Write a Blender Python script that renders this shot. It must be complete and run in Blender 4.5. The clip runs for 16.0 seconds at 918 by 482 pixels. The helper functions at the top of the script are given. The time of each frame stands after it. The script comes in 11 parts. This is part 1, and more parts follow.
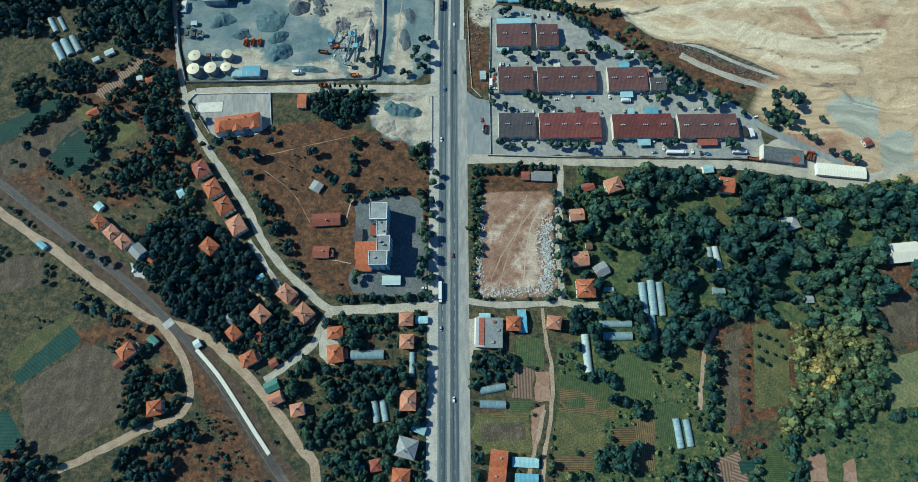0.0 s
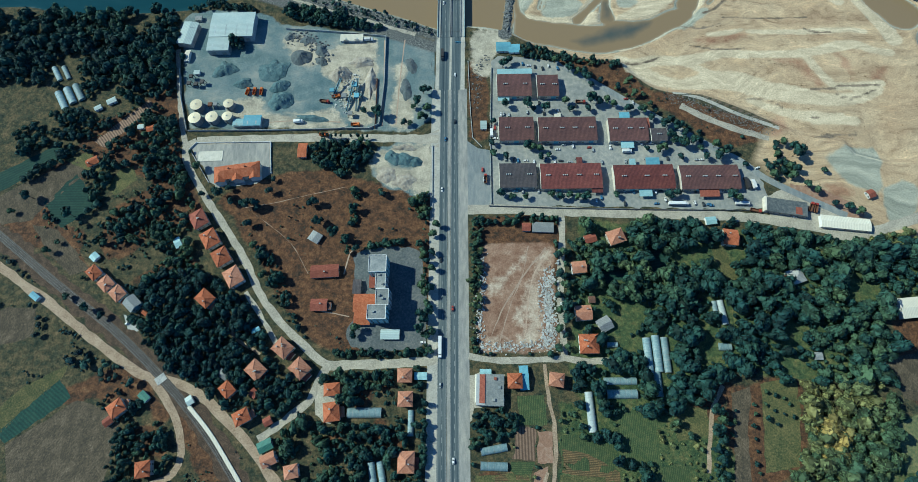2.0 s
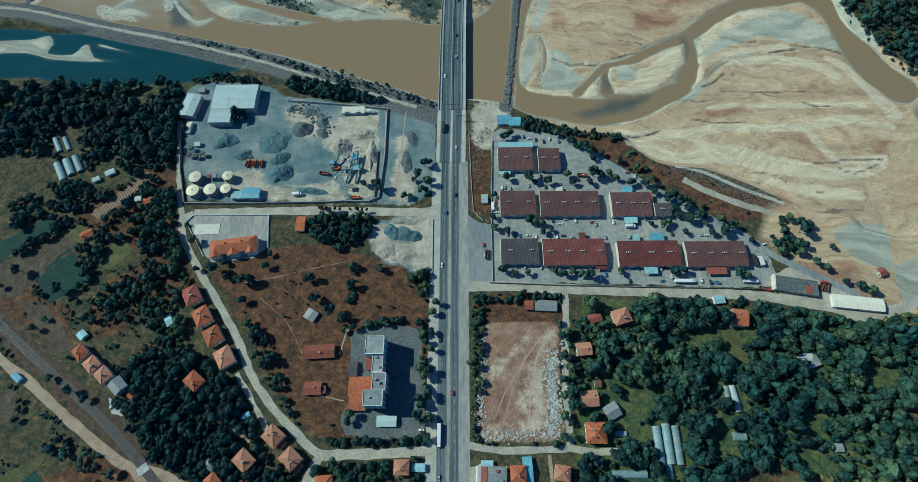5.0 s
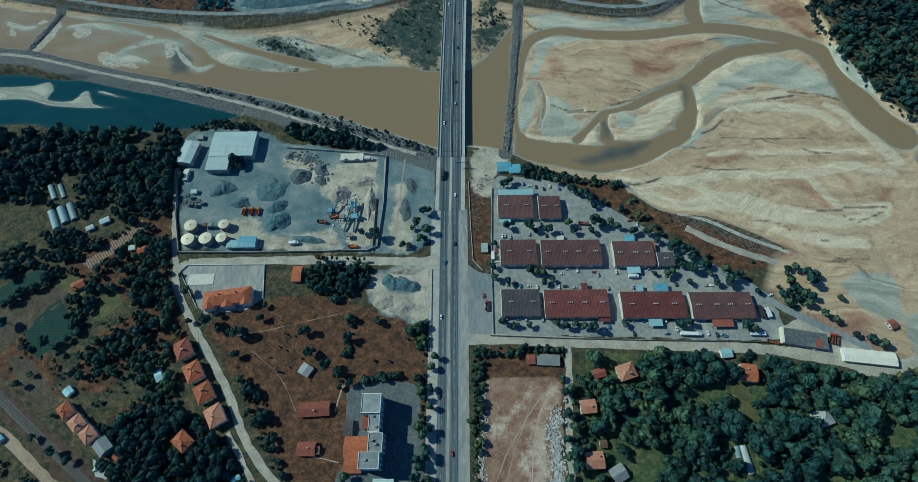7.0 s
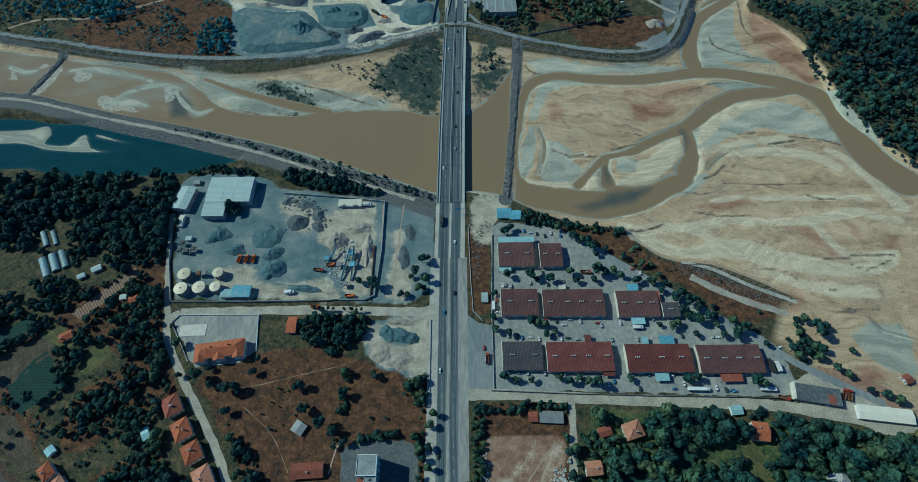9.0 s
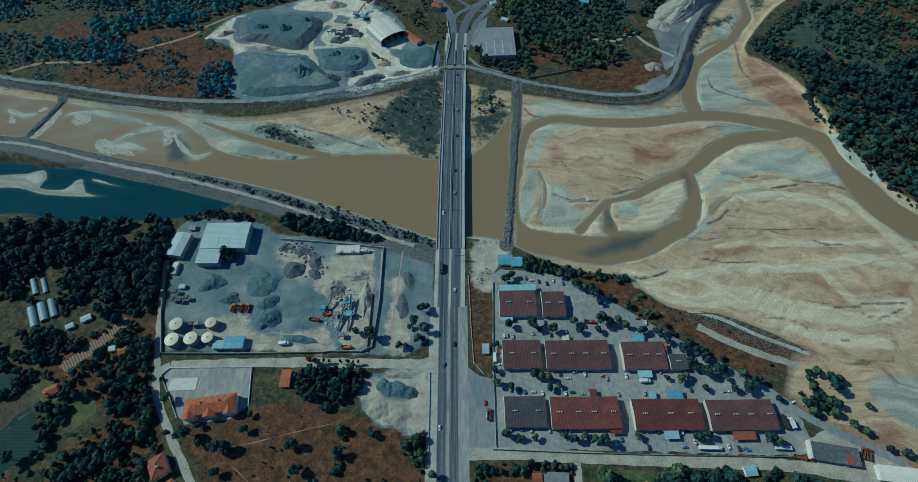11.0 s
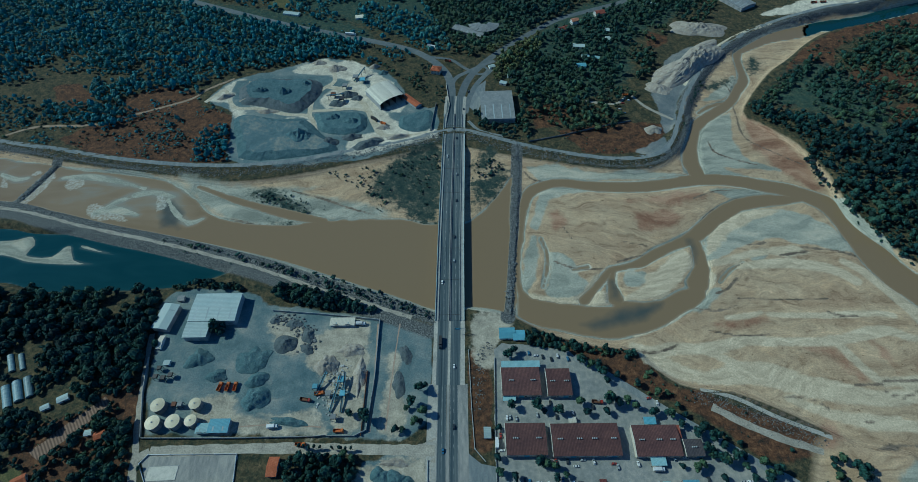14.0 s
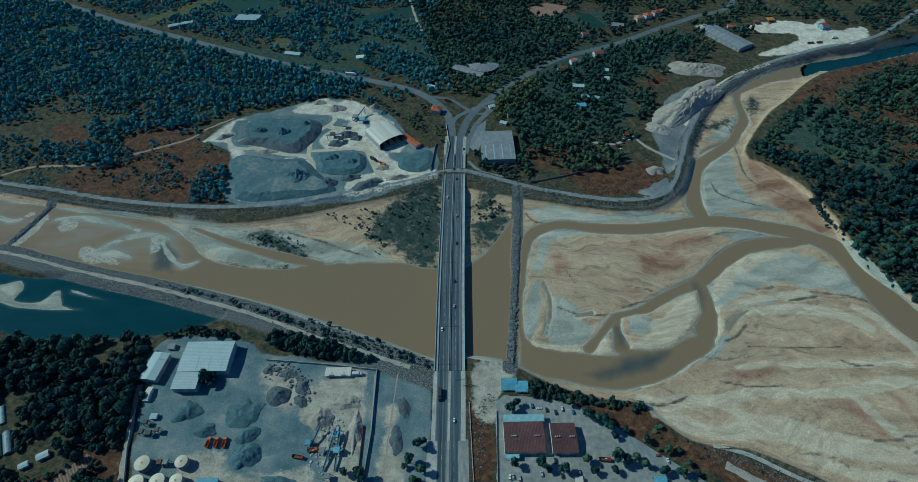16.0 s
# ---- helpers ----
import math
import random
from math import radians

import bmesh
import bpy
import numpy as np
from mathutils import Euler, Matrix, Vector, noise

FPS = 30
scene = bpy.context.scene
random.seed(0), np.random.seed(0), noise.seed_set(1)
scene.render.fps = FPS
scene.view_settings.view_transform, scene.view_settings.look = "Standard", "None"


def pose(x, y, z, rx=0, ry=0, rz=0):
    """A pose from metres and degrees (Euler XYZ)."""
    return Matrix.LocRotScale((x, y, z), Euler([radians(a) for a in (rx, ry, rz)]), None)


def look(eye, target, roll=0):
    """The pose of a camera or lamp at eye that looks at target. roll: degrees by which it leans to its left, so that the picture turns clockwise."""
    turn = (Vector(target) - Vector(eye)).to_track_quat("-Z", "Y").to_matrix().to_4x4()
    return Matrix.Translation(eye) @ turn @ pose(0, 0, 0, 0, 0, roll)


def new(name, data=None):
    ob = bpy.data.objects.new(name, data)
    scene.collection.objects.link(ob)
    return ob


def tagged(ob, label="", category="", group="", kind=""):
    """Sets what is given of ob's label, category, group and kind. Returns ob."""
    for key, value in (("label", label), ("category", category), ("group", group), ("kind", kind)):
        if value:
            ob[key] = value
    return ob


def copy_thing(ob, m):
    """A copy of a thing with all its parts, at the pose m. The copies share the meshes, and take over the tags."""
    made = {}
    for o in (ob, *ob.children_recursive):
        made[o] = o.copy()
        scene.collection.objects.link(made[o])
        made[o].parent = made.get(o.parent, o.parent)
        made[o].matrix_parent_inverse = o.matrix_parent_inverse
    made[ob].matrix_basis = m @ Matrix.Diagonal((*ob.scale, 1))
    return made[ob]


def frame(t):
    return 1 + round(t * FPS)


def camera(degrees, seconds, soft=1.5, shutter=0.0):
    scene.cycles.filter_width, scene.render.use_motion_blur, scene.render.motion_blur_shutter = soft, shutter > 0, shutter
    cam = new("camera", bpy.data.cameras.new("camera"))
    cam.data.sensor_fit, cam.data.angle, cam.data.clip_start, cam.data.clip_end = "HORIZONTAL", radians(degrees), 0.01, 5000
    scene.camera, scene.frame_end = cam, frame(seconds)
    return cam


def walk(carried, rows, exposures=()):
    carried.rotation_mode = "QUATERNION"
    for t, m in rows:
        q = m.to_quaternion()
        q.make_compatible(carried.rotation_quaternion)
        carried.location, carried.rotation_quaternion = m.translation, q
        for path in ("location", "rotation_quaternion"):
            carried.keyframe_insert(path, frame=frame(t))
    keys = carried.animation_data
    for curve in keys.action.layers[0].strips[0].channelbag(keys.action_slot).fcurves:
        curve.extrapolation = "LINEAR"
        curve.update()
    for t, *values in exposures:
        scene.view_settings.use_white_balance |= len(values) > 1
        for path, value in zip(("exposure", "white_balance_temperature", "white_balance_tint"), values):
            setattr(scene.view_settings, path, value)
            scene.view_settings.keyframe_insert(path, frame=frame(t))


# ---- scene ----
cam = camera(82.9, 16.0, soft=0.65)
METRES, EYE, TILT, LEAN, TURN = 157.0, 400.0, 0.0, 0.0, 4.2
ROWS = [
    (0.0, 0.0, 0.0, 0.0, -4.5, -73.04, 1.38),
    (0.5, 0.003, 0.0327, 0.0004, -4.44, -72.29, 1.38),
    (1.0, 0.0044, 0.0646, 0.0006, -4.38, -71.53, 1.35),
    (1.5, 0.008, 0.0974, 0.0013, -4.35, -70.75, 1.37),
    (2.0, 0.0096, 0.1293, 0.0016, -4.35, -69.97, 1.36),
    (2.5, 0.012, 0.1611, 0.0019, -4.21, -69.2, 1.37),
    (3.0, 0.0136, 0.1934, 0.002, -4.2, -68.4, 1.36),
    (3.5, 0.0166, 0.225, 0.0023, -4.17, -67.62, 1.35),
    (4.0, 0.0178, 0.2563, 0.0024, -4.17, -66.82, 1.33),
    (6.5, 0.0294, 0.4139, 0.0044, -4.23, -62.85, 1.31),
    (7.0, 0.0302, 0.4445, 0.0044, -4.27, -62.04, 1.27),
    (7.5, 0.0331, 0.4754, 0.0045, -4.26, -61.26, 1.27),
    (8.0, 0.0357, 0.508, 0.0051, -4.26, -60.49, 1.26),
    (8.5, 0.0381, 0.5396, 0.0056, -4.27, -59.7, 1.24),
    (9.0, 0.0393, 0.5704, 0.0057, -4.29, -58.91, 1.22),
    (11.5, 0.048, 0.7258, 0.0079, -4.41, -54.95, 1.22),
    (12.0, 0.0499, 0.7571, 0.0085, -4.45, -54.15, 1.22),
    (12.5, 0.0522, 0.7877, 0.0085, -4.48, -53.35, 1.23),
    (13.0, 0.0537, 0.8176, 0.0087, -4.48, -52.52, 1.21),
    (13.5, 0.055, 0.848, 0.0088, -4.52, -51.68, 1.21),
    (14.0, 0.0571, 0.8781, 0.0089, -4.53, -50.85, 1.19),
    (14.5, 0.0583, 0.9081, 0.0086, -4.55, -50.03, 1.18),
    (15.0, 0.0604, 0.9373, 0.0086, -4.55, -49.21, 1.18),
    (15.5, 0.0621, 0.968, 0.0093, -4.56, -48.41, 1.17),
    (16.0, 0.0632, 0.9977, 0.0097, -4.57, -47.61, 1.17),
]
EXPOSURES = [(0.0, 0.1, 5290, -10), (4.0, -0.1, 5190, -12), (7.0, -0.45, 5010, -15), (9.0, -0.58, 4920, -15), (13.0, -0.78, 4770, -14), (16.0, -0.84, 4690, -14)]
walk(cam, [(t, pose(0, 0, EYE, TILT, LEAN, TURN) @ pose(METRES * x, METRES * y, METRES * z, 90 + pitch, roll, yaw)) for t, x, y, z, yaw, pitch, roll in ROWS], EXPOSURES)

# world and sun: late-morning sun from the west-north-west side of the plan
SHADE = Vector((1.15, -0.34, -1.0)).normalized()
world = bpy.data.worlds.new("sky")
scene.world = world
world.use_nodes = True
wn = world.node_tree.nodes
sky = wn.new("ShaderNodeTexSky")
sky.sky_type, sky.sun_disc = "NISHITA", False
sky.altitude, sky.air_density, sky.dust_density, sky.ozone_density = 1500, 0.8, 0.1, 8.0
sky.sun_elevation = math.asin(-SHADE.z)
sky.sun_rotation = math.atan2(-SHADE.x, -SHADE.y)
world.node_tree.links.new(sky.outputs[0], wn["Background"].inputs[0])
wn["Background"].inputs[1].default_value = 0.125
sun = new("sun", bpy.data.lights.new("sun", "SUN"))
sun.data.energy, sun.data.angle, sun.data.color = 5.0, radians(0.5), (1.0, 0.9, 0.71)
sun.matrix_world = look(Vector((0, 0, 500)), Vector((0, 0, 500)) + SHADE)


# ---------------------------------------------------------------- materials
def material(name, colours, scale=1.0, rough=0.9, fine=8.0, bump=0.3, metal=0.0, spec=0.3, dist=0.3, stretch=(1, 1, 1), island=False, fine_amount=0.45, weights=(0.35, 0.65), grain=0.0):
    """A surface of up to three colours mixed by broad noise, with fine grain and relief. scale: size of the broad patches in metres."""
    m = bpy.data.materials.new(name)
    m.use_nodes = True
    n, l = m.node_tree.nodes, m.node_tree.links
    bsdf = n["Principled BSDF"]
    bsdf.inputs["Roughness"].default_value, bsdf.inputs["Metallic"].default_value = rough, metal
    bsdf.inputs["Specular IOR Level"].default_value = spec
    co = n.new("ShaderNodeTexCoord")
    mp = n.new("ShaderNodeMapping")
    mp.inputs["Scale"].default_value = stretch
    l.new(co.outputs["Object"], mp.inputs[0])
    a = n.new("ShaderNodeTexNoise")
    a.inputs["Scale"].default_value, a.inputs["Detail"].default_value, a.inputs["Roughness"].default_value = 1 / scale, 6, 0.65
    b = n.new("ShaderNodeTexNoise")
    b.inputs["Scale"].default_value, b.inputs["Detail"].default_value = fine / scale, 4
    l.new(mp.outputs[0], a.inputs[0]), l.new(mp.outputs[0], b.inputs[0])
    ramp = n.new("ShaderNodeValToRGB")
    cols = list(colours)
    ramp.color_ramp.elements[0].position, ramp.color_ramp.elements[1].position = weights
    ramp.color_ramp.elements[0].color, ramp.color_ramp.elements[1].color = (*cols[0], 1), (*cols[-1], 1)
    if len(cols) == 3:
        ramp.color_ramp.elements.new(0.5).color = (*cols[1], 1)
    mixv = n.new("ShaderNodeMix")
    mixv.data_type = "FLOAT"
    mixv.inputs[0].default_value = fine_amount
    l.new(a.outputs[0], mixv.inputs[2]), l.new(b.outputs[0], mixv.inputs[3])
    l.new(mixv.outputs[0], ramp.inputs[0])
    last = ramp.outputs[0]
    info = n.new("ShaderNodeNewGeometry") if island else n.new("ShaderNodeObjectInfo")
    hsv = n.new("ShaderNodeHueSaturation")
    mr = n.new("ShaderNodeMapRange")
    mr.inputs[3].default_value, mr.inputs[4].default_value = 1 - dist * 0.6, 1 + dist * 0.6
    l.new(info.outputs["Random Per Island" if island else "Random"], mr.inputs[0])
    l.new(mr.outputs[0], hsv.inputs["Value"]), l.new(last, hsv.inputs["Color"])
    l.new(hsv.outputs[0], bsdf.inputs["Base Color"])
    if grain:
        g, gm, gs = n.new("ShaderNodeTexNoise"), n.new("ShaderNodeMapRange"), n.new("ShaderNodeMath")
        g.inputs["Scale"].default_value, g.inputs["Detail"].default_value, g.inputs["Roughness"].default_value = 1.1, 3, 0.75
        l.new(co.outputs["Object"], g.inputs[0]), l.new(g.outputs[0], gm.inputs[0])
        gm.inputs[1].default_value, gm.inputs[2].default_value, gm.inputs[3].default_value, gm.inputs[4].default_value = 0.3, 0.7, 1 - grain, 1 + grain
        gs.operation = "MULTIPLY"
        l.new(gm.outputs[0], gs.inputs[0]), l.new(mr.outputs[0], gs.inputs[1]), l.new(gs.outputs[0], hsv.inputs["Value"])
    bp = n.new("ShaderNodeBump")
    bp.inputs["Strength"].default_value, bp.inputs["Distance"].default_value = bump, scale * 0.12 if scale < 6 else 0.3
    l.new(b.outputs[0], bp.inputs["Height"]), l.new(bp.outputs[0], bsdf.inputs["Normal"])
    return m


def striped(name, colours, pitch, axis="X", rough=0.8, depth=0.05, blotch=3.0, amount=0.5, metal=0.0, spec=0.3):
    """Fine parallel ribs or rows of two colours, blotched by noise. pitch: metres from rib to rib, in the thing's own axes."""
    m = material(name, colours, blotch, rough, 6.0, 0.2, metal, spec, 0.25)
    n, l = m.node_tree.nodes, m.node_tree.links
    wave = n.new("ShaderNodeTexWave")
    wave.bands_direction = axis
    wave.inputs["Scale"].default_value, wave.inputs["Distortion"].default_value = 0.314 / pitch, 0.4
    wave.inputs["Detail"].default_value = 1
    co = next(q for q in n if q.bl_idname == "ShaderNodeTexCoord")
    l.new(co.outputs["Object"], wave.inputs[0])
    hsv = next(q for q in n if q.bl_idname == "ShaderNodeHueSaturation")
    mr = n.new("ShaderNodeMapRange")
    mr.inputs[3].default_value, mr.inputs[4].default_value = 1 - amount, 1 + amount * 0.4
    l.new(wave.outputs["Fac"], mr.inputs[0])
    mul = n.new("ShaderNodeMix")
    mul.data_type, mul.blend_type = "RGBA", "MULTIPLY"
    mul.inputs[0].default_value = 1.0
    l.new(hsv.outputs[0], mul.inputs[6]), l.new(mr.outputs[0], mul.inputs[7])
    l.new(mul.outputs[2], n["Principled BSDF"].inputs["Base Color"])
    bp = next(q for q in n if q.bl_idname == "ShaderNodeBump")
    bp.inputs["Distance"].default_value = depth
    l.new(wave.outputs["Fac"], bp.inputs["Height"])
    return m


ASPHALT = material("asphalt", [(0.03, 0.05, 0.065), (0.085, 0.11, 0.122), (0.2, 0.215, 0.205)], 2.6, 0.85, 4, 0.1, stretch=(1, 0.012, 1), dist=0.05, grain=0.12, fine_amount=0.25)
WORN = material("worn_asphalt", [(0.15, 0.18, 0.19), (0.22, 0.24, 0.24), (0.31, 0.315, 0.29)], 16, 0.9, 6, 0.15, stretch=(1, 0.3, 1), dist=0.1, grain=0.2)
DUST = material("dusty_verge", [(0.28, 0.275, 0.24), (0.41, 0.39, 0.335), (0.54, 0.51, 0.43)], 12, 0.95, 9, 0.3, dist=0.1, grain=0.17)
LANE = material("gravel_lane", [(0.24, 0.22, 0.18), (0.37, 0.34, 0.275), (0.5, 0.45, 0.355)], 10, 0.95, 8, 0.3, dist=0.1, grain=0.17)
TRACK = material("dirt_track", [(0.21, 0.15, 0.1), (0.32, 0.24, 0.165), (0.44, 0.345, 0.245)], 9, 0.95, 8, 0.3, dist=0.1, grain=0.17)
VERGE = material("tarred_verge", [(0.19, 0.195, 0.185), (0.29, 0.285, 0.26), (0.4, 0.38, 0.325)], 14, 0.9, 6, 0.1, stretch=(1, 0.25, 1), dist=0.05, grain=0.15)
PAINT = material("road_paint", [(0.3, 0.31, 0.3), (0.42, 0.42, 0.4)], 6, 0.7, 8, 0.05, dist=0.0)
CONCRETE = material("concrete", [(0.27, 0.285, 0.28), (0.37, 0.375, 0.355), (0.47, 0.465, 0.425)], 7, 0.85, 9, 0.15, dist=0.15, grain=0.12)
PAVED = material("paved_yard", [(0.16, 0.175, 0.17), (0.27, 0.275, 0.255), (0.44, 0.415, 0.35)], 26, 0.9, 7, 0.2, dist=0.08, grain=0.12, weights=(0.3, 0.7))
GRAVEL = material("gravel_yard", [(0.065, 0.115, 0.13), (0.12, 0.175, 0.185), (0.3, 0.285, 0.23)], 34, 0.95, 7, 0.4, dist=0.05, fine_amount=0.4, grain=0.3, weights=(0.3, 0.72))
FAR_TAR = material("old_asphalt", [(0.1, 0.125, 0.135), (0.14, 0.16, 0.165), (0.19, 0.2, 0.2)], 20, 0.9, 5, 0.1, grain=0.1)
CREAM = material("cream_stone_dust", [(0.34, 0.295, 0.21), (0.52, 0.46, 0.335), (0.67, 0.6, 0.45)], 9, 0.95, 8, 0.3, dist=0.08, grain=0.2)


# ---------------------------------------------------------------- plan helpers
def curve(pts, step=6.0):
    """A smooth line through plan points; further values of a point (a half width) glide along."""
    p = np.array(pts, float)
    p = np.vstack([2 * p[0] - p[1], p, 2 * p[-1] - p[-2]])
    out = []
    for i in range(1, len(p) - 2):
        n = max(2, int(np.hypot(*(p[i + 1] - p[i])[:2]) / step))
        for u in np.linspace(0, 1, n, endpoint=False):
            out.append(0.5 * (2 * p[i] + (p[i + 1] - p[i - 1]) * u + (2 * p[i - 1] - 5 * p[i] + 4 * p[i + 1] - p[i + 2]) * u**2 + (3 * p[i] - p[i - 1] - 3 * p[i + 1] + p[i + 2]) * u**3))
    out.append(p[-2])
    return np.array(out)


def inside(x, y, poly):
    poly = np.asarray(poly, float)
    hit = np.zeros(x.shape, bool)
    for (ax, ay), (bx, by) in zip(poly[:, :2], np.roll(poly[:, :2], -1, 0)):
        if ay != by:
            hit ^= ((ay > y) != (by > y)) & (x < (bx - ax) * (y - ay) / (by - ay) + ax)
    return hit


def away(x, y, line):
    """Distance to a plan line, less the half width that its third value gives."""
    line = np.asarray(line, float)
    best = np.full(x.shape, 1e6)
    for a, b in zip(line[:-1], line[1:]):
        d = b[:2] - a[:2]
        u = np.clip(((x - a[0]) * d[0] + (y - a[1]) * d[1]) / max(d @ d, 1e-9), 0, 1)
        w = a[2] + (b[2] - a[2]) * u if line.shape[1] > 2 else 0
        best = np.minimum(best, np.hypot(x - a[0] - u * d[0], y - a[1] - u * d[1]) - w)
    return best


def region(x, y, poly):
    """Signed distance to an outline: negative inside."""
    poly = np.asarray(poly, float)
    d = away(x, y, np.vstack([poly, poly[:1]])[:, :2])
    return np.where(inside(x, y, poly), -d, d)


def step01(v):
    v = np.clip(v, 0, 1)
    return v * v * (3 - 2 * v)


def hills(x, y, size, seed=0):
    """Smooth value noise in 0..1."""
    rng = np.random.RandomState(seed)
    t = rng.rand(64, 64)
    u, v = x / size + 1000.0, y / size + 1000.0
    i, j = np.floor(u).astype(int), np.floor(v).astype(int)
    f, g = step01(u - i), step01(v - j)
    a, b = t[i % 64, j % 64], t[(i + 1) % 64, j % 64]
    c, d = t[i % 64, (j + 1) % 64], t[(i + 1) % 64, (j + 1) % 64]
    return (a * (1 - f) + b * f) * (1 - g) + (c * (1 - f) + d * f) * g


def rough(x, y, size, seed=0, octaves=4):
    return sum(hills(x, y, size / 2**k, seed + k) * 0.5**k for k in range(octaves)) / sum(0.5**k for k in range(octaves))


# ---------------------------------------------------------------- the plan of river, banks and dams
WATER = -5.0
BED = curve([(-1150, 610), (-800, 560), (-525.4, 536.0), (-451.6, 518.7), (-378.8, 497.5), (-310.0, 480.6), (-243.2, 462.7), (-178.5, 443.1), (-115.8, 419.0), (-56.3, 396.1), (-30.5, 385.2),
             (0.5, 388.1), (28.4, 383.5), (47.4, 373.6), (71.1, 359.9), (107.5, 347.7), (138.9, 343.4), (146.6, 335.0), (162.1, 318.0), (181.1, 308.7), (211.1, 305.3), (251.5, 285.6), (288.9, 263.0), (324.5, 254.6), (358.6, 233.7), (560, 250), (760, 240), (900, 250)] + [(900, 330), (640, 352), (500, 378), (431.3, 421.5), (415.0, 446.0), (400.5, 469.0), (392.8, 490.8), (393.4, 522.2), (394.0, 550.5), (387.4, 584.9), (377.0, 612.6), (354.2, 642.5), (342.6, 663.4), (398.8, 737.4), (442.4, 774.6), (480.1, 808.7), (518.3, 832.3), (592.4, 853.7), (685.2, 883.9), (1300, 1080), (1300, 1130),
             (718.5, 939.6), (590.7, 900.6), (520.2, 882.4), (425.9, 842.6), (361.8, 792.3), (299.3, 721.3), (268.2, 667.3), (275.8, 655.2), (252.3, 603.8), (222.6, 574.2), (187.6, 563.3), (135.7, 569.6), (103.3, 578.4), (57.0, 589.8), (2.9, 606.8), (-31.8, 613.1), (-66.0, 600.5), (-133.1, 581.9), (-198.5, 564.9), (-264.2, 556.9), (-334.8, 568.4), (-407.8, 582.3), (-484.1, 599.8), (-565.6, 623.2), (-800, 690), (-1150, 760)], 14)
FAR_DAM = curve([(-1150, 800), (-800, 705), (-568.6, 634.7), (-489.1, 617.2), (-411.4, 598.2), (-338.2, 585.9), (-268.4, 581.0), (-201.1, 586.2), (-134.7, 602.8), (-66.6, 619.8), (-30.6, 634.9), (3.2, 635.0), (37.7, 619.9), (71.4, 605.2), (137.2, 585.8), (176.3, 579.7), (210.1, 582.8), (233.3, 598.4), (249.0, 624.3), (266.5, 662.6), (279.9, 692.7), (314.9, 749.6), (354.7, 798.2), (395.5, 832.2), (451.8, 867.8), (544.0, 898.8), (639.1, 927.8), (900, 1100), (1300, 1200)], 10)
NEAR_DAM = curve([(-1150, 590), (-800, 535), (-517.2, 523.4), (-445.0, 507.4), (-373.3, 486.8), (-305.1, 468.6), (-238.7, 447.9), (-193.7, 433.1), (-149.6, 414.3), (-101.5, 396.8), (-60.9, 382.1), (-31.6, 370.1)], 10)
BLUE_CHANNEL = curve([(-900, 470), (-700, 485), (-509.0, 498.8), (-447.4, 490.6), (-381.7, 485.7), (-305.6, 463.3), (-238.4, 439.7), (-230.3, 435.7), (-239.0, 428.9), (-280.4, 416.2), (-350.5, 413.1), (-410.3, 414.1), (-475.0, 425.1), (-700, 400), (-900, 380)], 10)
POOL = curve([(-1150, 640), (-800, 590), (-525.8, 533.5), (-451.6, 515.3), (-378.9, 494.3), (-309.8, 476.7), (-242.9, 458.0), (-178.1, 437.0), (-115.7, 414.0), (-56.3, 392.0), (-29.4, 383.1), (0.5, 387.5), (28.5, 382.2), (44.4, 387.4), (46.0, 446.6), (44.3, 495.9), (52.1, 559.6), (34.4, 531.8), (4.8, 495.1), (-29.7, 491.6), (-67.7, 498.5), (-124.8, 499.8), (-175.0, 495.8), (-225.8, 495.2), (-270.7, 510.2), (-305.0, 542.1), (-364.4, 572.5), (-452.4, 586.9), (-560.4, 608.5), (-800, 660), (-1150, 720)], 10)
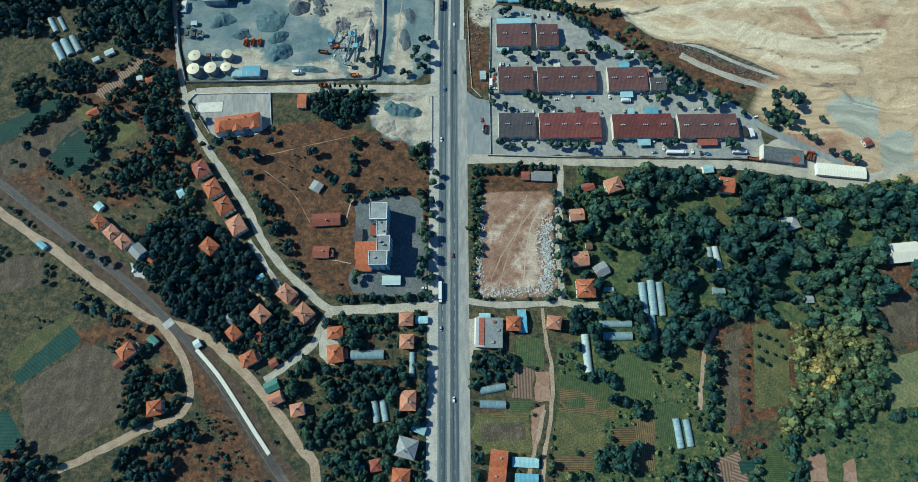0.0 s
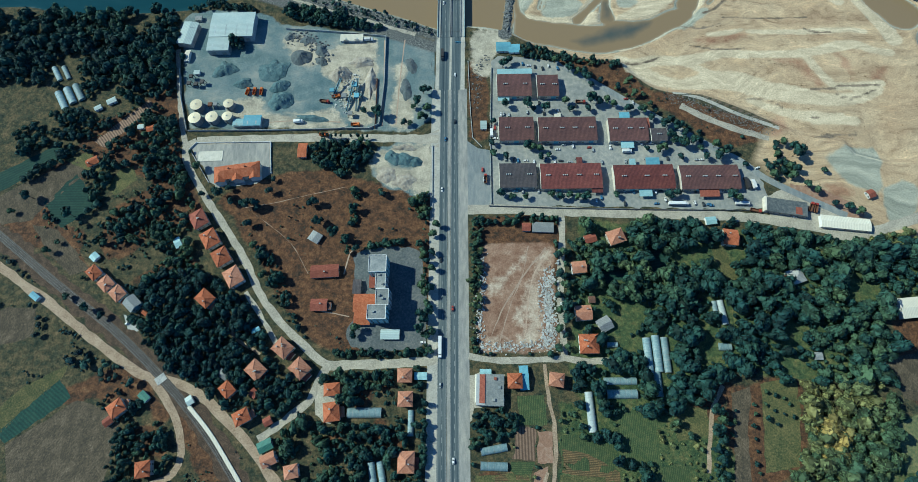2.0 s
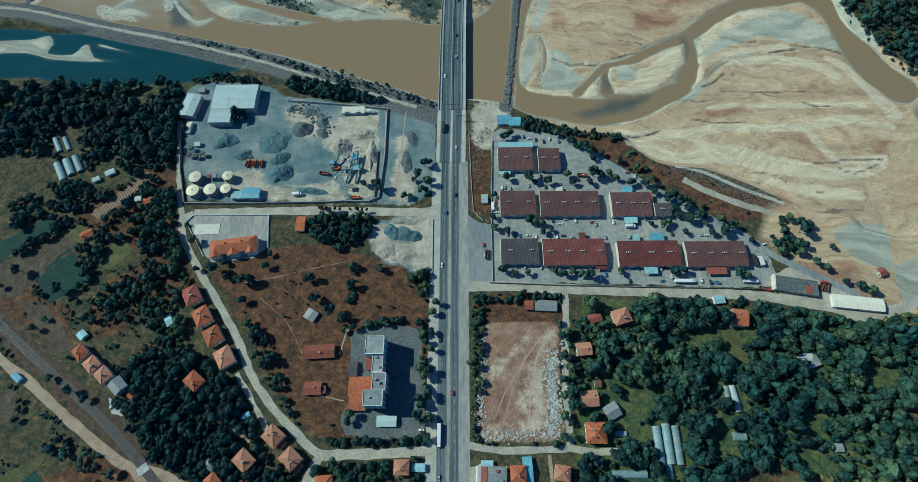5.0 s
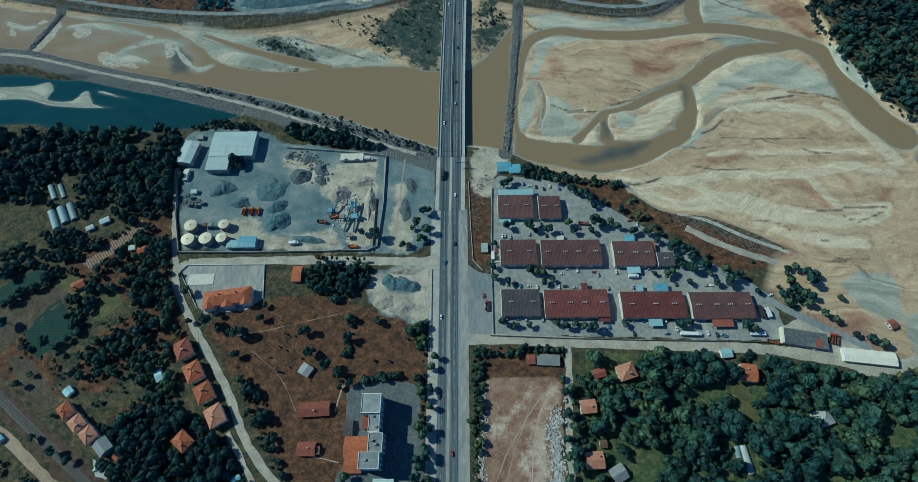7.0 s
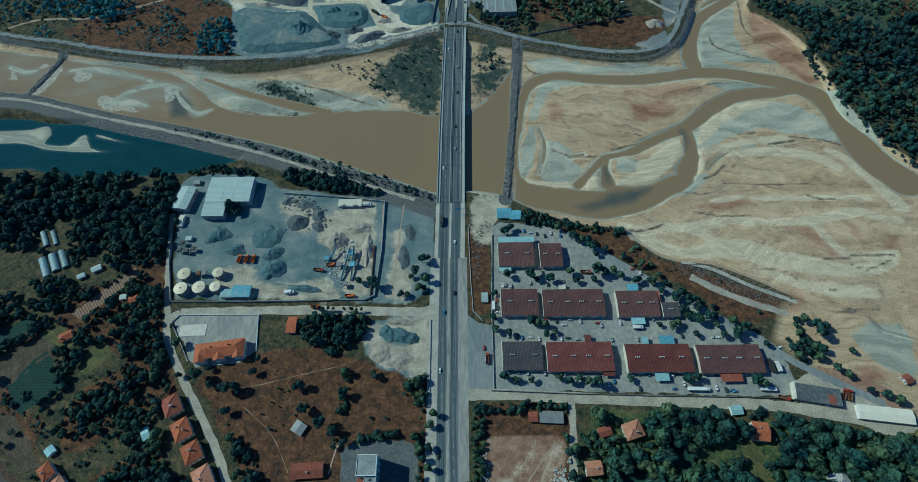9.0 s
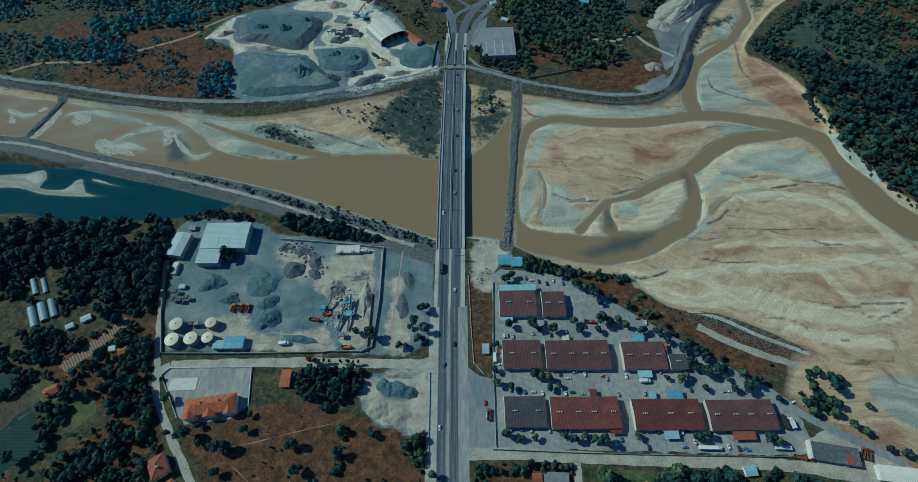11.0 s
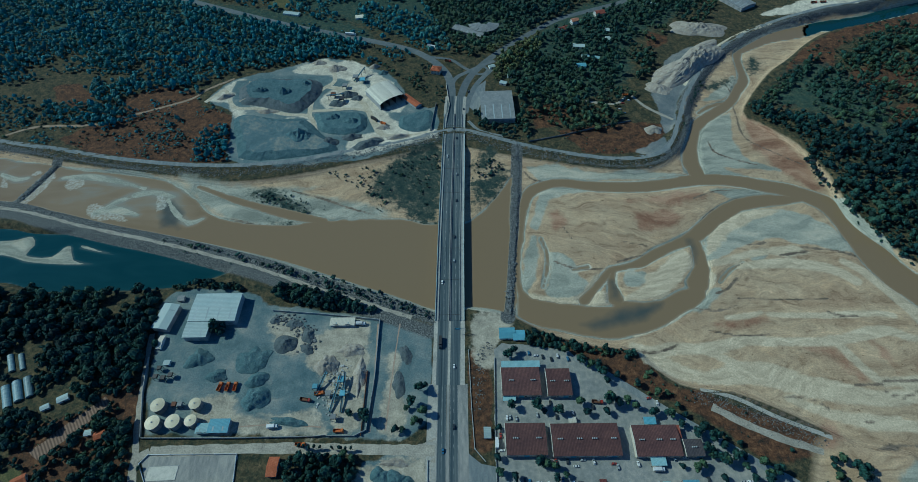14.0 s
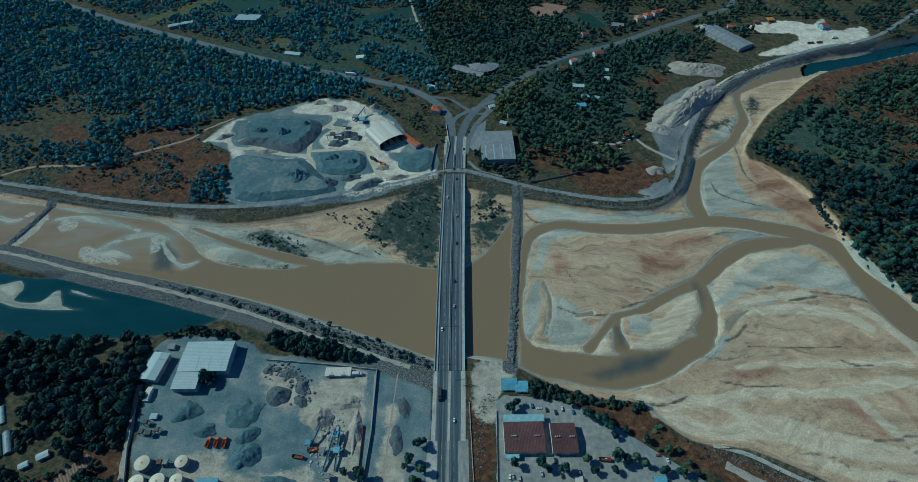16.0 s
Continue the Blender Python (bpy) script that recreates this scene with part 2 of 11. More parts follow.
CHANNELS = [curve(c, 8) for c in (
    [(60, 508, 4), (67, 531, 6), (82, 544, 7), (107, 549, 6.5), (132, 544, 7), (164, 541, 7), (196, 541, 7.5), (229, 546, 8), (263, 550, 8), (294, 547, 8.5), (323, 539, 9), (351, 529, 10), (376, 512, 12), (386, 494, 14), (391, 465, 16), (395, 437, 17), (402, 417, 17), (417, 396, 18)],
    [(440, 362, 17), (500, 330, 18), (620, 305, 20), (860, 290, 22)],
    [(363, 519, 3), (341, 518, 6), (309, 516, 8.5), (282, 509, 8.5), (255, 492, 8.5), (232, 472, 8), (208, 460, 6), (185, 449, 5.5), (168, 438, 4.5), (150, 433, 3.5), (138, 430, 3.5), (131, 423, 4), (119, 409, 4), (107, 396, 5)],
    [(116, 434, 2.5), (101, 431, 1.5)],
    [(140, 430, 3), (135, 414, 4), (136, 397, 7)],
    [(227, 471, 5), (227, 452, 5), (224, 430, 7), (214, 412, 10)],
    [(58, 394, 5), (49, 407, 3.5), (49, 441, 2.5), (55, 475, 3), (60, 508, 4)],
    [(71, 412, 0.8), (76, 429, 1.6), (79, 451, 1.4), (75, 470, 1)],
    [(236, 414, 0.6), (251, 428, 1.2), (266, 436, 0.8)],
    [(258, 555, 8), (256, 580, 9), (266, 615, 8), (280, 641, 7), (305, 663, 7), (334, 685, 6), (352, 709, 6), (369, 734, 7), (374, 757, 5), (379, 786, 5), (392, 812, 6), (423, 833, 8), (455, 846, 10), (493, 858, 12)],
    [(530, 865, 13), (596, 874, 18), (702, 910, 20), (1300, 1110, 25)],
    [(291, 667, 2), (309, 680, 2.5), (333, 688, 2)],
    [(-298, 554, 3), (-246, 530, 4), (-190, 510, 6), (-150, 499, 5)],
)]
LOWER_POOL = curve([(44, 380), (54, 373), (79, 366), (105, 359), (130, 357), (158, 363), (187, 377), (218, 397), (220, 419), (208, 410), (194, 404), (175, 395), (159, 393), (142, 395), (131, 389), (109, 390), (83, 394), (56, 400), (47, 405)], 8)
UPPER_POOL = curve([(386, 812), (386, 797), (415, 813), (445, 826), (492, 838), (526, 855), (525, 872), (479, 865), (438, 850), (405, 830)], 8)
BARS = [curve(c, 8) for c in (  # silt bars that rise out of the pool
    [(-389.6, 525.6, 1), (-371.1, 540.0, 3), (-346.2, 545.9, 2.5), (-320.7, 538.7, 1)],
    [(-398.6, 516.9, 2), (-384.8, 521.6, 4), (-363.9, 516.9, 3), (-351.3, 512.4, 1)],
    [(-460.5, 572.2, 1), (-430.7, 573.3, 3.5), (-393.4, 564.7, 2.5), (-358.8, 552.7, 1)],
    [(-325.8, 533.9, 1), (-308.6, 512.2, 2), (-291.9, 499.4, 2), (-278.4, 505.6, 1)],
    [(-536.3, 581.0, 1.5), (-513.7, 570.8, 2.5), (-501.6, 573.3, 1)],
)]
BLUE_BAR = curve([(-560, 480)] + [(-491, 482), (-466, 483), (-450, 488), (-439, 473), (-442, 462), (-418, 460), (-412, 471), (-402, 474), (-391, 455), (-364, 447), (-393, 445), (-437, 449), (-478, 459)] + [(-560, 450)], 8)
BLUE_SHOAL = curve([(-409, 480), (-385, 476), (-357, 465), (-336, 458), (-365, 456), (-395, 464)], 8)
PALE = [curve(c, 8) for c in (  # smooth pale wash lines on the sand plain
    [(141, 348, 3), (158, 342, 5), (174, 346, 5), (194, 345, 4), (215, 347, 5), (237, 352, 3.5), (257, 351, 3.5), (282, 350, 3), (308, 350, 3), (330, 354, 4), (347, 358, 5), (363, 359, 4), (375, 353, 3), (392, 349, 3)],
    [(152, 338, 8), (174, 325, 6), (197, 319, 5), (228, 323, 9), (251, 320, 10), (272, 311, 9), (294, 306, 9), (316, 301, 6), (334, 299, 5), (352, 302, 6), (368, 310, 6)],
    [(199, 343, 1.5), (212, 337, 2.5), (225, 330, 2.5), (238, 324, 3)],
    [(311, 353, 2), (317, 341, 3), (322, 329, 3), (329, 318, 3), (336, 313, 3), (356, 314, 3), (374, 315, 3)],
    [(254, 301, 2), (270, 293, 3), (290, 285, 4), (312, 281, 5), (331, 282, 3)],
    [(360, 435, 3), (372, 424, 4), (384, 403, 5), (392, 387, 6), (400, 365, 7)],
    [(229, 375, 1), (245, 376, 2), (262, 380, 1)],
    [(267, 378, 1.5), (292, 376, 1.5), (334, 376, 2.5), (361, 377, 2), (375, 374, 2)],
    [(306, 278, 3), (324, 279, 4), (342, 277, 4)],
    [(220, 429, 2), (231, 420, 3), (207, 394, 2), (175, 373, 2), (146, 360, 2)],
    [(227, 435, 3), (247, 437, 3), (285, 448, 3), (325, 447, 2)],
    [(137, 393, 1), (167, 409, 1)],
    [(59, 401, 3), (83, 396, 2), (105, 398, 3), (113, 410, 2)],
    [(260, 432, 3), (309, 434, 5), (345, 426, 5), (361, 412, 4)],
)]
CREAM_BARS = [curve(c, 8) for c in (
    [(171, 425), (205, 450), (215, 454), (219, 435), (206, 421), (181, 398), (162, 395), (145, 398), (165, 411)],
    [(108, 393), (120, 406), (130, 403), (128, 393), (116, 389)],
    [(117, 423), (126, 428), (126, 419), (113, 404), (108, 400), (113, 414)],
    [(262, 496), (304, 503), (327, 500), (293, 487), (260, 470), (243, 449), (232, 444), (244, 474)],
    [(287, 454), (323, 455), (336, 445), (312, 442), (290, 446)],
)]
GULLY = [curve(c, 8) for c in (  # dark undercut edges and dried rills
    [(131, 347, 0.5), (153, 342, 0.8), (169, 345, 0.6), (180, 350, 0.4)],
    [(210, 363, 0.2), (234, 357, 0.4), (260, 358, 0.2)],
    [(246, 395, 0.2), (272, 394, 0.3), (299, 393, 0.3), (326, 393, 0.3)],
    [(320, 380, 1), (329, 375, 0.5), (344, 375, 0.3)],
    [(311, 311, 0.6), (331, 312, 0.8), (341, 314, 0.4), (355, 313, 0.6), (374, 315, 0.5)],
    [(332, 305, 0.3), (344, 300, 0.5), (358, 305, 0.5), (372, 310, 0.3)],
    [(328, 453, 1), (344, 451, 0.8), (360, 448, 0.5), (374, 442, 1.2)],
    [(304, 444, 0.7), (331, 448, 0.8)],
    [(277, 457, 0.4), (295, 460, 0.8)],
    [(211, 466, 0.4), (231, 480, 0.8), (255, 502, 0.8), (277, 514, 0.6), (288, 520, 1)],
    [(145, 439, 0.5), (164, 445, 0.5), (176, 448, 0.5), (195, 458, 0.4)],
    [(85, 441, 0.5), (101, 433, 0.8), (115, 431, 0.6), (138, 432, 0.4)],
    [(66, 568, 0.4), (75, 554, 0.6), (94, 551, 0.4), (114, 555, 0.3)],
    [(206, 307, 0.4), (236, 290, 0.6), (263, 276, 0.6)],
    [(299, 283, 0.3), (315, 279, 0.4)],
    [(-193, 545, 0.4), (-158, 532, 0.8), (-124, 516, 1), (-98, 507, 0.6)],
    [(-248, 504, 0.4), (-221, 496, 0.7), (-182, 488, 0.4)],
    [(229, 401, 0.6), (241, 406, 0.8), (253, 418, 0.5)],
    [(242, 521, 0.2), (266, 531, 0.4), (286, 532, 0.2)],
    [(190, 389, 0.2), (223, 382, 0.5), (243, 388, 0.2)],
    [(249, 301, 0.3), (273, 300, 0.5), (283, 291, 0.3)],
    [(156, 464, 0.2), (178, 458, 0.3)],
    [(99, 485, 0.2), (106, 469, 0.3)],
    [(334, 655, 0.6), (330, 633, 0.8), (334, 612, 0.5), (360, 587, 0.4), (378, 570, 0.3)],
    [(286, 612, 0.5), (287, 594, 0.8), (300, 584, 0.5), (327, 571, 0.4)],
    [(342, 722, 0.4), (345, 700, 0.6), (337, 678, 0.5), (334, 655, 0.6)],
    # a ditch: its shade is painted in with the dark line
    [(302, 260, 1.2), (319, 262, 1.4), (339, 264, 1.2)],
)]
WEIR = curve([(60.8, 606.4, 2.5), (56.6, 558.3, 2.5), (50.9, 503.4, 2.5), (44.1, 445.7, 2.5), (39.8, 408.1, 2.5), (35.4, 376.5, 2.5)], 6)
WEIR_WEST = curve([(-477.5, 595.6, 3), (-484.5, 564.7, 3), (-494.0, 534.4, 3)], 6)

# ---------------------------------------------------------------- ground: one sheet to the horizon
reach = [40 * 1.35**k for k in range(15)]
gx = np.array([-900 - r for r in reach[::-1]] + list(np.arange(-900, -520, 5.0)) + list(np.arange(-520, 30, 2.5)) + list(np.arange(30, 430, 1.8)) + list(np.arange(430, 520, 2.5)) + list(np.arange(520, 900, 5.0)) + [900] + [900 + r for r in reach])
gy = np.array([-90 - r for r in reach[::-1]] + list(np.arange(-90, 200, 4.0)) + list(np.arange(200, 340, 3.0)) + list(np.arange(340, 600, 1.9)) + list(np.arange(600, 740, 2.5)) + list(np.arange(740, 1200, 4.5)) + [1200] + [1200 + r for r in reach])
GX, GY = np.meshgrid(gx, gy)


def near(fn, pts, margin, default=1e3):
    """fn at the grid points near the given plan points only."""
    p = np.asarray(pts)
    i0, i1 = np.searchsorted(gx, [p[:, 0].min() - margin, p[:, 0].max() + margin])
    j0, j1 = np.searchsorted(gy, [p[:, 1].min() - margin, p[:, 1].max() + margin])
    out = np.full(GX.shape, default)
    out[j0:j1, i0:i1] = fn(GX[j0:j1, i0:i1], GY[j0:j1, i0:i1], pts)
    return out


bed_d = near(region, BED, 60)
pool_d = near(region, POOL, 60)
blue_d = near(region, BLUE_CHANNEL, 60)
chan_d = np.minimum(np.min([near(away, c, 40) for c in CHANNELS], 0), np.minimum(near(region, LOWER_POOL, 40), near(region, UPPER_POOL, 40)))
bar_d = np.min([near(away, c, 40) for c in BARS], 0)
bluebar_d = np.minimum(near(region, BLUE_BAR, 40), near(region, BLUE_SHOAL, 40) + 3.0)
far_d, near_d = near(away, FAR_DAM, 60), near(away, NEAR_DAM, 60)
weir_d = np.minimum(near(away, WEIR, 30), near(away, WEIR_WEST, 30))
lumps = rough(GX, GY, 60, 3)
ripple = rough(GX * 0.7 + GY * 0.5, GY * 2.2 - GX * 0.6, 40, 9)
# low hills far off and beside the upper river, flat land in the town
land = -0.05 * rough(GX, GY, 25, 5)
land += 9.0 * step01((GX - 330 - 0.25 * (GY - 560)) / 160) * step01((GY - 430) / 120)
land += 60 * step01((GY - 1250) / 1500) * rough(GX, GY, 700, 31)
sand = WATER + 0.55 + 1.3 * (lumps - 0.35) + 0.9 * (ripple - 0.5) + 1.4 * step01(-(bed_d + 25) / 60) * step01((420 - GY) / 80)
shore = np.minimum(pool_d, chan_d)
sand = sand + 0.5 * (rough(GX, GY, 18, 53) - 0.5)
sand = np.maximum(sand, WATER + 0.25)
bar_top = WATER - 1.0 + 1.12 * step01(1 - bar_d / 6) + 0.5 * (rough(GX, GY, 12, 88) - 0.5)
water_d = np.minimum(pool_d + 7 * (rough(GX, GY, 20, 21) - 0.5), chan_d + 2.6 * (rough(GX, GY, 12, 21) - 0.5))
bed = np.where(water_d < 0, WATER - 1.3 * step01(-water_d / 3.0) - 0.05, WATER + (sand - WATER) * step01(water_d / 5.0) + 0.05)
bed = np.where(bar_d < 6, np.maximum(bed, bar_top), bed)
H = land + (bed - land) * step01(-bed_d / 9 + 0.35)
blue = WATER - 0.3 + (-1.2) * step01((-blue_d - 3) / 8)
blue = np.maximum(blue, WATER - 0.6 + 1.5 * step01((-bluebar_d + 3) / 12))
H = np.where(blue_d < 6, H + (blue - H) * step01(-blue_d / 7 + 0.6), H)
H = np.where(far_d < 20, np.maximum(H, 1.6 - np.maximum(0, far_d - 3.6) * 0.55), H)
H = np.where(near_d < 20, np.maximum(H, 0.1 - np.maximum(0, near_d - 3.2) * 0.6), H)
H = np.where(weir_d < 6, np.maximum(H, WATER + 0.9 - np.maximum(0, weir_d) * 0.8), H)


def height(x, y):
    """The ground's height at plan points."""
    x, y = np.atleast_1d(np.asarray(x, float)), np.atleast_1d(np.asarray(y, float))
    i = np.clip(np.searchsorted(gx, x) - 1, 0, len(gx) - 2)
    j = np.clip(np.searchsorted(gy, y) - 1, 0, len(gy) - 2)
    u, v = (x - gx[i]) / (gx[i + 1] - gx[i]), (y - gy[j]) / (gy[j + 1] - gy[j])
    return (H[j, i] * (1 - u) + H[j, i + 1] * u) * (1 - v) + (H[j + 1, i] * (1 - u) + H[j + 1, i + 1] * u) * v


def hat(x, y):
    return float(height(x, y)[0])


def sheet(name, verts, faces, mat, smooth=False, parent=None, attrs=None):
    me = bpy.data.meshes.new(name)
    v, f = np.asarray(verts, np.float32), np.asarray(faces, np.int32)
    me.vertices.add(len(v))
    me.vertices.foreach_set("co", v.ravel())
    me.loops.add(f.size)
    me.loops.foreach_set("vertex_index", f.ravel())
    me.polygons.add(len(f))
    me.polygons.foreach_set("loop_start", np.arange(0, f.size, f.shape[1], dtype=np.int32))
    me.polygons.foreach_set("use_smooth", np.full(len(f), smooth))
    me.update(calc_edges=True)
    for key, val in (attrs or {}).items():
        me.attributes.new(key, "FLOAT", "POINT").data.foreach_set("value", np.asarray(val, np.float32).ravel())
    me.materials.append(mat)
    ob = new(name, me)
    ob.parent = parent
    return ob


def grid_faces(nx, ny):
    k = np.arange(nx * (ny - 1)).reshape(ny - 1, nx)[:, :-1].ravel()
    return np.stack([k, k + 1, k + nx + 1, k + nx], 1)


# cover of the ground: where it is sand, dry grass, green, grey gravel
DRY = [curve(c, 12) for c in (
    [(-215.9, 203.3), (-203.1, 215.4), (-168.7, 229.0), (-122.9, 233.8), (-81.3, 221.6), (-33.1, 212.3), (-31.1, 163.8), (-32.1, 118.2), (-48.0, 94.3), (-75.1, 74.9), (-102.8, 77.0), (-121.9, 85.6), (-147.9, 114.7), (-176.1, 155.5), (-199.7, 187.7)],
    [(-292.6, 303.6), (-263.1, 306.1), (-261.8, 263.0), (-229.8, 204.7), (-234.2, 182.8), (-274.6, 183.5), (-306.9, 167.9), (-303.1, 200.4), (-276.2, 222.4), (-351.4, 258.9), (-330.1, 285.8)],
    [(-402.1, 185.5), (-379.2, 218.6), (-348.9, 246.9), (-330.0, 232.0), (-359.7, 201.4), (-338.3, 173.7), (-311.7, 141.9), (-367.4, 168.8)],
    [(189.5, 44.3), (208.3, 52.9), (242.3, 59.2), (230.3, -4.3), (203.2, -16.2), (180.9, -26.0), (176.1, 12.4)],
    [(153.2, 51.1), (176.4, 59.8), (188.3, 50.9), (168.2, 16.6), (162.9, 25.1)],
    [(323.1, 123.5), (353.9, 123.1), (330.5, 32.4), (318.6, 49.8)],
    [(4.1, 187.1), (70.3, 186.0), (71.3, 162.2), (8.7, 163.2)],
    [(-445.4, 717.5), (-400.7, 741.9), (-356.4, 727.2), (-338.0, 695.3), (-298.7, 664.6), (-287.4, 615.6), (-370.6, 607.9), (-419.3, 640.6), (-436.9, 680.6)],
    [(-478.8, 855.4), (-443.7, 879.0), (-395.6, 868.5), (-396.1, 843.9), (-447.0, 841.2)],
    [(78.5, 681.4), (122.9, 685.9), (125.1, 651.1), (84.6, 635.9)],
    [(148.4, 755.8), (199.3, 774.9), (197.4, 727.1), (162.6, 702.8), (146.0, 716.0)],
    [(436.3, 761.6), (479.9, 800.7), (537.9, 832.7), (619.0, 858.8), (817.5, 911.9), (773.6, 848.8), (593.2, 827.2), (517.7, 791.7), (486.0, 743.2), (444.2, 687.0), (391.3, 665.2), (391.9, 701.1)],
    [(470.4, 710.9), (531.2, 741.5), (605.0, 752.4), (713.5, 762.3), (672.9, 703.7), (570.6, 694.9), (502.8, 661.5), (462.4, 651.5)],
    [(468.8, 624.0), (512.3, 653.2), (547.8, 656.6), (521.2, 612.0), (477.6, 603.1)],
    [(-554.9, 746.6), (-525.6, 752.3), (-486.1, 717.9), (-490.2, 693.1), (-530.4, 713.1)],
    [(-492.1, 635.7), (-439.0, 679.4), (-344.9, 688.3), (-292.4, 674.6), (-273.1, 592.8), (-368.7, 593.5), (-443.6, 607.8)],
    [(266.2, 855.7), (295.8, 838.2), (280.3, 810.6), (261.0, 816.0)],
    [(169.8, 789.5), (207.4, 795.4), (192.6, 739.4), (157.6, 714.4)],
    [(109.6, 633.3), (217.2, 646.5), (240.9, 629.2), (204.9, 593.8), (137.9, 592.8)],
    [(70.0, 347.0), (108.7, 356.2), (139.1, 342.7), (160.6, 314.4), (194.0, 302.0), (225.7, 287.2), (260.3, 270.1), (250.7, 254.1), (217.2, 254.5), (175.9, 287.8), (114.5, 318.1)],
    [(0.9, 344.8), (9.0, 344.5), (8.0, 275.3), (-0.0, 257.6)],
    [(37.6, 162.7), (66.5, 162.3), (64.0, 117.0), (12.1, 93.6), (11.0, 157.9)],
    [(-259.7, 131.0), (-242.9, 142.0), (-226.8, 138.2), (-229.6, 124.6), (-249.5, 121.9)],
    [(-61.6, 13.8), (-50.7, 18.0), (-50.4, 5.4), (-59.9, 3.4)],
    [(-87.8, 53.2), (-74.2, 53.1), (-73.6, 39.7), (-86.2, 39.8)],
    [(5.7, -9.3), (42.0, -9.5), (41.3, -23.5), (3.3, -25.3)],
)]
DRY += [curve(c, 12) for c in (
    [(-408, 208), (-381, 227), (-360, 247), (-340, 232), (-352, 212), (-367, 201), (-371, 185), (-382, 185), (-405, 197)],
    [(-336, 289), (-304, 291), (-297, 282), (-327, 270), (-342, 265)],
    [(-301, 307), (-276, 319), (-269, 306), (-289, 297)],
    [(-272, 228), (-249, 245), (-238, 210), (-253, 205), (-234, 183), (-249, 183), (-276, 205)],
    [(-307, 168), (-275, 183), (-268, 173), (-280, 157), (-299, 152)],
    [(-341, 185), (-324, 179), (-325, 158), (-339, 153), (-370, 180)],
    [(-276, 136), (-230, 156), (-224, 146), (-240, 126), (-254, 121)],
    [(175, 53), (190, 60), (193, 51), (177, 34), (171, 38)],
    [(187, 42), (201, 51), (188, -24), (181, -24)],
    [(119, -22), (132, -16), (134, -39), (125, -47)],
    [(303, 77), (341, 76), (331, 37), (314, 50)],
    [(-213, 19), (-201, 19), (-141, -54), (-170, -54)],
    [(-219, -14), (-191, -23), (-170, -54), (-234, -54), (-233, -30)],
    [(-312, 53), (-264, 68), (-243, 54), (-249, 37), (-277, 41)],
    [(189, -28), (206, -26), (212, -36), (199, -43)],
    [(145, 60), (159, 64), (162, 51), (148, 45)],
)]
DRY += [curve(c, 8) for c in (
    [(-92, 53), (-81, 55), (-77, 38), (-87, 36)],
    [(-70, 62), (-60, 60), (-61, 46), (-70, 49)],
    [(-71, 29), (-63, 27), (-64, 10), (-69, 10)],
    [(-106, 18), (-96, 18), (-96, 9), (-103, 10)],
    [(-106, -35), (-93, -41), (-91, -50), (-103, -51)],
    [(-259, 64), (-247, 57), (-227, 36), (-230, 28), (-251, 48)],
    [(-229, 54), (-211, 41), (-177, 2), (-142, -43), (-147, -52), (-184, -15), (-215, 19)],
    [(-323, 48), (-299, 55), (-275, 55), (-278, 46), (-313, 37)],
    [(-252, 26), (-228, 19), (-221, 2), (-242, 6)],
    [(-347, -30), (-329, -32), (-319, -55), (-340, -55)],
    [(-241, -34), (-216, -31), (-208, -54), (-233, -55)],
    [(99, 17), (110, 19), (109, 9)],
    [(65, -8), (96, -4), (97, -10), (67, -14)],
    [(1, 332), (16, 332), (16, 261), (-1, 266)],
    [(-38, 227), (-30, 226), (-29, 185), (-36, 185)],
)]
FLOOR = [curve(c, 20) for c in (  # undergrowth below the far woods
    [(-980, 1156), (-751, 1144), (-480, 1003), (-210, 922), (-130, 857), (-144, 826), (-225, 806), (-307, 802), (-414, 821), (-507, 840), (-695, 864), (-798, 885)],
    [(-600, 1075), (-360, 997), (-210, 922), (-26, 837), (-28, 1023), (-240, 1104), (-527, 1131)],
    [(-28, 1023), (112, 1038), (295, 1051), (179, 951), (50, 818), (-26, 853)],
    [(46, 760), (155, 915), (275, 967), (377, 962), (319, 889), (243, 826), (223, 739), (153, 691), (80, 693)],
    [(370, 684), (425, 647), (463, 614), (457, 505), (497, 573), (504, 691), (477, 757), (439, 759)],
)]
GREEN = [curve(c, 12) for c in (
    [(90, 182), (240, 172), (390, 155), (380, 110), (318, 115), (312, 58), (240, 54), (194, 60), (150, 36), (86, 34), (74, 60)],
    [(64.0, 38.7), (134.1, 38.2), (175.8, 25.0), (173.5, -47.2), (58.3, -55.6)],
    [(228.1, -16.3), (330.5, 32.4), (307.7, -56.1), (180.3, -55.9)],
)]
REED = [curve(c, 8) for c in (
    [(-104, 570), (-78, 595), (-30, 619), (-27, 495), (-60, 499), (-67, 514), (-100, 528), (-105, 550)],
    [(-239, 544), (-213, 547), (-190, 531), (-169, 517), (-170, 507), (-190, 511), (-215, 527)],
    [(-206, 498), (-181, 496), (-180, 490), (-202, 492)],
    [(7, 550), (44, 580), (48, 566), (43, 546), (31, 529), (6, 511)],
    [(7, 577), (21, 602), (38, 607), (31, 584), (10, 567)],
    [(-16, 428), (-30, 426), (-34, 432), (-28, 434)],
    [(315, 722), (338, 734), (354, 736), (341, 721), (316, 713)],
    [(381, 767), (401, 788), (402, 759), (385, 746)],
)]
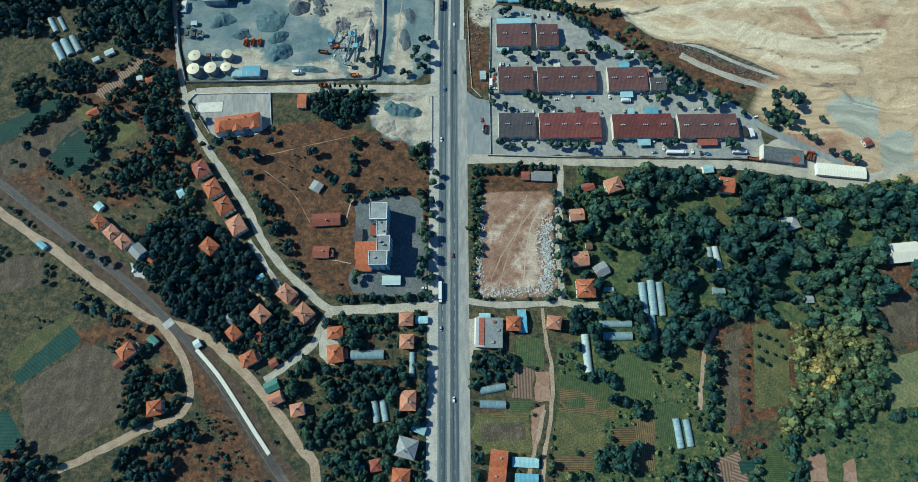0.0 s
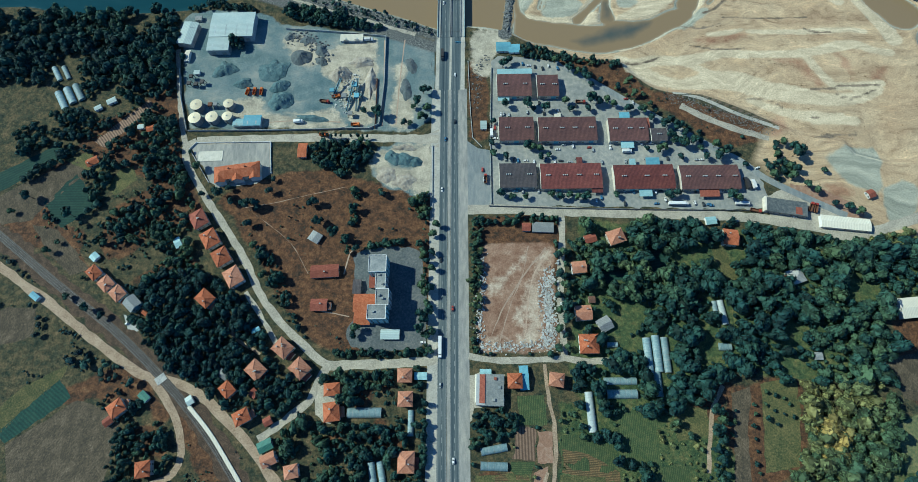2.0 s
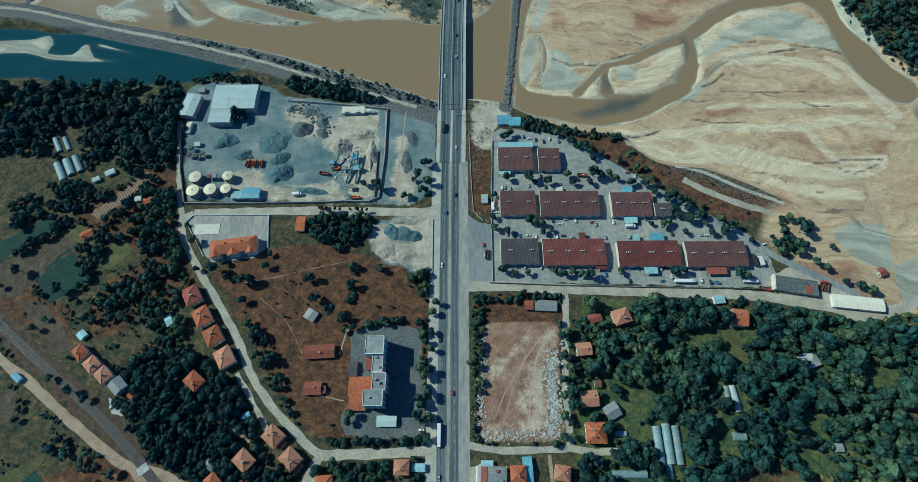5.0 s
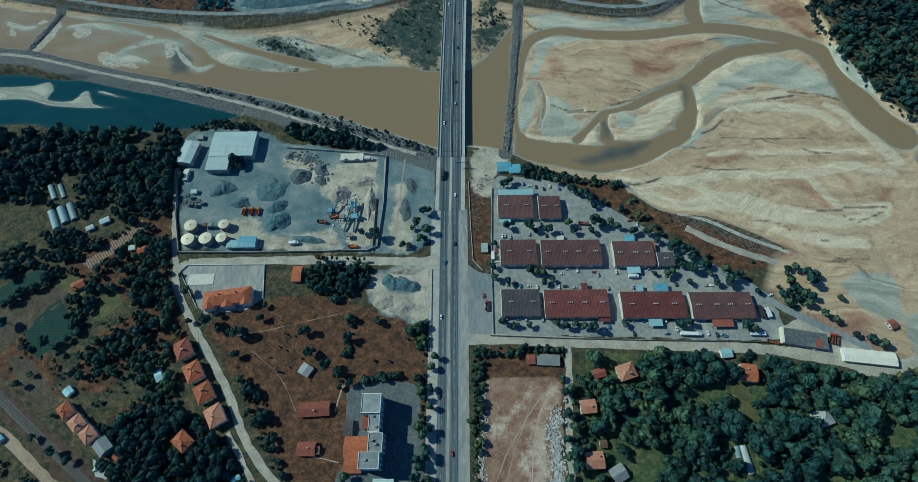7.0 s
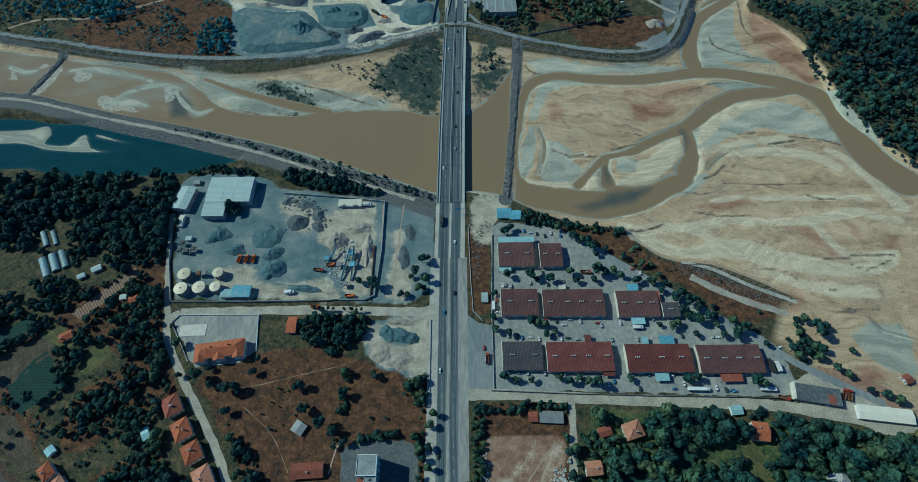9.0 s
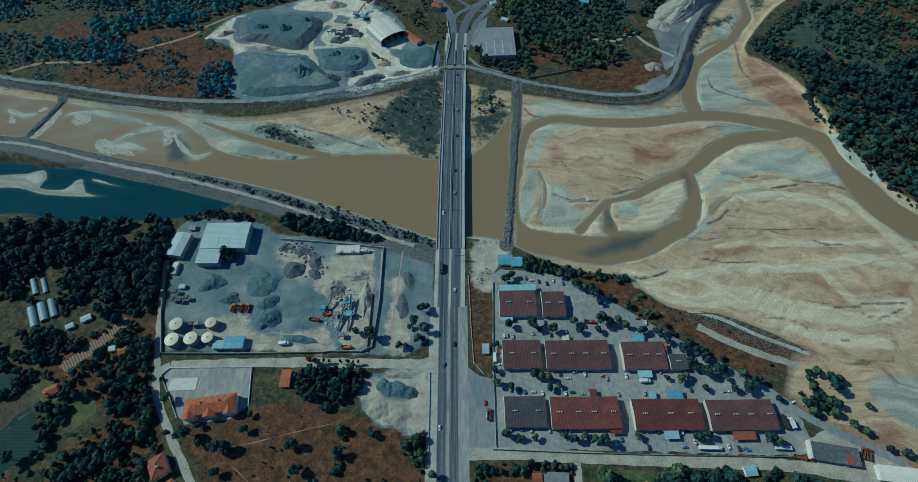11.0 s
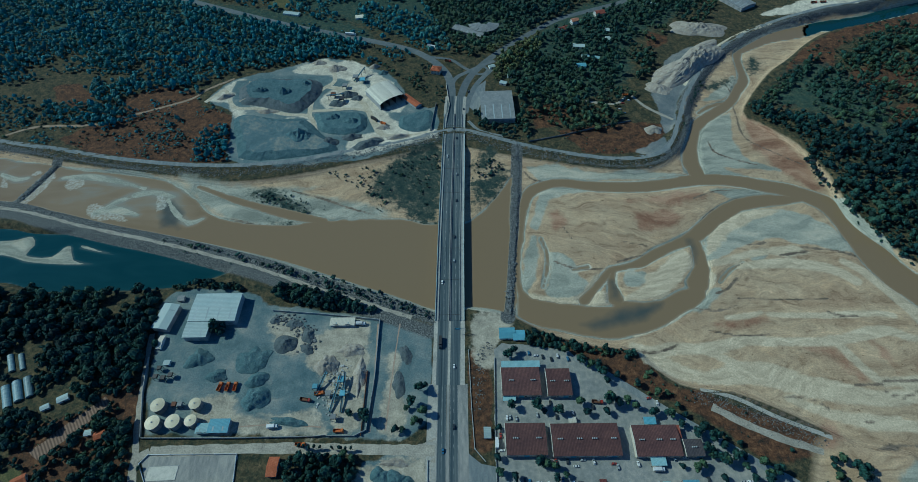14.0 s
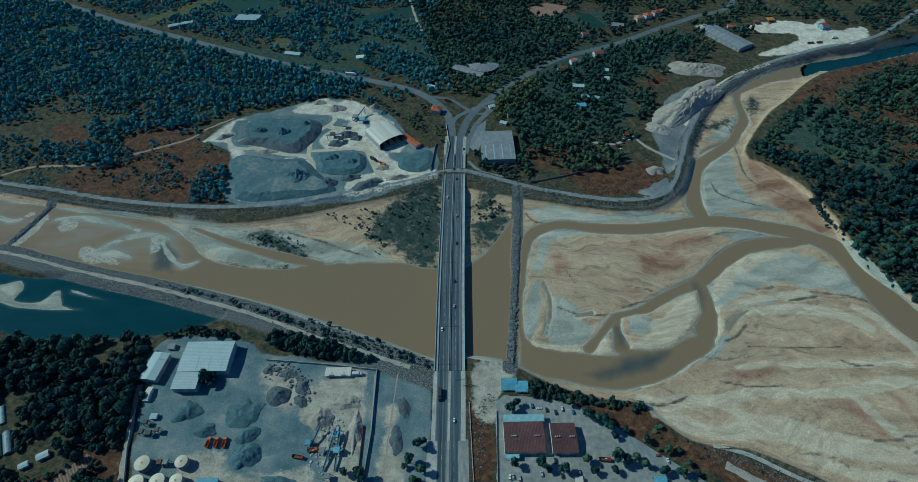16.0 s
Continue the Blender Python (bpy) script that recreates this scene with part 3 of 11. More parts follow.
SILT = [curve(c, 12) for c in (
    [(49, 419), (55, 444), (63, 470), (71, 474), (70, 447), (65, 424), (59, 410), (53, 405)],
    [(80, 452), (95, 450), (104, 435), (106, 423), (114, 420), (111, 404), (102, 398), (83, 397), (70, 405), (77, 418)],
    [(149, 427), (166, 428), (170, 420), (162, 410), (149, 410), (146, 417)],
    [(237, 466), (253, 485), (278, 496), (310, 503), (340, 499), (363, 482), (375, 463), (375, 448), (351, 452), (330, 458), (298, 466), (264, 452), (239, 438), (228, 433)],
    [(207, 392), (228, 407), (234, 401), (216, 385), (198, 379)],
    [(67, 486), (75, 520), (86, 538), (106, 542), (132, 539), (131, 535), (105, 530), (88, 520), (79, 494), (72, 482)],
    [(379, 404), (389, 379), (397, 357), (405, 372), (393, 398)],
    [(272, 443), (297, 448), (288, 439), (273, 435)],
    [(264, 533), (297, 535), (336, 524), (303, 517), (280, 522)],
    [(245, 583), (272, 585), (293, 565), (325, 545), (264, 555), (243, 561)],
    [(70, 574), (104, 580), (135, 564), (227, 562), (231, 554), (133, 552), (81, 552)],
    [(388, 422), (401, 426), (414, 398), (414, 391), (407, 405)],
    [(261, 580), (275, 625), (299, 651), (329, 665), (319, 634), (317, 603), (324, 578), (349, 562), (294, 567)],
    [(305, 692), (350, 735), (363, 748), (345, 709), (320, 691)],
    [(323, 679), (336, 685), (327, 670), (310, 662)],
    [(303, 239), (325, 250), (350, 249), (350, 229), (340, 207), (317, 213)],
    [(345, 207), (362, 215), (374, 207), (358, 180), (341, 180)],
)]
WEST_SILT = [curve(c, 12) for c in (  # mottled silt along the pool
    [(-464.6, 584.0), (-335.3, 568.6), (-300.4, 539.0), (-354.0, 540.3), (-433.5, 556.6)],
    [(-330.7, 577.1), (-243.9, 553.2), (-152.2, 550.7), (-176.6, 542.4), (-123.1, 526.1), (-84.3, 514.1), (-88.8, 496.1), (-156.0, 496.9), (-215.5, 490.4), (-262.1, 504.4), (-295.4, 530.5)],
)]
OCHRE = [curve(c, 12) for c in (  # reddish silt and soil on the bars
    [(340.6, 657.7), (357.6, 642.4), (379.0, 609.4), (386.4, 572.2), (380.9, 531.2), (363.1, 540.5), (344.7, 573.4), (332.9, 603.6)],
    [(285, 344), (307, 348), (317, 341), (320, 327), (327, 314), (318, 311), (311, 321), (301, 333), (288, 338)],
    [(343, 348), (350, 343), (352, 332), (353, 315), (347, 315), (346, 329), (343, 338)],
    [(173, 507), (213, 505), (225, 492), (194, 477), (174, 479)],
    [(166, 520), (212, 529), (258, 534), (247, 519), (220, 510)],
    [(216, 369), (245, 375), (266, 376), (253, 367), (225, 364)],
    [(362, 326), (386, 337), (377, 320), (365, 318)],
    [(86, 502), (96, 510), (106, 493), (92, 477), (85, 481)],
    [(340, 648), (364, 631), (383, 589), (387, 568), (365, 585), (344, 616)],
    [(263, 279), (277, 284), (284, 275), (279, 266), (267, 259), (261, 261)],
    [(294, 215), (315, 214), (318, 203), (298, 201)],
    [(293, 188), (315, 190), (318, 182), (304, 182)],
)]
DUST_AREAS = [curve(c, 10) for c in (  # cream stone dust on the works yards
    [(-222, 306), (-199, 312), (-187, 304), (-186, 291), (-159, 291), (-127, 297), (-113, 284), (-115, 274), (-189, 276), (-211, 281), (-221, 293)],
    [(-142, 354), (-110, 375), (-88, 374), (-84, 340), (-86, 321), (-87, 280), (-105, 277), (-110, 296), (-121, 322), (-136, 332)],
    [(-183, 377), (-155, 379), (-137, 355), (-147, 342), (-164, 349)],
    [(-68, 345), (-58, 346), (-59, 320), (-52, 301), (-51, 275), (-71, 278), (-69, 302)],
    [(-80, 253), (-34, 258), (-32, 215), (-56, 213), (-82, 227), (-87, 242)],
    [(-240, 260), (-211, 262), (-179, 258), (-186, 250), (-207, 250), (-238, 245)],
    [(-325, 713), (-309, 752), (-289, 751), (-299, 716), (-262, 690), (-213, 670), (-190, 665), (-196, 676), (-191, 709), (-178, 747), (-152, 760), (-190, 797), (-213, 791), (-234, 770), (-183, 754), (-193, 721), (-199, 673), (-264, 699), (-303, 716)],
    [(-188, 782), (-156, 793), (-121, 766), (-134, 746), (-96, 670), (-66, 641), (-34, 640), (-37, 624), (-71, 620), (-104, 605), (-137, 601), (-135, 632), (-107, 636), (-110, 664), (-142, 683), (-171, 680), (-187, 709), (-168, 734)],
    [(-197, 665), (-188, 664), (-178, 633), (-185, 633)],
    [(-259, 590), (-241, 635), (-211, 662), (-220, 668), (-255, 636)],
    [(464, 988), (523, 996), (565, 973), (590, 996), (587, 952), (637, 959), (619, 916), (553, 900), (513, 889), (477, 886), (444, 893), (486, 909), (523, 931), (518, 951), (480, 961)],
    [(387, 992), (413, 997), (420, 925), (403, 941)],
    [(3, 382), (26, 385), (39, 375), (27, 351), (20, 329), (8, 332), (-0, 352)],
    [(-134, 627), (-79, 636), (-34, 634), (-40, 621), (-78, 611), (-117, 599), (-140, 596)],
    [(-133, 766), (-112, 759), (-77, 705), (-82, 673), (-114, 700)],
    [(-331, 707), (-322, 730), (-312, 739), (-294, 694), (-277, 679), (-286, 670), (-306, 700)],
)]
DAMP_AREAS = [curve(c, 8) for c in (  # darker blue stone chippings
    [(-243, 335), (-233, 348), (-217, 349), (-212, 340), (-220, 332), (-234, 330)],
    [(-219, 321), (-214, 327), (-203, 327), (-205, 319), (-215, 316)],
    [(-193, 360), (-173, 355), (-166, 336), (-167, 323), (-181, 327), (-190, 333)],
    [(-188, 314), (-173, 323), (-161, 313), (-162, 301), (-172, 293), (-184, 298)],
    [(-162, 323), (-140, 322), (-139, 313), (-157, 304)],
    [(-169, 290), (-137, 288), (-110, 279), (-137, 280)],
    [(-251, 375), (-205, 370), (-192, 356), (-208, 344), (-237, 354)],
    [(-76, 250), (-52, 248), (-40, 238), (-51, 232), (-69, 236)],
    [(-54, 349), (-47, 349), (-49, 320), (-54, 323)],
    [(-309, 752), (-216, 762), (-150, 746), (-177, 721), (-194, 684), (-214, 677), (-279, 699), (-305, 725)],
    [(-186, 684), (-134, 683), (-113, 659), (-121, 637), (-163, 635)],
    [(-249, 590), (-252, 625), (-223, 651), (-179, 644), (-144, 601), (-155, 587)],
    [(-74, 669), (-42, 679), (-38, 645), (-55, 635)],
)]
YARD_AREAS = [curve(c, 10) for c in (
    [(-252.9, 276.9), (-264.2, 323.8), (-270.9, 355.4), (-281.7, 385.9), (-279.3, 402.1), (-256.9, 411.9), (-206.8, 409.5), (-181.0, 394.7), (-134.4, 386.8), (-79.6, 377.7), (-35.5, 370.2), (-30.9, 339.0), (-31.0, 297.2), (-38.0, 277.7), (-55.1, 272.5), (-160.0, 275.3)],
    [(-334, 710), (-313, 752), (-281, 765), (-229, 787), (-190, 800), (-147, 784), (-104, 762), (-57, 686), (-35, 685), (-34, 629), (-71, 611), (-135, 586), (-261, 585), (-285, 637), (-292, 679)],
    [(-80, 256), (-32, 261), (-32, 212), (-56, 210), (-87, 227)],
)]
BARE_LOT = [curve([(11.5, 162.1), (23.2, 164.0), (49.7, 163.6), (66.4, 159.7), (65.8, 117.0), (63.7, 79.1), (43.5, 75.6), (9.9, 75.9), (5.6, 89.0), (9.0, 127.6)], 8)]
LOT_DUST = [curve(c, 8) for c in (
    [(61, 159), (68, 155), (57, 136), (54, 118), (55, 95), (50, 81), (32, 81), (42, 96), (40, 113), (46, 131), (53, 145)],
    [(8, 83), (15, 91), (28, 87), (41, 79), (19, 78)],
    [(12, 127), (21, 136), (35, 146), (45, 155), (39, 141), (25, 127), (16, 118)],
    [(34, 109), (43, 113), (44, 100), (35, 93)],
)]
SAND_YARD = [curve([(243.3, 235.3), (254.7, 258.1), (277.2, 270.6), (317.2, 268.6), (365.8, 261.6), (421.9, 248.8), (428.4, 188.0), (360.8, 164.0), (326.5, 178.1), (300.8, 191.2), (266.6, 213.6)], 12)]
GREY = [curve(c, 12) for c in (
    [(241.1, 719.1), (292.3, 793.2), (355.7, 813.4), (318.7, 749.4), (269.4, 686.9), (246.3, 630.9), (195.6, 591.5), (234.8, 590.4)],
)]


def cover(outlines, soft=7.0):
    d = np.min([near(region, o, 30) for o in outlines], 0)
    return step01(0.5 - (d + 9 * (rough(GX, GY, 14, 41) - 0.5)) / soft)


silt_n = rough(GX, GY, 22, 77)
wet = np.maximum(step01(1.1 - (H - WATER) / 0.25), step01(1.0 - shore / (0.6 + 5 * silt_n))) * (bed_d < 4)
wet = np.max([wet, cover(SILT, 9), 0.8 * cover(WEST_SILT, 24), (0.35 + 0.9 * silt_n) * step01(-bluebar_d / 6 + 0.5)], 0)
ground = sheet("ground", np.stack([GX, GY, H], -1).reshape(-1, 3), grid_faces(len(gx), len(gy)), None or bpy.data.materials.new("earth"), True, attrs={
    "sand": np.max([step01(-bed_d / 8 + 0.5), step01(-bluebar_d / 5 + 0.6), cover(SAND_YARD, 34)], 0), "wet": wet, "dry": cover(DRY), "green": cover(GREEN, 10), "floor": 0.8 * cover(FLOOR, 40), "grey": cover(GREY, 6), "reed": 0.9 * cover(REED, 34), "ochre": 0.8 * cover(OCHRE, 20),
    "pale": np.maximum(step01(0.8 - np.min([near(away, c, 20) for c in PALE], 0) / 5) * 0.8, 0.85 * cover(CREAM_BARS, 7)), "gully": step01(1.0 - np.min([near(away, c, 20) for c in GULLY], 0) / 1.7) * 0.74,
    "bare": cover(BARE_LOT, 4), "lot": 0.75 * cover(LOT_DUST, 16), "yard": cover(YARD_AREAS, 6), "dust": 0.9 * cover([o for o in DUST_AREAS if o[:, 1].mean() < 550], 12), "chalk": cover([o for o in DUST_AREAS if o[:, 1].mean() > 550], 10), "damp": 0.8 * cover(DAMP_AREAS, 8),
    "stone": np.max([step01(1.3 - np.abs(far_d - 7) / 6) * (bed_d < 6), step01(1.5 - weir_d / 4), step01(1.2 - np.abs(near_d - 7) / 9)], 0)})
tagged(ground, "dry scrub land and pale river sand round a town edge", "ground", kind="structure")


def earth(m):
    """Scrub, dry grass, sand, gravel and wet silt, mixed by the ground's cover."""
    m.use_nodes = True
    n, l = m.node_tree.nodes, m.node_tree.links
    bsdf = n["Principled BSDF"]
    bsdf.inputs["Roughness"].default_value, bsdf.inputs["Specular IOR Level"].default_value = 0.95, 0.2
    co = n.new("ShaderNodeTexCoord")

    def noise_tex(size, detail=5, stretch=None, roughness=0.6, twist=0.0):
        t = n.new("ShaderNodeTexNoise")
        t.inputs["Scale"].default_value, t.inputs["Detail"].default_value = 1 / size, detail
        t.inputs["Roughness"].default_value, t.inputs["Distortion"].default_value = roughness, twist
        if stretch:
            mp = n.new("ShaderNodeMapping")
            mp.inputs["Rotation"].default_value[2], mp.inputs["Scale"].default_value = stretch[0], stretch[1]
            l.new(co.outputs["Object"], mp.inputs[0]), l.new(mp.outputs[0], t.inputs[0])
        else:
            l.new(co.outputs["Object"], t.inputs[0])
        return t.outputs[0]

    def ramp(src, *stops):
        r = n.new("ShaderNodeValToRGB")
        e = r.color_ramp.elements
        e[0].position, e[0].color = stops[0][0], (*stops[0][1], 1)
        e[1].position, e[1].color = stops[-1][0], (*stops[-1][1], 1)
        for p, c in stops[1:-1]:
            e.new(p).color = (*c, 1)
        l.new(src, r.inputs[0])
        return r.outputs[0]

    def edge(key, ragged):
        """An attribute with its border broken up by noise."""
        a = n.new("ShaderNodeAttribute")
        a.attribute_name = key
        s = n.new("ShaderNodeMath")
        s.operation = "ADD"
        l.new(a.outputs["Fac"], s.inputs[0])
        q = n.new("ShaderNodeMapRange")
        q.inputs[3].default_value, q.inputs[4].default_value = -ragged, ragged
        l.new(rag, q.inputs[0]), l.new(q.outputs[0], s.inputs[1])
        r = n.new("ShaderNodeMapRange")
        r.inputs[1].default_value, r.inputs[2].default_value = 0.3, 0.7
        l.new(s.outputs[0], r.inputs[0])
        return r.outputs[0]

    def mix(fac, a, b):
        x = n.new("ShaderNodeMix")
        x.data_type = "RGBA"
        l.new(fac, x.inputs[0]), l.new(a, x.inputs[6]), l.new(b, x.inputs[7])
        return x.outputs[2]

    rag = noise_tex(7, 5, roughness=0.7)
    broad, mid, fine = noise_tex(45, 6, roughness=0.65), noise_tex(8, 10, roughness=0.86), noise_tex(1.3, 4, roughness=0.75)
    scrub = ramp(mid, (0.36, (0.012, 0.022, 0.018)), (0.44, (0.032, 0.043, 0.029)), (0.51, (0.075, 0.068, 0.038)), (0.57, (0.12, 0.095, 0.052)), (0.66, (0.2, 0.145, 0.085)))
    dry = ramp(mid, (0.36, (0.016, 0.022, 0.018)), (0.43, (0.052, 0.036, 0.026)), (0.5, (0.1, 0.053, 0.03)), (0.57, (0.155, 0.08, 0.041)), (0.66, (0.23, 0.15, 0.086)))
    green = ramp(mid, (0.36, (0.015, 0.035, 0.024)), (0.45, (0.045, 0.075, 0.036)), (0.53, (0.09, 0.11, 0.046)), (0.62, (0.17, 0.15, 0.066)))
    grey = ramp(noise_tex(40, 8, roughness=0.7), (0.3, (0.1, 0.125, 0.135)), (0.5, (0.19, 0.205, 0.2)), (0.7, (0.36, 0.34, 0.29)))
    # thin soft runs that swing along the plain
    push, pushed, lay = n.new("ShaderNodeTexNoise"), n.new("ShaderNodeVectorMath"), n.new("ShaderNodeMapping")
    push.inputs["Scale"].default_value, push.inputs["Detail"].default_value = 1 / 85, 3
    l.new(co.outputs["Object"], push.inputs[0])
    pushed.operation = "MULTIPLY_ADD"
    pushed.inputs[1].default_value = (90, 90, 0)
    l.new(push.outputs["Color"], pushed.inputs[0]), l.new(co.outputs["Object"], pushed.inputs[2])
    lay.inputs["Rotation"].default_value[2], lay.inputs["Scale"].default_value = 0.1, (1 / 120, 1 / 16, 1)
    l.new(pushed.outputs[0], lay.inputs[0])

    def runs(scale, detail, roughness):
        t = n.new("ShaderNodeTexNoise")
        t.inputs["Scale"].default_value, t.inputs["Detail"].default_value, t.inputs["Roughness"].default_value = scale, detail, roughness
        l.new(lay.outputs[0], t.inputs[0])
        return t.outputs[0]

    def blend(amount, a, b, kind="MIX"):
        x = n.new("ShaderNodeMix")
        x.data_type, x.blend_type = "RGBA", kind
        x.inputs[0].default_value = amount
        l.new(a, x.inputs[6]), l.new(b, x.inputs[7])
        return x.outputs[2]

    braid = runs(1.0, 9, 0.62)
    thin = runs(3.2, 6, 0.6)
    sand = ramp(braid, (0.32, (0.288, 0.2, 0.123)), (0.43, (0.395, 0.285, 0.179)), (0.5, (0.469, 0.352, 0.222)), (0.56, (0.534, 0.405, 0.259)), (0.68, (0.641, 0.495, 0.318)))
    spots = noise_tex(14, 9, roughness=0.8)
    sand = blend(0.35, sand, ramp(spots, (0.3, (0.234, 0.162, 0.1)), (0.45, (0.405, 0.3, 0.186)), (0.58, (0.534, 0.409, 0.259)), (0.72, (0.662, 0.514, 0.325))))
    sand = blend(0.3, sand, ramp(broad, (0.36, (0.352, 0.237, 0.147)), (0.47, (0.491, 0.366, 0.23)), (0.56, (0.469, 0.375, 0.251)), (0.66, (0.395, 0.328, 0.226))))
    sand = blend(0.8, sand, ramp(thin, (0.34, (0.6, 0.56, 0.53)), (0.42, (0.86, 0.84, 0.82)), (0.48, (1.0, 0.99, 0.97)), (0.56, (1.04, 1.03, 1.0)), (0.68, (1.32, 1.28, 1.2))), "MULTIPLY")
    # scattered stones and tussocks
    sand = blend(1.0, sand, ramp(noise_tex(4.5, 4, roughness=0.75), (0.3, (0.4, 0.36, 0.32)), (0.37, (0.95, 0.95, 0.95)), (0.6, (1, 1, 1)), (0.72, (1.14, 1.13, 1.1))), "MULTIPLY")
    sand = mix(edge("ochre", 0.5), sand, ramp(braid, (0.38, (0.227, 0.123, 0.0755)), (0.5, (0.34, 0.205, 0.127)), (0.62, (0.454, 0.295, 0.186))))
    silt = ramp(braid, (0.36, (0.24, 0.245, 0.195)), (0.48, (0.345, 0.345, 0.275)), (0.56, (0.43, 0.415, 0.325)), (0.66, (0.53, 0.485, 0.365)))
    pale = ramp(thin, (0.34, (0.45, 0.37, 0.25)), (0.5, (0.56, 0.465, 0.315)), (0.66, (0.68, 0.575, 0.395)))
    reed = ramp(mid, (0.34, (0.012, 0.03, 0.03)), (0.46, (0.03, 0.052, 0.046)), (0.55, (0.065, 0.08, 0.062)), (0.64, (0.2, 0.17, 0.125)), (0.78, (0.36, 0.31, 0.23)))
    stone = ramp(fine, (0.38, (0.045, 0.052, 0.055)), (0.5, (0.11, 0.115, 0.11)), (0.62, (0.22, 0.22, 0.205)))
    c = mix(edge("dry", 0.5), scrub, dry)
    c = mix(edge("green", 0.6), c, green)
    c = mix(edge("floor", 0.7), c, ramp(mid, (0.36, (0.016, 0.036, 0.032)), (0.48, (0.04, 0.072, 0.058)), (0.58, (0.08, 0.1, 0.064)), (0.68, (0.14, 0.13, 0.075))))
    c = blend(1.0, c, ramp(noise_tex(3.2, 6, roughness=0.8), (0.34, (0.42, 0.46, 0.48)), (0.45, (0.86, 0.86, 0.86)), (0.55, (1.06, 1.06, 1.04)), (0.66, (1.45, 1.38, 1.3))), "MULTIPLY")
    c = mix(edge("sand", 0.2), c, sand)
    c = mix(edge("wet", 0.3), c, silt)
    c = mix(edge("pale", 0.45), c, pale)
    c = mix(edge("gully", 0.8), c, ramp(thin, (0.35, (0.1, 0.08, 0.06)), (0.65, (0.26, 0.205, 0.15))))
    c = mix(edge("reed", 1.0), c, reed)
    c = mix(edge("grey", 0.4), c, grey)
    gravel = ramp(noise_tex(30, 9, roughness=0.68), (0.3, (0.075, 0.125, 0.14)), (0.45, (0.135, 0.185, 0.192)), (0.57, (0.205, 0.24, 0.23)), (0.72, (0.37, 0.35, 0.29)))
    c = mix(edge("yard", 0.3), c, gravel)
    c = mix(edge("dust", 0.75), c, ramp(spots, (0.32, (0.2, 0.185, 0.15)), (0.46, (0.36, 0.325, 0.25)), (0.64, (0.56, 0.5, 0.38))))
    c = mix(edge("chalk", 0.6), c, ramp(spots, (0.32, (0.27, 0.26, 0.21)), (0.46, (0.54, 0.49, 0.38)), (0.62, (0.76, 0.7, 0.55))))
    c = mix(edge("damp", 0.55), c, ramp(spots, (0.35, (0.075, 0.115, 0.125)), (0.5, (0.13, 0.18, 0.185)), (0.66, (0.21, 0.255, 0.25))))
    c = mix(edge("bare", 0.2), c, ramp(spots, (0.32, (0.13, 0.07, 0.045)), (0.45, (0.23, 0.135, 0.09)), (0.55, (0.3, 0.195, 0.135)), (0.68, (0.43, 0.32, 0.23))))
    c = mix(edge("lot", 0.7), c, ramp(spots, (0.32, (0.3, 0.225, 0.165)), (0.5, (0.43, 0.345, 0.26)), (0.66, (0.56, 0.475, 0.37))))
    c = mix(edge("stone", 0.25), c, stone)
    grain = n.new("ShaderNodeHueSaturation")
    gm = n.new("ShaderNodeMapRange")
    gm.inputs[1].default_value, gm.inputs[2].default_value, gm.inputs[3].default_value, gm.inputs[4].default_value = 0.3, 0.7, 0.72, 1.28
    l.new(fine, gm.inputs[0]), l.new(gm.outputs[0], grain.inputs["Value"]), l.new(c, grain.inputs["Color"])
    l.new(grain.outputs[0], bsdf.inputs["Base Color"])
    bp = n.new("ShaderNodeBump")
    bp.inputs["Strength"].default_value, bp.inputs["Distance"].default_value = 0.6, 0.5
    l.new(rag, bp.inputs["Height"]), l.new(bp.outputs[0], bsdf.inputs["Normal"])


earth(ground.data.materials[0])


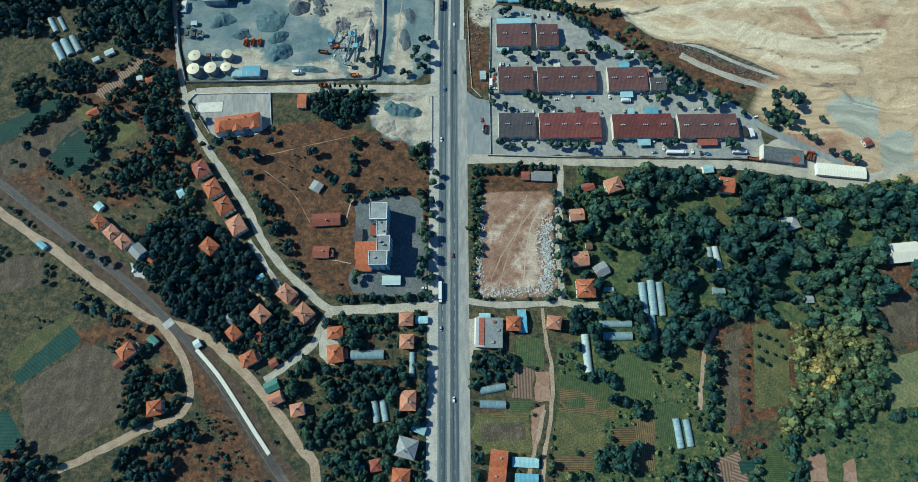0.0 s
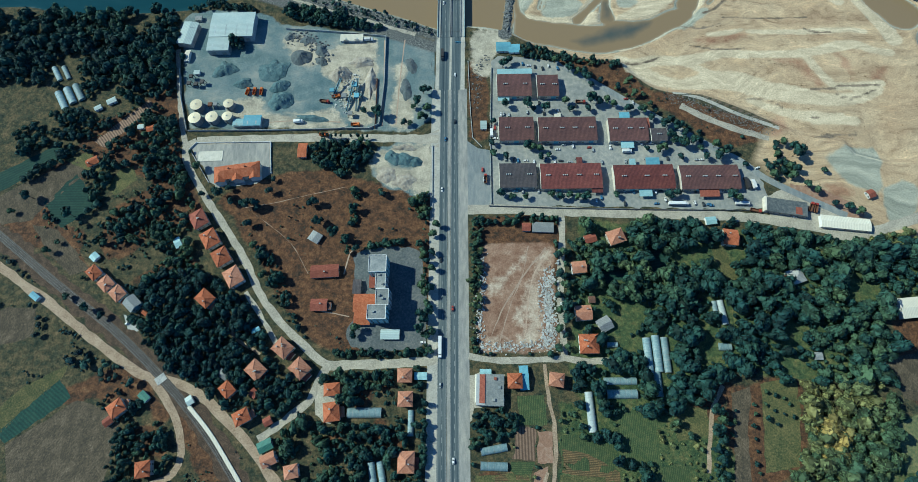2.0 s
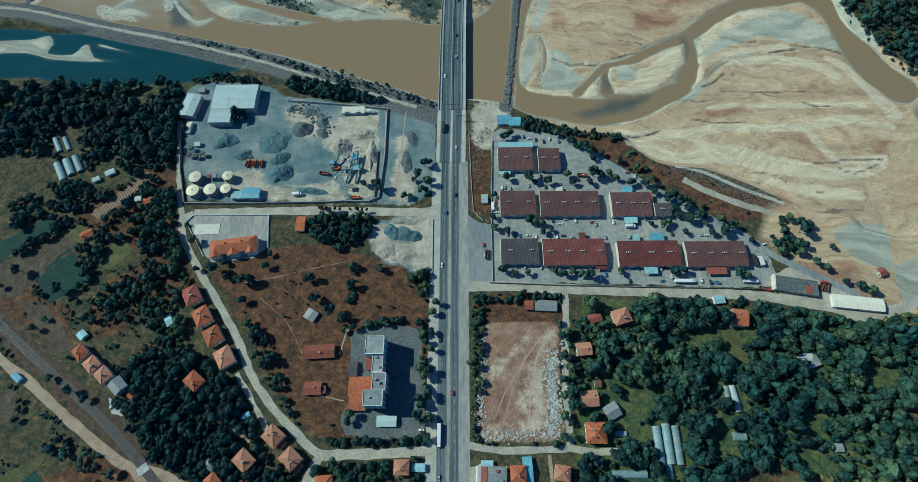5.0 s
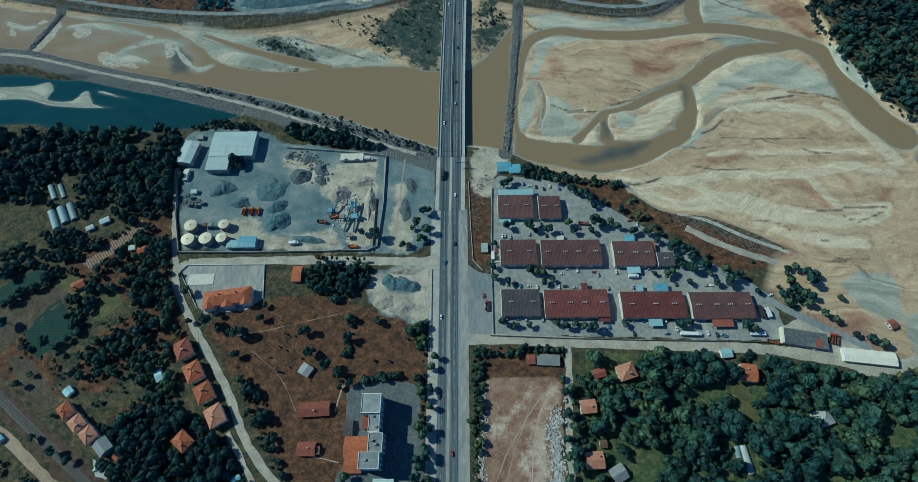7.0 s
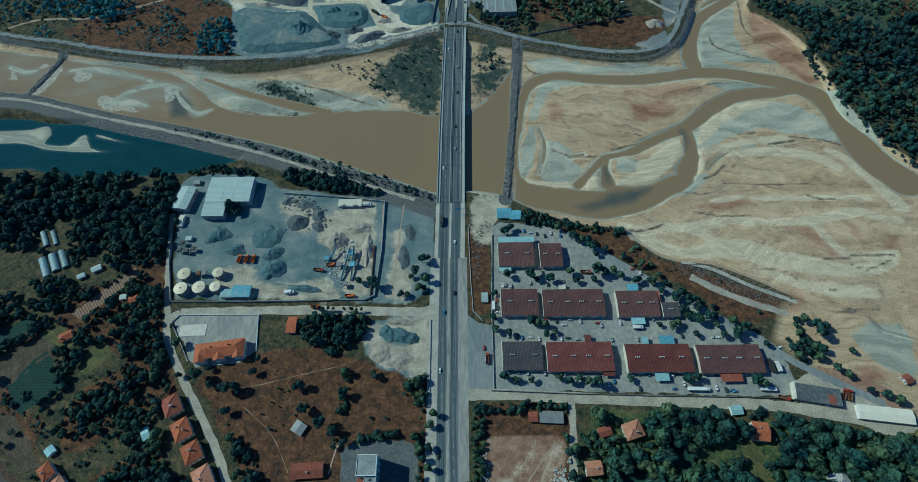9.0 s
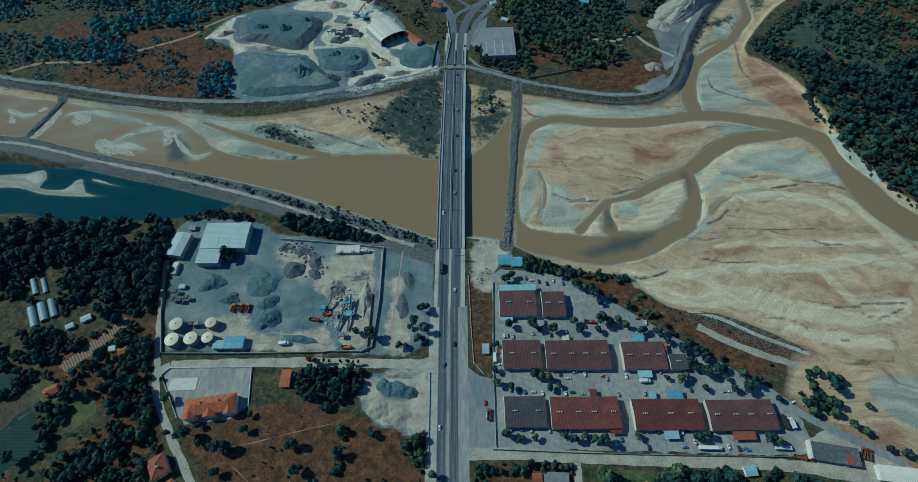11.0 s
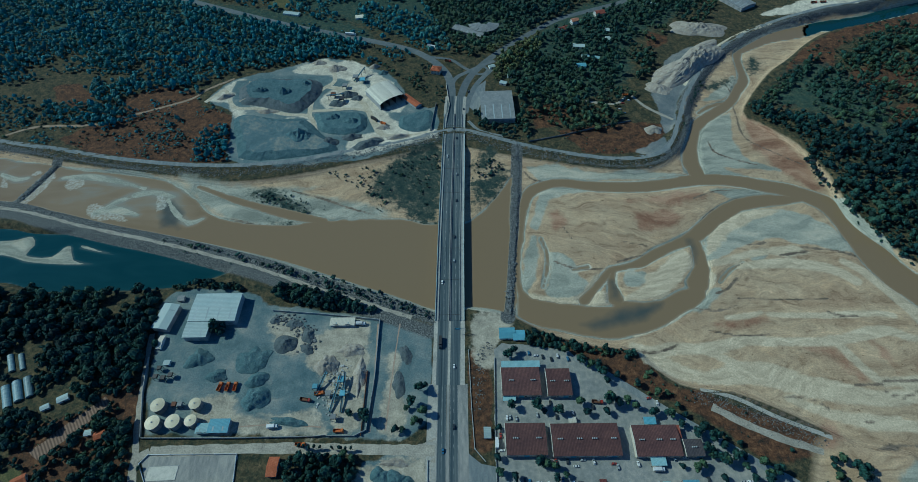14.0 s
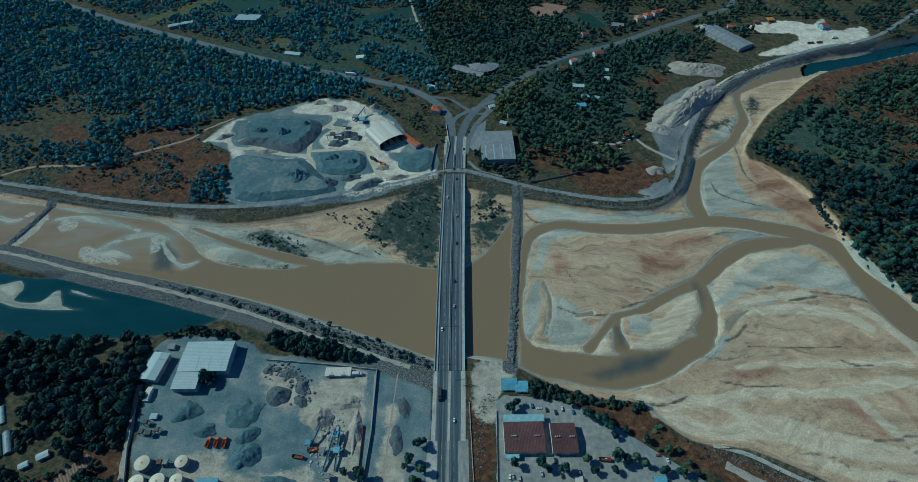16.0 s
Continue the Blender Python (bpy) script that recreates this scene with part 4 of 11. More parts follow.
# ---------------------------------------------------------------- water
def water(name, colours, gloss=0.12):
    """Silty water: paler where it is shallow."""
    m = bpy.data.materials.new(name)
    m.use_nodes = True
    n, l = m.node_tree.nodes, m.node_tree.links
    bsdf = n["Principled BSDF"]
    bsdf.inputs["Roughness"].default_value, bsdf.inputs["IOR"].default_value = gloss, 1.33
    co, a = n.new("ShaderNodeTexCoord"), n.new("ShaderNodeAttribute")
    a.attribute_name = "depth"
    t = n.new("ShaderNodeTexNoise")
    t.inputs["Scale"].default_value, t.inputs["Detail"].default_value, t.inputs["Distortion"].default_value = 0.03, 6, 1.5
    mp = n.new("ShaderNodeMapping")
    mp.inputs["Scale"].default_value = (0.5, 1.6, 1)
    l.new(co.outputs["Object"], mp.inputs[0]), l.new(mp.outputs[0], t.inputs[0])
    s = n.new("ShaderNodeMath")
    s.operation = "MULTIPLY_ADD"
    s.inputs[1].default_value = 0.7
    l.new(t.outputs[0], s.inputs[0]), l.new(a.outputs["Fac"], s.inputs[2])
    r = n.new("ShaderNodeValToRGB")
    e = r.color_ramp.elements
    e[0].position, e[0].color, e[1].position, e[1].color = 0.28, (*colours[0], 1), 1.2, (*colours[2], 1)
    e.new(0.6).color = (*colours[1], 1)
    l.new(s.outputs[0], r.inputs[0])
    last = r.outputs[0]
    for key, tone, size in (("deep", (0.085, 0.095, 0.085), 14.0), ("foam", (0.6, 0.58, 0.48), 2.2)):
        k, g, q, x = n.new("ShaderNodeAttribute"), n.new("ShaderNodeTexNoise"), n.new("ShaderNodeMapRange"), n.new("ShaderNodeMix")
        k.attribute_name = key
        g.inputs["Scale"].default_value, g.inputs["Detail"].default_value = 1 / size, 5
        l.new(co.outputs["Object"], g.inputs[0])
        add = n.new("ShaderNodeMath")
        add.operation = "MULTIPLY_ADD"
        add.inputs[1].default_value = 1.1 if key == "foam" else 0.5
        l.new(g.outputs[0], add.inputs[0]), l.new(k.outputs["Fac"], add.inputs[2]), l.new(add.outputs[0], q.inputs[0])
        q.inputs[1].default_value, q.inputs[2].default_value = (1.3, 1.85) if key == "foam" else (0.5, 1.3)
        x.data_type, x.inputs[7].default_value = "RGBA", (*tone, 1)
        l.new(q.outputs[0], x.inputs[0]), l.new(last, x.inputs[6])
        last = x.outputs[2]
    l.new(last, bsdf.inputs["Base Color"])
    w = n.new("ShaderNodeTexNoise")
    w.inputs["Scale"].default_value, w.inputs["Detail"].default_value = 0.5, 3
    l.new(co.outputs["Object"], w.inputs[0])
    bp = n.new("ShaderNodeBump")
    bp.inputs["Strength"].default_value, bp.inputs["Distance"].default_value = 0.12, 0.3
    l.new(w.outputs[0], bp.inputs["Height"]), l.new(bp.outputs[0], bsdf.inputs["Normal"])
    return m


shoal = step01(0.5 - near(region, curve([(-718.0, 632.4), (-564.4, 617.1), (-445.7, 587.8), (-334.8, 564.9), (-297.8, 540.0), (-286.3, 507.9), (-313.9, 491.1), (-381.3, 501.3), (-454.9, 523.5), (-529.3, 541.1), (-681.0, 569.0)], 10), 60) / 40) * (0.5 + 0.8 * rough(GX, GY, 35, 91))


DEEP = [curve(c, 8) for c in (
    [(98, 371), (124, 381), (152, 389), (178, 393), (167, 380), (144, 371), (111, 364)],
    [(132, 419), (140, 419), (141, 397), (133, 400)],
    [(217, 467), (227, 467), (224, 441), (218, 436), (218, 452)],
    [(-330, 522), (-320, 531), (-302, 513), (-301, 492), (-319, 496)],
)]
FOAM = [curve(c, 8) for c in (
    [(-415, 524), (-403, 533), (-362, 512), (-361, 500), (-392, 506), (-409, 513)],
    [(-456, 560), (-454, 574), (-434, 570), (-430, 559), (-442, 552)],
    [(-495, 532), (-486, 550), (-479, 584), (-470, 574), (-478, 533), (-488, 526)],
    [(-529, 557), (-538, 591), (-529, 586), (-513, 554)],
    [(-506, 578), (-495, 588), (-487, 582), (-498, 574)],
    [(-455, 594), (-438, 593), (-441, 583)],
    [(-343, 540), (-335, 545), (-324, 522), (-332, 518)],
)]
deep, foam = cover(DEEP, 16), cover(FOAM, 5)


def flood(name, mask, z, mat, label):
    f = grid_faces(len(gx), len(gy))
    f = f[mask.ravel()[f].any(1)]
    used, inv = np.unique(f, return_inverse=True)
    v = np.stack([GX.ravel()[used], GY.ravel()[used], np.full(len(used), z)], 1)
    ob = sheet(name, v, inv.reshape(f.shape), mat, True, attrs={"depth": np.clip((z - H.ravel()[used]) / 1.3, 0, 1) * (1 - 0.8 * shoal.ravel()[used]), "deep": deep.ravel()[used], "foam": foam.ravel()[used]})
    return tagged(ob, label, "river", kind="structure")


UPPER = GX > 505 + 0.25 * (rough(GX, GY, 40, 17) - 0.5) * 200
flood("water_upstream", (H < WATER + 0.15) & (bed_d < 10) & UPPER & (GY > 700), WATER, water("deep_water", [(0.1, 0.13, 0.12), (0.02, 0.062, 0.07), (0.012, 0.046, 0.054)], 0.1), "deep dark blue river above a gravel bar")
flood("water_river", (H < WATER + 0.15) & (bed_d < 10) & (blue_d > 8) & ~(UPPER & (GY > 700)), WATER, water("muddy_water", [(0.3, 0.285, 0.225), (0.29, 0.22, 0.135), (0.245, 0.178, 0.102)]), "shallow muddy brown river between sand bars")
flood("water_side_channel", (H < WATER + 0.4) & (blue_d < 9), WATER + 0.1, water("blue_water", [(0.1, 0.13, 0.12), (0.02, 0.062, 0.07), (0.012, 0.046, 0.054)], 0.1), "still dark blue side channel behind a dam")

# ---------------------------------------------------------------- roads
blocked = np.zeros((700, 1000), bool)  # plan cells of 2 m from (-1000, -100): no trees here
BX, BY = np.meshgrid(np.arange(1000) * 2.0 - 999, np.arange(700) * 2.0 - 99)


def block(poly, margin=1.0):
    p = np.asarray(poly, float)[:, :2]
    i0, i1 = (np.clip((np.array([p[:, 0].min() - margin, p[:, 0].max() + margin]) + 1000) / 2, 0, 999)).astype(int)
    j0, j1 = (np.clip((np.array([p[:, 1].min() - margin, p[:, 1].max() + margin]) + 100) / 2, 0, 699)).astype(int)
    s = np.s_[j0:j1 + 1, i0:i1 + 1]
    blocked[s] |= region(BX[s], BY[s], p) < margin


def ribbon(name, pts, width, mat, label, lift=0.05, category="road", step=6.0, clear=1.5, offset=0.0, level=None, ragged=0.0, kind="structure"):
    """A road surface laid along a plan line, following the ground."""
    c = curve(pts, step)[:, :2]
    d = np.gradient(c, axis=0)
    nrm = np.stack([-d[:, 1], d[:, 0]], 1) / np.maximum(np.hypot(d[:, 0], d[:, 1]), 1e-6)[:, None]
    rng = np.random.RandomState(len(c))
    cols = np.linspace(-0.5, 0.5, 3 if width < 9 else 5)
    rows = []
    for k in cols:
        w = width * k + (np.sign(k) * ragged * (rng.rand(len(c)) - 0.5) if abs(k) == 0.5 else 0)
        rows.append(c + nrm * (np.asarray(w) + offset).reshape(-1, 1))
    p = np.stack(rows, 1).reshape(-1, 2)
    z = (height(p[:, 0], p[:, 1]) if level is None else np.full(len(p), level)) + lift
    ob = sheet(name, np.column_stack([p, z]), grid_faces(len(cols), len(c)), mat, True)
    if clear is not None:
        near_side, far_side = c + nrm * (width / 2 + offset), c - nrm * (width / 2 - offset)
        for k in range(len(c) - 1):
            block([near_side[k], near_side[k + 1], far_side[k + 1], far_side[k]], clear)
    return tagged(ob, label, category, kind=kind)


def patch(name, pts, mat, label, lift=0.04, category="field", smooth_step=None, kind="structure", clear=0.0, spin=0.0, ragged=0.0):
    """A flat piece of ground cover; spin turns its rows."""
    p = curve(list(pts) + [pts[0]], smooth_step)[:-1] if smooth_step else np.array(pts, float)
    if ragged:
        q = np.vstack([p, p[:1]])
        p = np.vstack([a + (b - a) * np.linspace(0, 1, max(2, int(np.hypot(*(b - a)) / 1.6)), endpoint=False)[:, None] for a, b in zip(q[:-1], q[1:])])
        p = p + ragged * 2 * np.stack([rough(p[:, 0], p[:, 1], 7, 61) - 0.5, rough(p[:, 0], p[:, 1], 7, 71) - 0.5], 1)
    bm = bmesh.new()
    c = p.mean(0)
    turn = Matrix.Rotation(-radians(spin), 3, "Z")
    z0 = max(0.0, float(np.max(height(p[:, 0], p[:, 1])))) + lift
    for x, y in p:
        bm.verts.new(turn @ Vector((x - c[0], y - c[1], max(hat(x, y) + lift, z0 - 0.05) - z0)))
    bm.faces.new(bm.verts)
    bmesh.ops.triangulate(bm, faces=bm.faces[:])
    bmesh.ops.recalc_face_normals(bm, faces=bm.faces[:])
    me = bpy.data.meshes.new(name)
    bm.to_mesh(me)
    bm.free()
    if me.polygons[0].normal.z < 0:
        me.flip_normals()
    me.materials.append(mat)
    ob = new(name, me)
    ob.matrix_world = pose(c[0], c[1], z0, 0, 0, spin)
    if clear is not None:
        block(p, clear)
    return tagged(ob, label, category, kind=kind)


# main road: two carriageways, a narrow median, broad dusty verges
ROAD_END = 315.0
for nm, x0, x1, mat, lift in (("verge_west", -33.5, -25.6, DUST, 0.03), ("verge_east", -9.4, -1.5, VERGE, 0.03), ("road_west", -25.6, -18.6, ASPHALT, 0.06), ("median", -18.4, -16.1, VERGE, 0.12), ("road_east", -15.9, -9.4, ASPHALT, 0.06)):
    ribbon(nm, [((x0 + x1) / 2, -300), ((x0 + x1) / 2, 0), ((x0 + x1) / 2, ROAD_END)], x1 - x0, mat, "worn grey asphalt carriageway with dark wheel tracks" if "road" in nm else "pale dusty gravel strip along the road", lift, "road" if "road" in nm else "verge", level=0.0)


# lanes and tracks of the town
for nm, pts, width, mat, label in (
    ("lane_north", [(-26.9, 262.9), (-51.8, 263.4), (-83.1, 264.1), (-125.0, 265.5), (-167.1, 265.8), (-209.2, 264.9), (-243.5, 264.4)], 8, LANE, "grey gravel lane beside a works wall"),
    ("lane_school", [(-243.5, 264.4), (-252.4, 256.8), (-246.6, 239.1), (-231.5, 217.0), (-216.9, 196.2), (-197.8, 171.6), (-179.8, 144.2), (-166.6, 120.9), (-148.9, 100.2), (-133.7, 86.7), (-121.2, 75.3), (-109.1, 66.9)], 6, LANE, "pale gravel village lane"),
    ("lane_works", [(-250.9, 253.8), (-261.3, 287.3), (-270.4, 325.5), (-278.9, 365.5)], 4.5, LANE, "narrow gravel lane along a works wall"),
    ("lane_crossing", [(-109.1, 66.9), (-88.5, 67.2), (-56.6, 68.3), (-25.6, 70.3)], 7, LANE, "pale gravel village lane"),
    ("lane_yard", [(-109.1, 66.9), (-115.9, 53.4), (-120.8, 41.0), (-133.4, 30.6), (-148.0, 19.5), (-155.5, 14.4)], 6, LANE, "pale gravel village lane"),
    ("lane_row", [(-180.0, 125.0), (-167.1, 107.6), (-155.0, 90.7), (-149.5, 81.2)], 4, LANE, "pale gravel village lane"),
    ("track_west", [(-560, 200), (-429.9, 175.1), (-393.5, 152.3), (-364.0, 133.4), (-335.5, 116.0), (-301.6, 92.2), (-274.7, 75.4), (-251.1, 60.9), (-235.3, 57.6), (-217.6, 52.9), (-200.3, 43.8), (-180.1, 27.4), (-160.2, 9.3), (-140.5, -12.7), (-124.9, -32.8), (-111.3, -55.3), (-110, -160)], 7, TRACK, "rutted tan dirt track beside the railway"),
    ("track_loop", [(-244.9, 59.5), (-230.0, 44.5), (-218.4, 27.7), (-211.7, 12.6), (-210.8, -2.1), (-218.1, -12.0), (-235.5, -17.6), (-255.7, -26.4), (-279.4, -38.3), (-299.8, -47.6)], 5.5, TRACK, "rutted tan dirt track"),
    ("road_east_side", [(-4.7, 194.2), (24.0, 194.3), (73.1, 191.8), (121.8, 189.4), (170.2, 187.5), (227.6, 184.4), (260.2, 179.1), (287.6, 173.5), (314.8, 167.8), (420, 200)], 8.5, LANE, "pale dusty side road along a wall"),
    ("lane_lot", [(76.3, 188.6), (74.7, 162.2), (71.1, 126.8), (70.2, 97.7), (70.5, 72.1)], 5, LANE, "pale gravel lane between trees"),
    ("lane_gardens", [(-2.0, 73.3), (16.1, 70.3), (43.3, 70.1), (70.4, 71.2), (88.2, 68.8), (106.3, 69.5)], 5, LANE, "pale gravel lane"),
    ("path_gardens", [(54.9, 67.2), (56.4, 45.3), (59.8, 19.4), (58.5, -3.4), (53.7, -27.5), (49.3, -55.6), (45, -140)], 3, TRACK, "narrow tan dirt path between gardens"),
    ("path_fields", [(52.7, -7.5), (45.2, -31.4), (37.8, -55.6)], 3, TRACK, "narrow tan dirt path between gardens"),
    ("road_diagonal", [(88.2, 337.3), (112.7, 321.2), (149.6, 293.4), (180.6, 271.5), (210.7, 250.3), (232.1, 236.6), (248.3, 221.1), (270.2, 206.9), (309.0, 184.7)], 6, WORN, "worn asphalt lane along a scrubby bank"),
    ("bank_terrace", [(189.5, 293.1), (207.6, 281.8), (231.3, 269.3), (260.7, 258.0)], 6, LANE, "pale gravel terrace on a scrubby bank"),
    ("bank_ledge", [(185.2, 308.1), (210.2, 300.0), (238.6, 283.5), (271.7, 268.4)], 3.5, DUST, "pale rubble ledge on a scrubby bank"),
    ("path_orchard", [(184.8, 50.9), (175.2, 35.7), (168.9, 12.4), (164.7, -8.0)], 3, TRACK, "narrow tan path beside an orchard"),
    ("path_wood", [(297.3, 99.9), (299.8, 81.3), (290.2, 67.8), (292.9, 41.3), (297.3, 32.7)], 2.5, TRACK, "narrow tan path"),
    ("path_houses", [(-191.4, 100.6), (-180.3, 86.2), (-167.8, 79.1), (-161.9, 75.7)], 2.5, TRACK, "narrow tan path"),
    ("dam_road_far", list(FAR_DAM[::4, :2]), 6.0, WORN, "grey gravel road on top of a river dam"),
    ("dam_road_near", list(NEAR_DAM[::4, :2]), 3.8, LANE, "pale gravel road on top of a river dam"),
    ("far_road_left", [(-18.8, 670.5), (-16.0, 706.5), (-18.4, 741.5), (-29.0, 769.4), (-50.0, 797.7), (-84.5, 823.4), (-165.0, 857.2), (-259.7, 893.6), (-363.7, 942.0), (-478.4, 998.9), (-604.6, 1061.5), (-753.5, 1148.9), (-1000, 1290), (-1400, 1500)], 11, FAR_TAR, "grey asphalt highway between woods"),
    ("far_road_right", [(-7.2, 670.1), (-4.0, 702.4), (4.1, 736.7), (18.9, 766.2), (49.0, 805.8), (94.5, 851.3), (143.1, 893.6), (191.5, 916.7), (251.8, 944.1), (317.9, 984.9), (387.2, 1024.1), (479.1, 1088.6), (480, 1330), (800, 1600)], 10, FAR_TAR, "grey asphalt highway between woods"),
    ("far_roundabout", [(16.4, 763.5), (24.7, 773.0), (33.2, 765.6), (27.2, 754.7), (17.8, 755.1), (15.6, 762.1)], 4, FAR_TAR, "small asphalt roundabout loop"),
    ("far_road_link", [(-16.8, 728.2), (-9.1, 747.9), (6.8, 761.0), (24.7, 774.4), (43.8, 785.2)], 6, FAR_TAR, "worn asphalt slip road"),
    ("far_road_loop", [(-45.9, 799.0), (-17.1, 790.5), (-1.0, 772.6), (10.8, 760.9)], 5, FAR_TAR, "worn asphalt slip road"),
    ("far_slip", [(1.5, 669.9), (5.6, 695.9), (15.4, 727.1), (30.3, 753.3), (43.0, 770.9)], 7, FAR_TAR, "worn asphalt slip road"),
    ("path_far_scrub", [(-564.6, 645.0), (-530.0, 660.6), (-465.1, 661.9), (-427.8, 676.8), (-383.7, 696.8), (-352.0, 714.3), (-342.0, 730.6), (-310.4, 756.1)], 4, TRACK, "narrow tan track through scrub"),
    ("path_far_bank", [(4.9, 654.9), (18.4, 635.8), (45.6, 624.4)], 4, WORN, "grey gravel ramp"),
    ("works_track_far", [(-334.8, 703.9), (-323.1, 721.2), (-315.2, 728.7), (-293.6, 692.6), (-262.4, 687.9), (-222.3, 674.6), (-193.5, 670.2), (-179.0, 636.9)], 5.5, CREAM, "cream dusty haul track"),
    ("works_track_ramp", [(-193.5, 670.2), (-195.3, 701.6), (-186.6, 726.7), (-172.5, 746.1), (-185.4, 778.7), (-210.8, 775.4)], 6, CREAM, "cream dusty haul track"),
    ("works_track_upper", [(-288.5, 746.4), (-246.2, 751.6), (-192.7, 740.2)], 3.5, CREAM, "cream dusty haul track"),
    ("works_track_lower", [(-179.9, 733.1), (-146.9, 718.9), (-124.3, 686.9), (-109.6, 651.4), (-97.1, 631.1), (-65.3, 627.9), (-38.9, 634.7)], 8, CREAM, "cream dusty haul track"),
    ("works_track_middle", [(-193.9, 680.8), (-164.5, 682.2), (-142.5, 683.9), (-121.2, 679.6)], 5, CREAM, "cream dusty haul track"),
    ("path_far_town", [(153.6, 689.6), (189.0, 682.3), (211.1, 699.9), (224.5, 677.5), (253.1, 648.7)], 4, LANE, "pale dirt lane between huts"),
    ("dam_track_upper", [(287.3, 717.4), (322.8, 774.5), (358.2, 808.7), (400.1, 840.1), (452.8, 866.1)], 7, CREAM, "broad pale track on top of a dam"),
    ("path_far_wood", [(-64.5, 993.3), (-76.3, 1036.8), (-93.2, 1120.2)], 4, LANE, "pale track through woods"),
):
    ribbon(nm, pts, width, mat, label, ragged=1.2 if mat in (TRACK, LANE) else 0.0, lift=0.05 + 0.004 * (len(nm) % 7))

# paved and gravelled yards
PALE_SOIL = material("pale_soil", [(0.32, 0.23, 0.17), (0.44, 0.34, 0.255)], 6, 0.95, 8, 0.3, grain=0.2)
BLUE_STONE = material("crushed_bluestone", [(0.05, 0.095, 0.108), (0.09, 0.15, 0.162), (0.155, 0.215, 0.22)], 5, 0.95, 9, 0.8, dist=0.15, grain=0.25)
BARE = material("bare_soil", [(0.2, 0.112, 0.07), (0.28, 0.17, 0.115), (0.4, 0.3, 0.22)], 16, 0.95, 6, 0.4, dist=0.05, fine_amount=0.5, grain=0.22, weights=(0.3, 0.72))
OLD_TAR = material("old_tarmac", [(0.065, 0.08, 0.085), (0.11, 0.122, 0.125), (0.18, 0.18, 0.165)], 14, 0.9, 8, 0.3, dist=0.05, grain=0.2)
for nm, pts, mat, label, lift, soft in (
    ("yard_warehouses", [(21.5, 344.2), (28.2, 352.0), (82.2, 344.0), (152.0, 291.5), (235.5, 232.6), (247.4, 215.6), (248.7, 195.3), (233.5, 191.3), (18.2, 197.7), (18.6, 263.1)], PAVED, "dusty paved yard round warehouses", 0.03, None),
    ("lane_mouth", [(-27.0, 271.2), (-25.8, 251.1), (-33.6, 257.1), (-51.8, 260.4), (-51.9, 266.4), (-35.3, 267.2)], LANE, "dusty gravel mouth of a lane", 0.045, None),
    ("spoil_strip", [(269.2, 214.6), (292.6, 209.8), (311.9, 198.0), (322.9, 187.1), (315.3, 180.9), (291.5, 192.4), (270.6, 203.6)], BARE, "reddish spoil strip beside a yard", 0.05, 8),
    ("forecourt", [(-5.2, 263.6), (-0.0, 258.8), (7.6, 252.7), (20.4, 250.1), (20.2, 199.3), (-0.7, 192.5), (-5.8, 179.2)], WORN, "worn asphalt forecourt by the road", 0.025, None),
    ("yard_hotel", [(-94.9, 153.3), (-83.6, 160.4), (-49.6, 161.4), (-38.7, 148.4), (-35.1, 94.1), (-37.6, 81.0), (-66.0, 77.6), (-91.5, 80.6), (-95.5, 94.8), (-89.7, 109.2)], OLD_TAR, "cracked tarmac yard round a block", 0.035, 10),
    ("yard_school", [(-247.1, 256.7), (-240.6, 262.6), (-176.2, 261.8), (-171.9, 230.2), (-183.2, 220.7), (-217.8, 217.9), (-226.1, 226.0)], VERGE, "pale concrete school yard", 0.03, None),
    ("yard_shop", [(-3.5, 59.2), (11.4, 61.3), (24.9, 58.9), (23.3, 36.8), (2.1, 35.7), (-3.9, 17.7)], LANE, "dusty gravel forecourt", 0.03, None),
    ("yard_ruin", [(245.0, 201.9), (261.0, 209.8), (293.3, 201.0), (320.3, 181.9), (315.7, 167.8), (287.3, 171.9), (246.6, 183.1)], LANE, "dusty yard round an old shed", 0.03, None),
    ("yard_station", [(-274.9, 107.4), (-265.6, 103.9), (-260.1, 94.2), (-267.3, 91.9)], CONCRETE, "pale concrete forecourt", 0.03, None),
    ("yard_lane", [(-115.7, 51.2), (-103.6, 53.3), (-96.0, 39.9), (-104.0, 24.8), (-115.6, 31.3)], LANE, "dusty forecourt between houses", 0.03, 8),
    ("yard_hall", [(5.4, 683.8), (15.3, 723.2), (29.7, 739.7), (26.9, 707.5), (16.0, 669.4)], WORN, "worn asphalt strip beside a hall", 0.03, None),
    
):
    patch(nm, pts, mat, label, lift, "yard", soft, ragged=0.0 if mat in (CONCRETE, WORN) else 2.2)

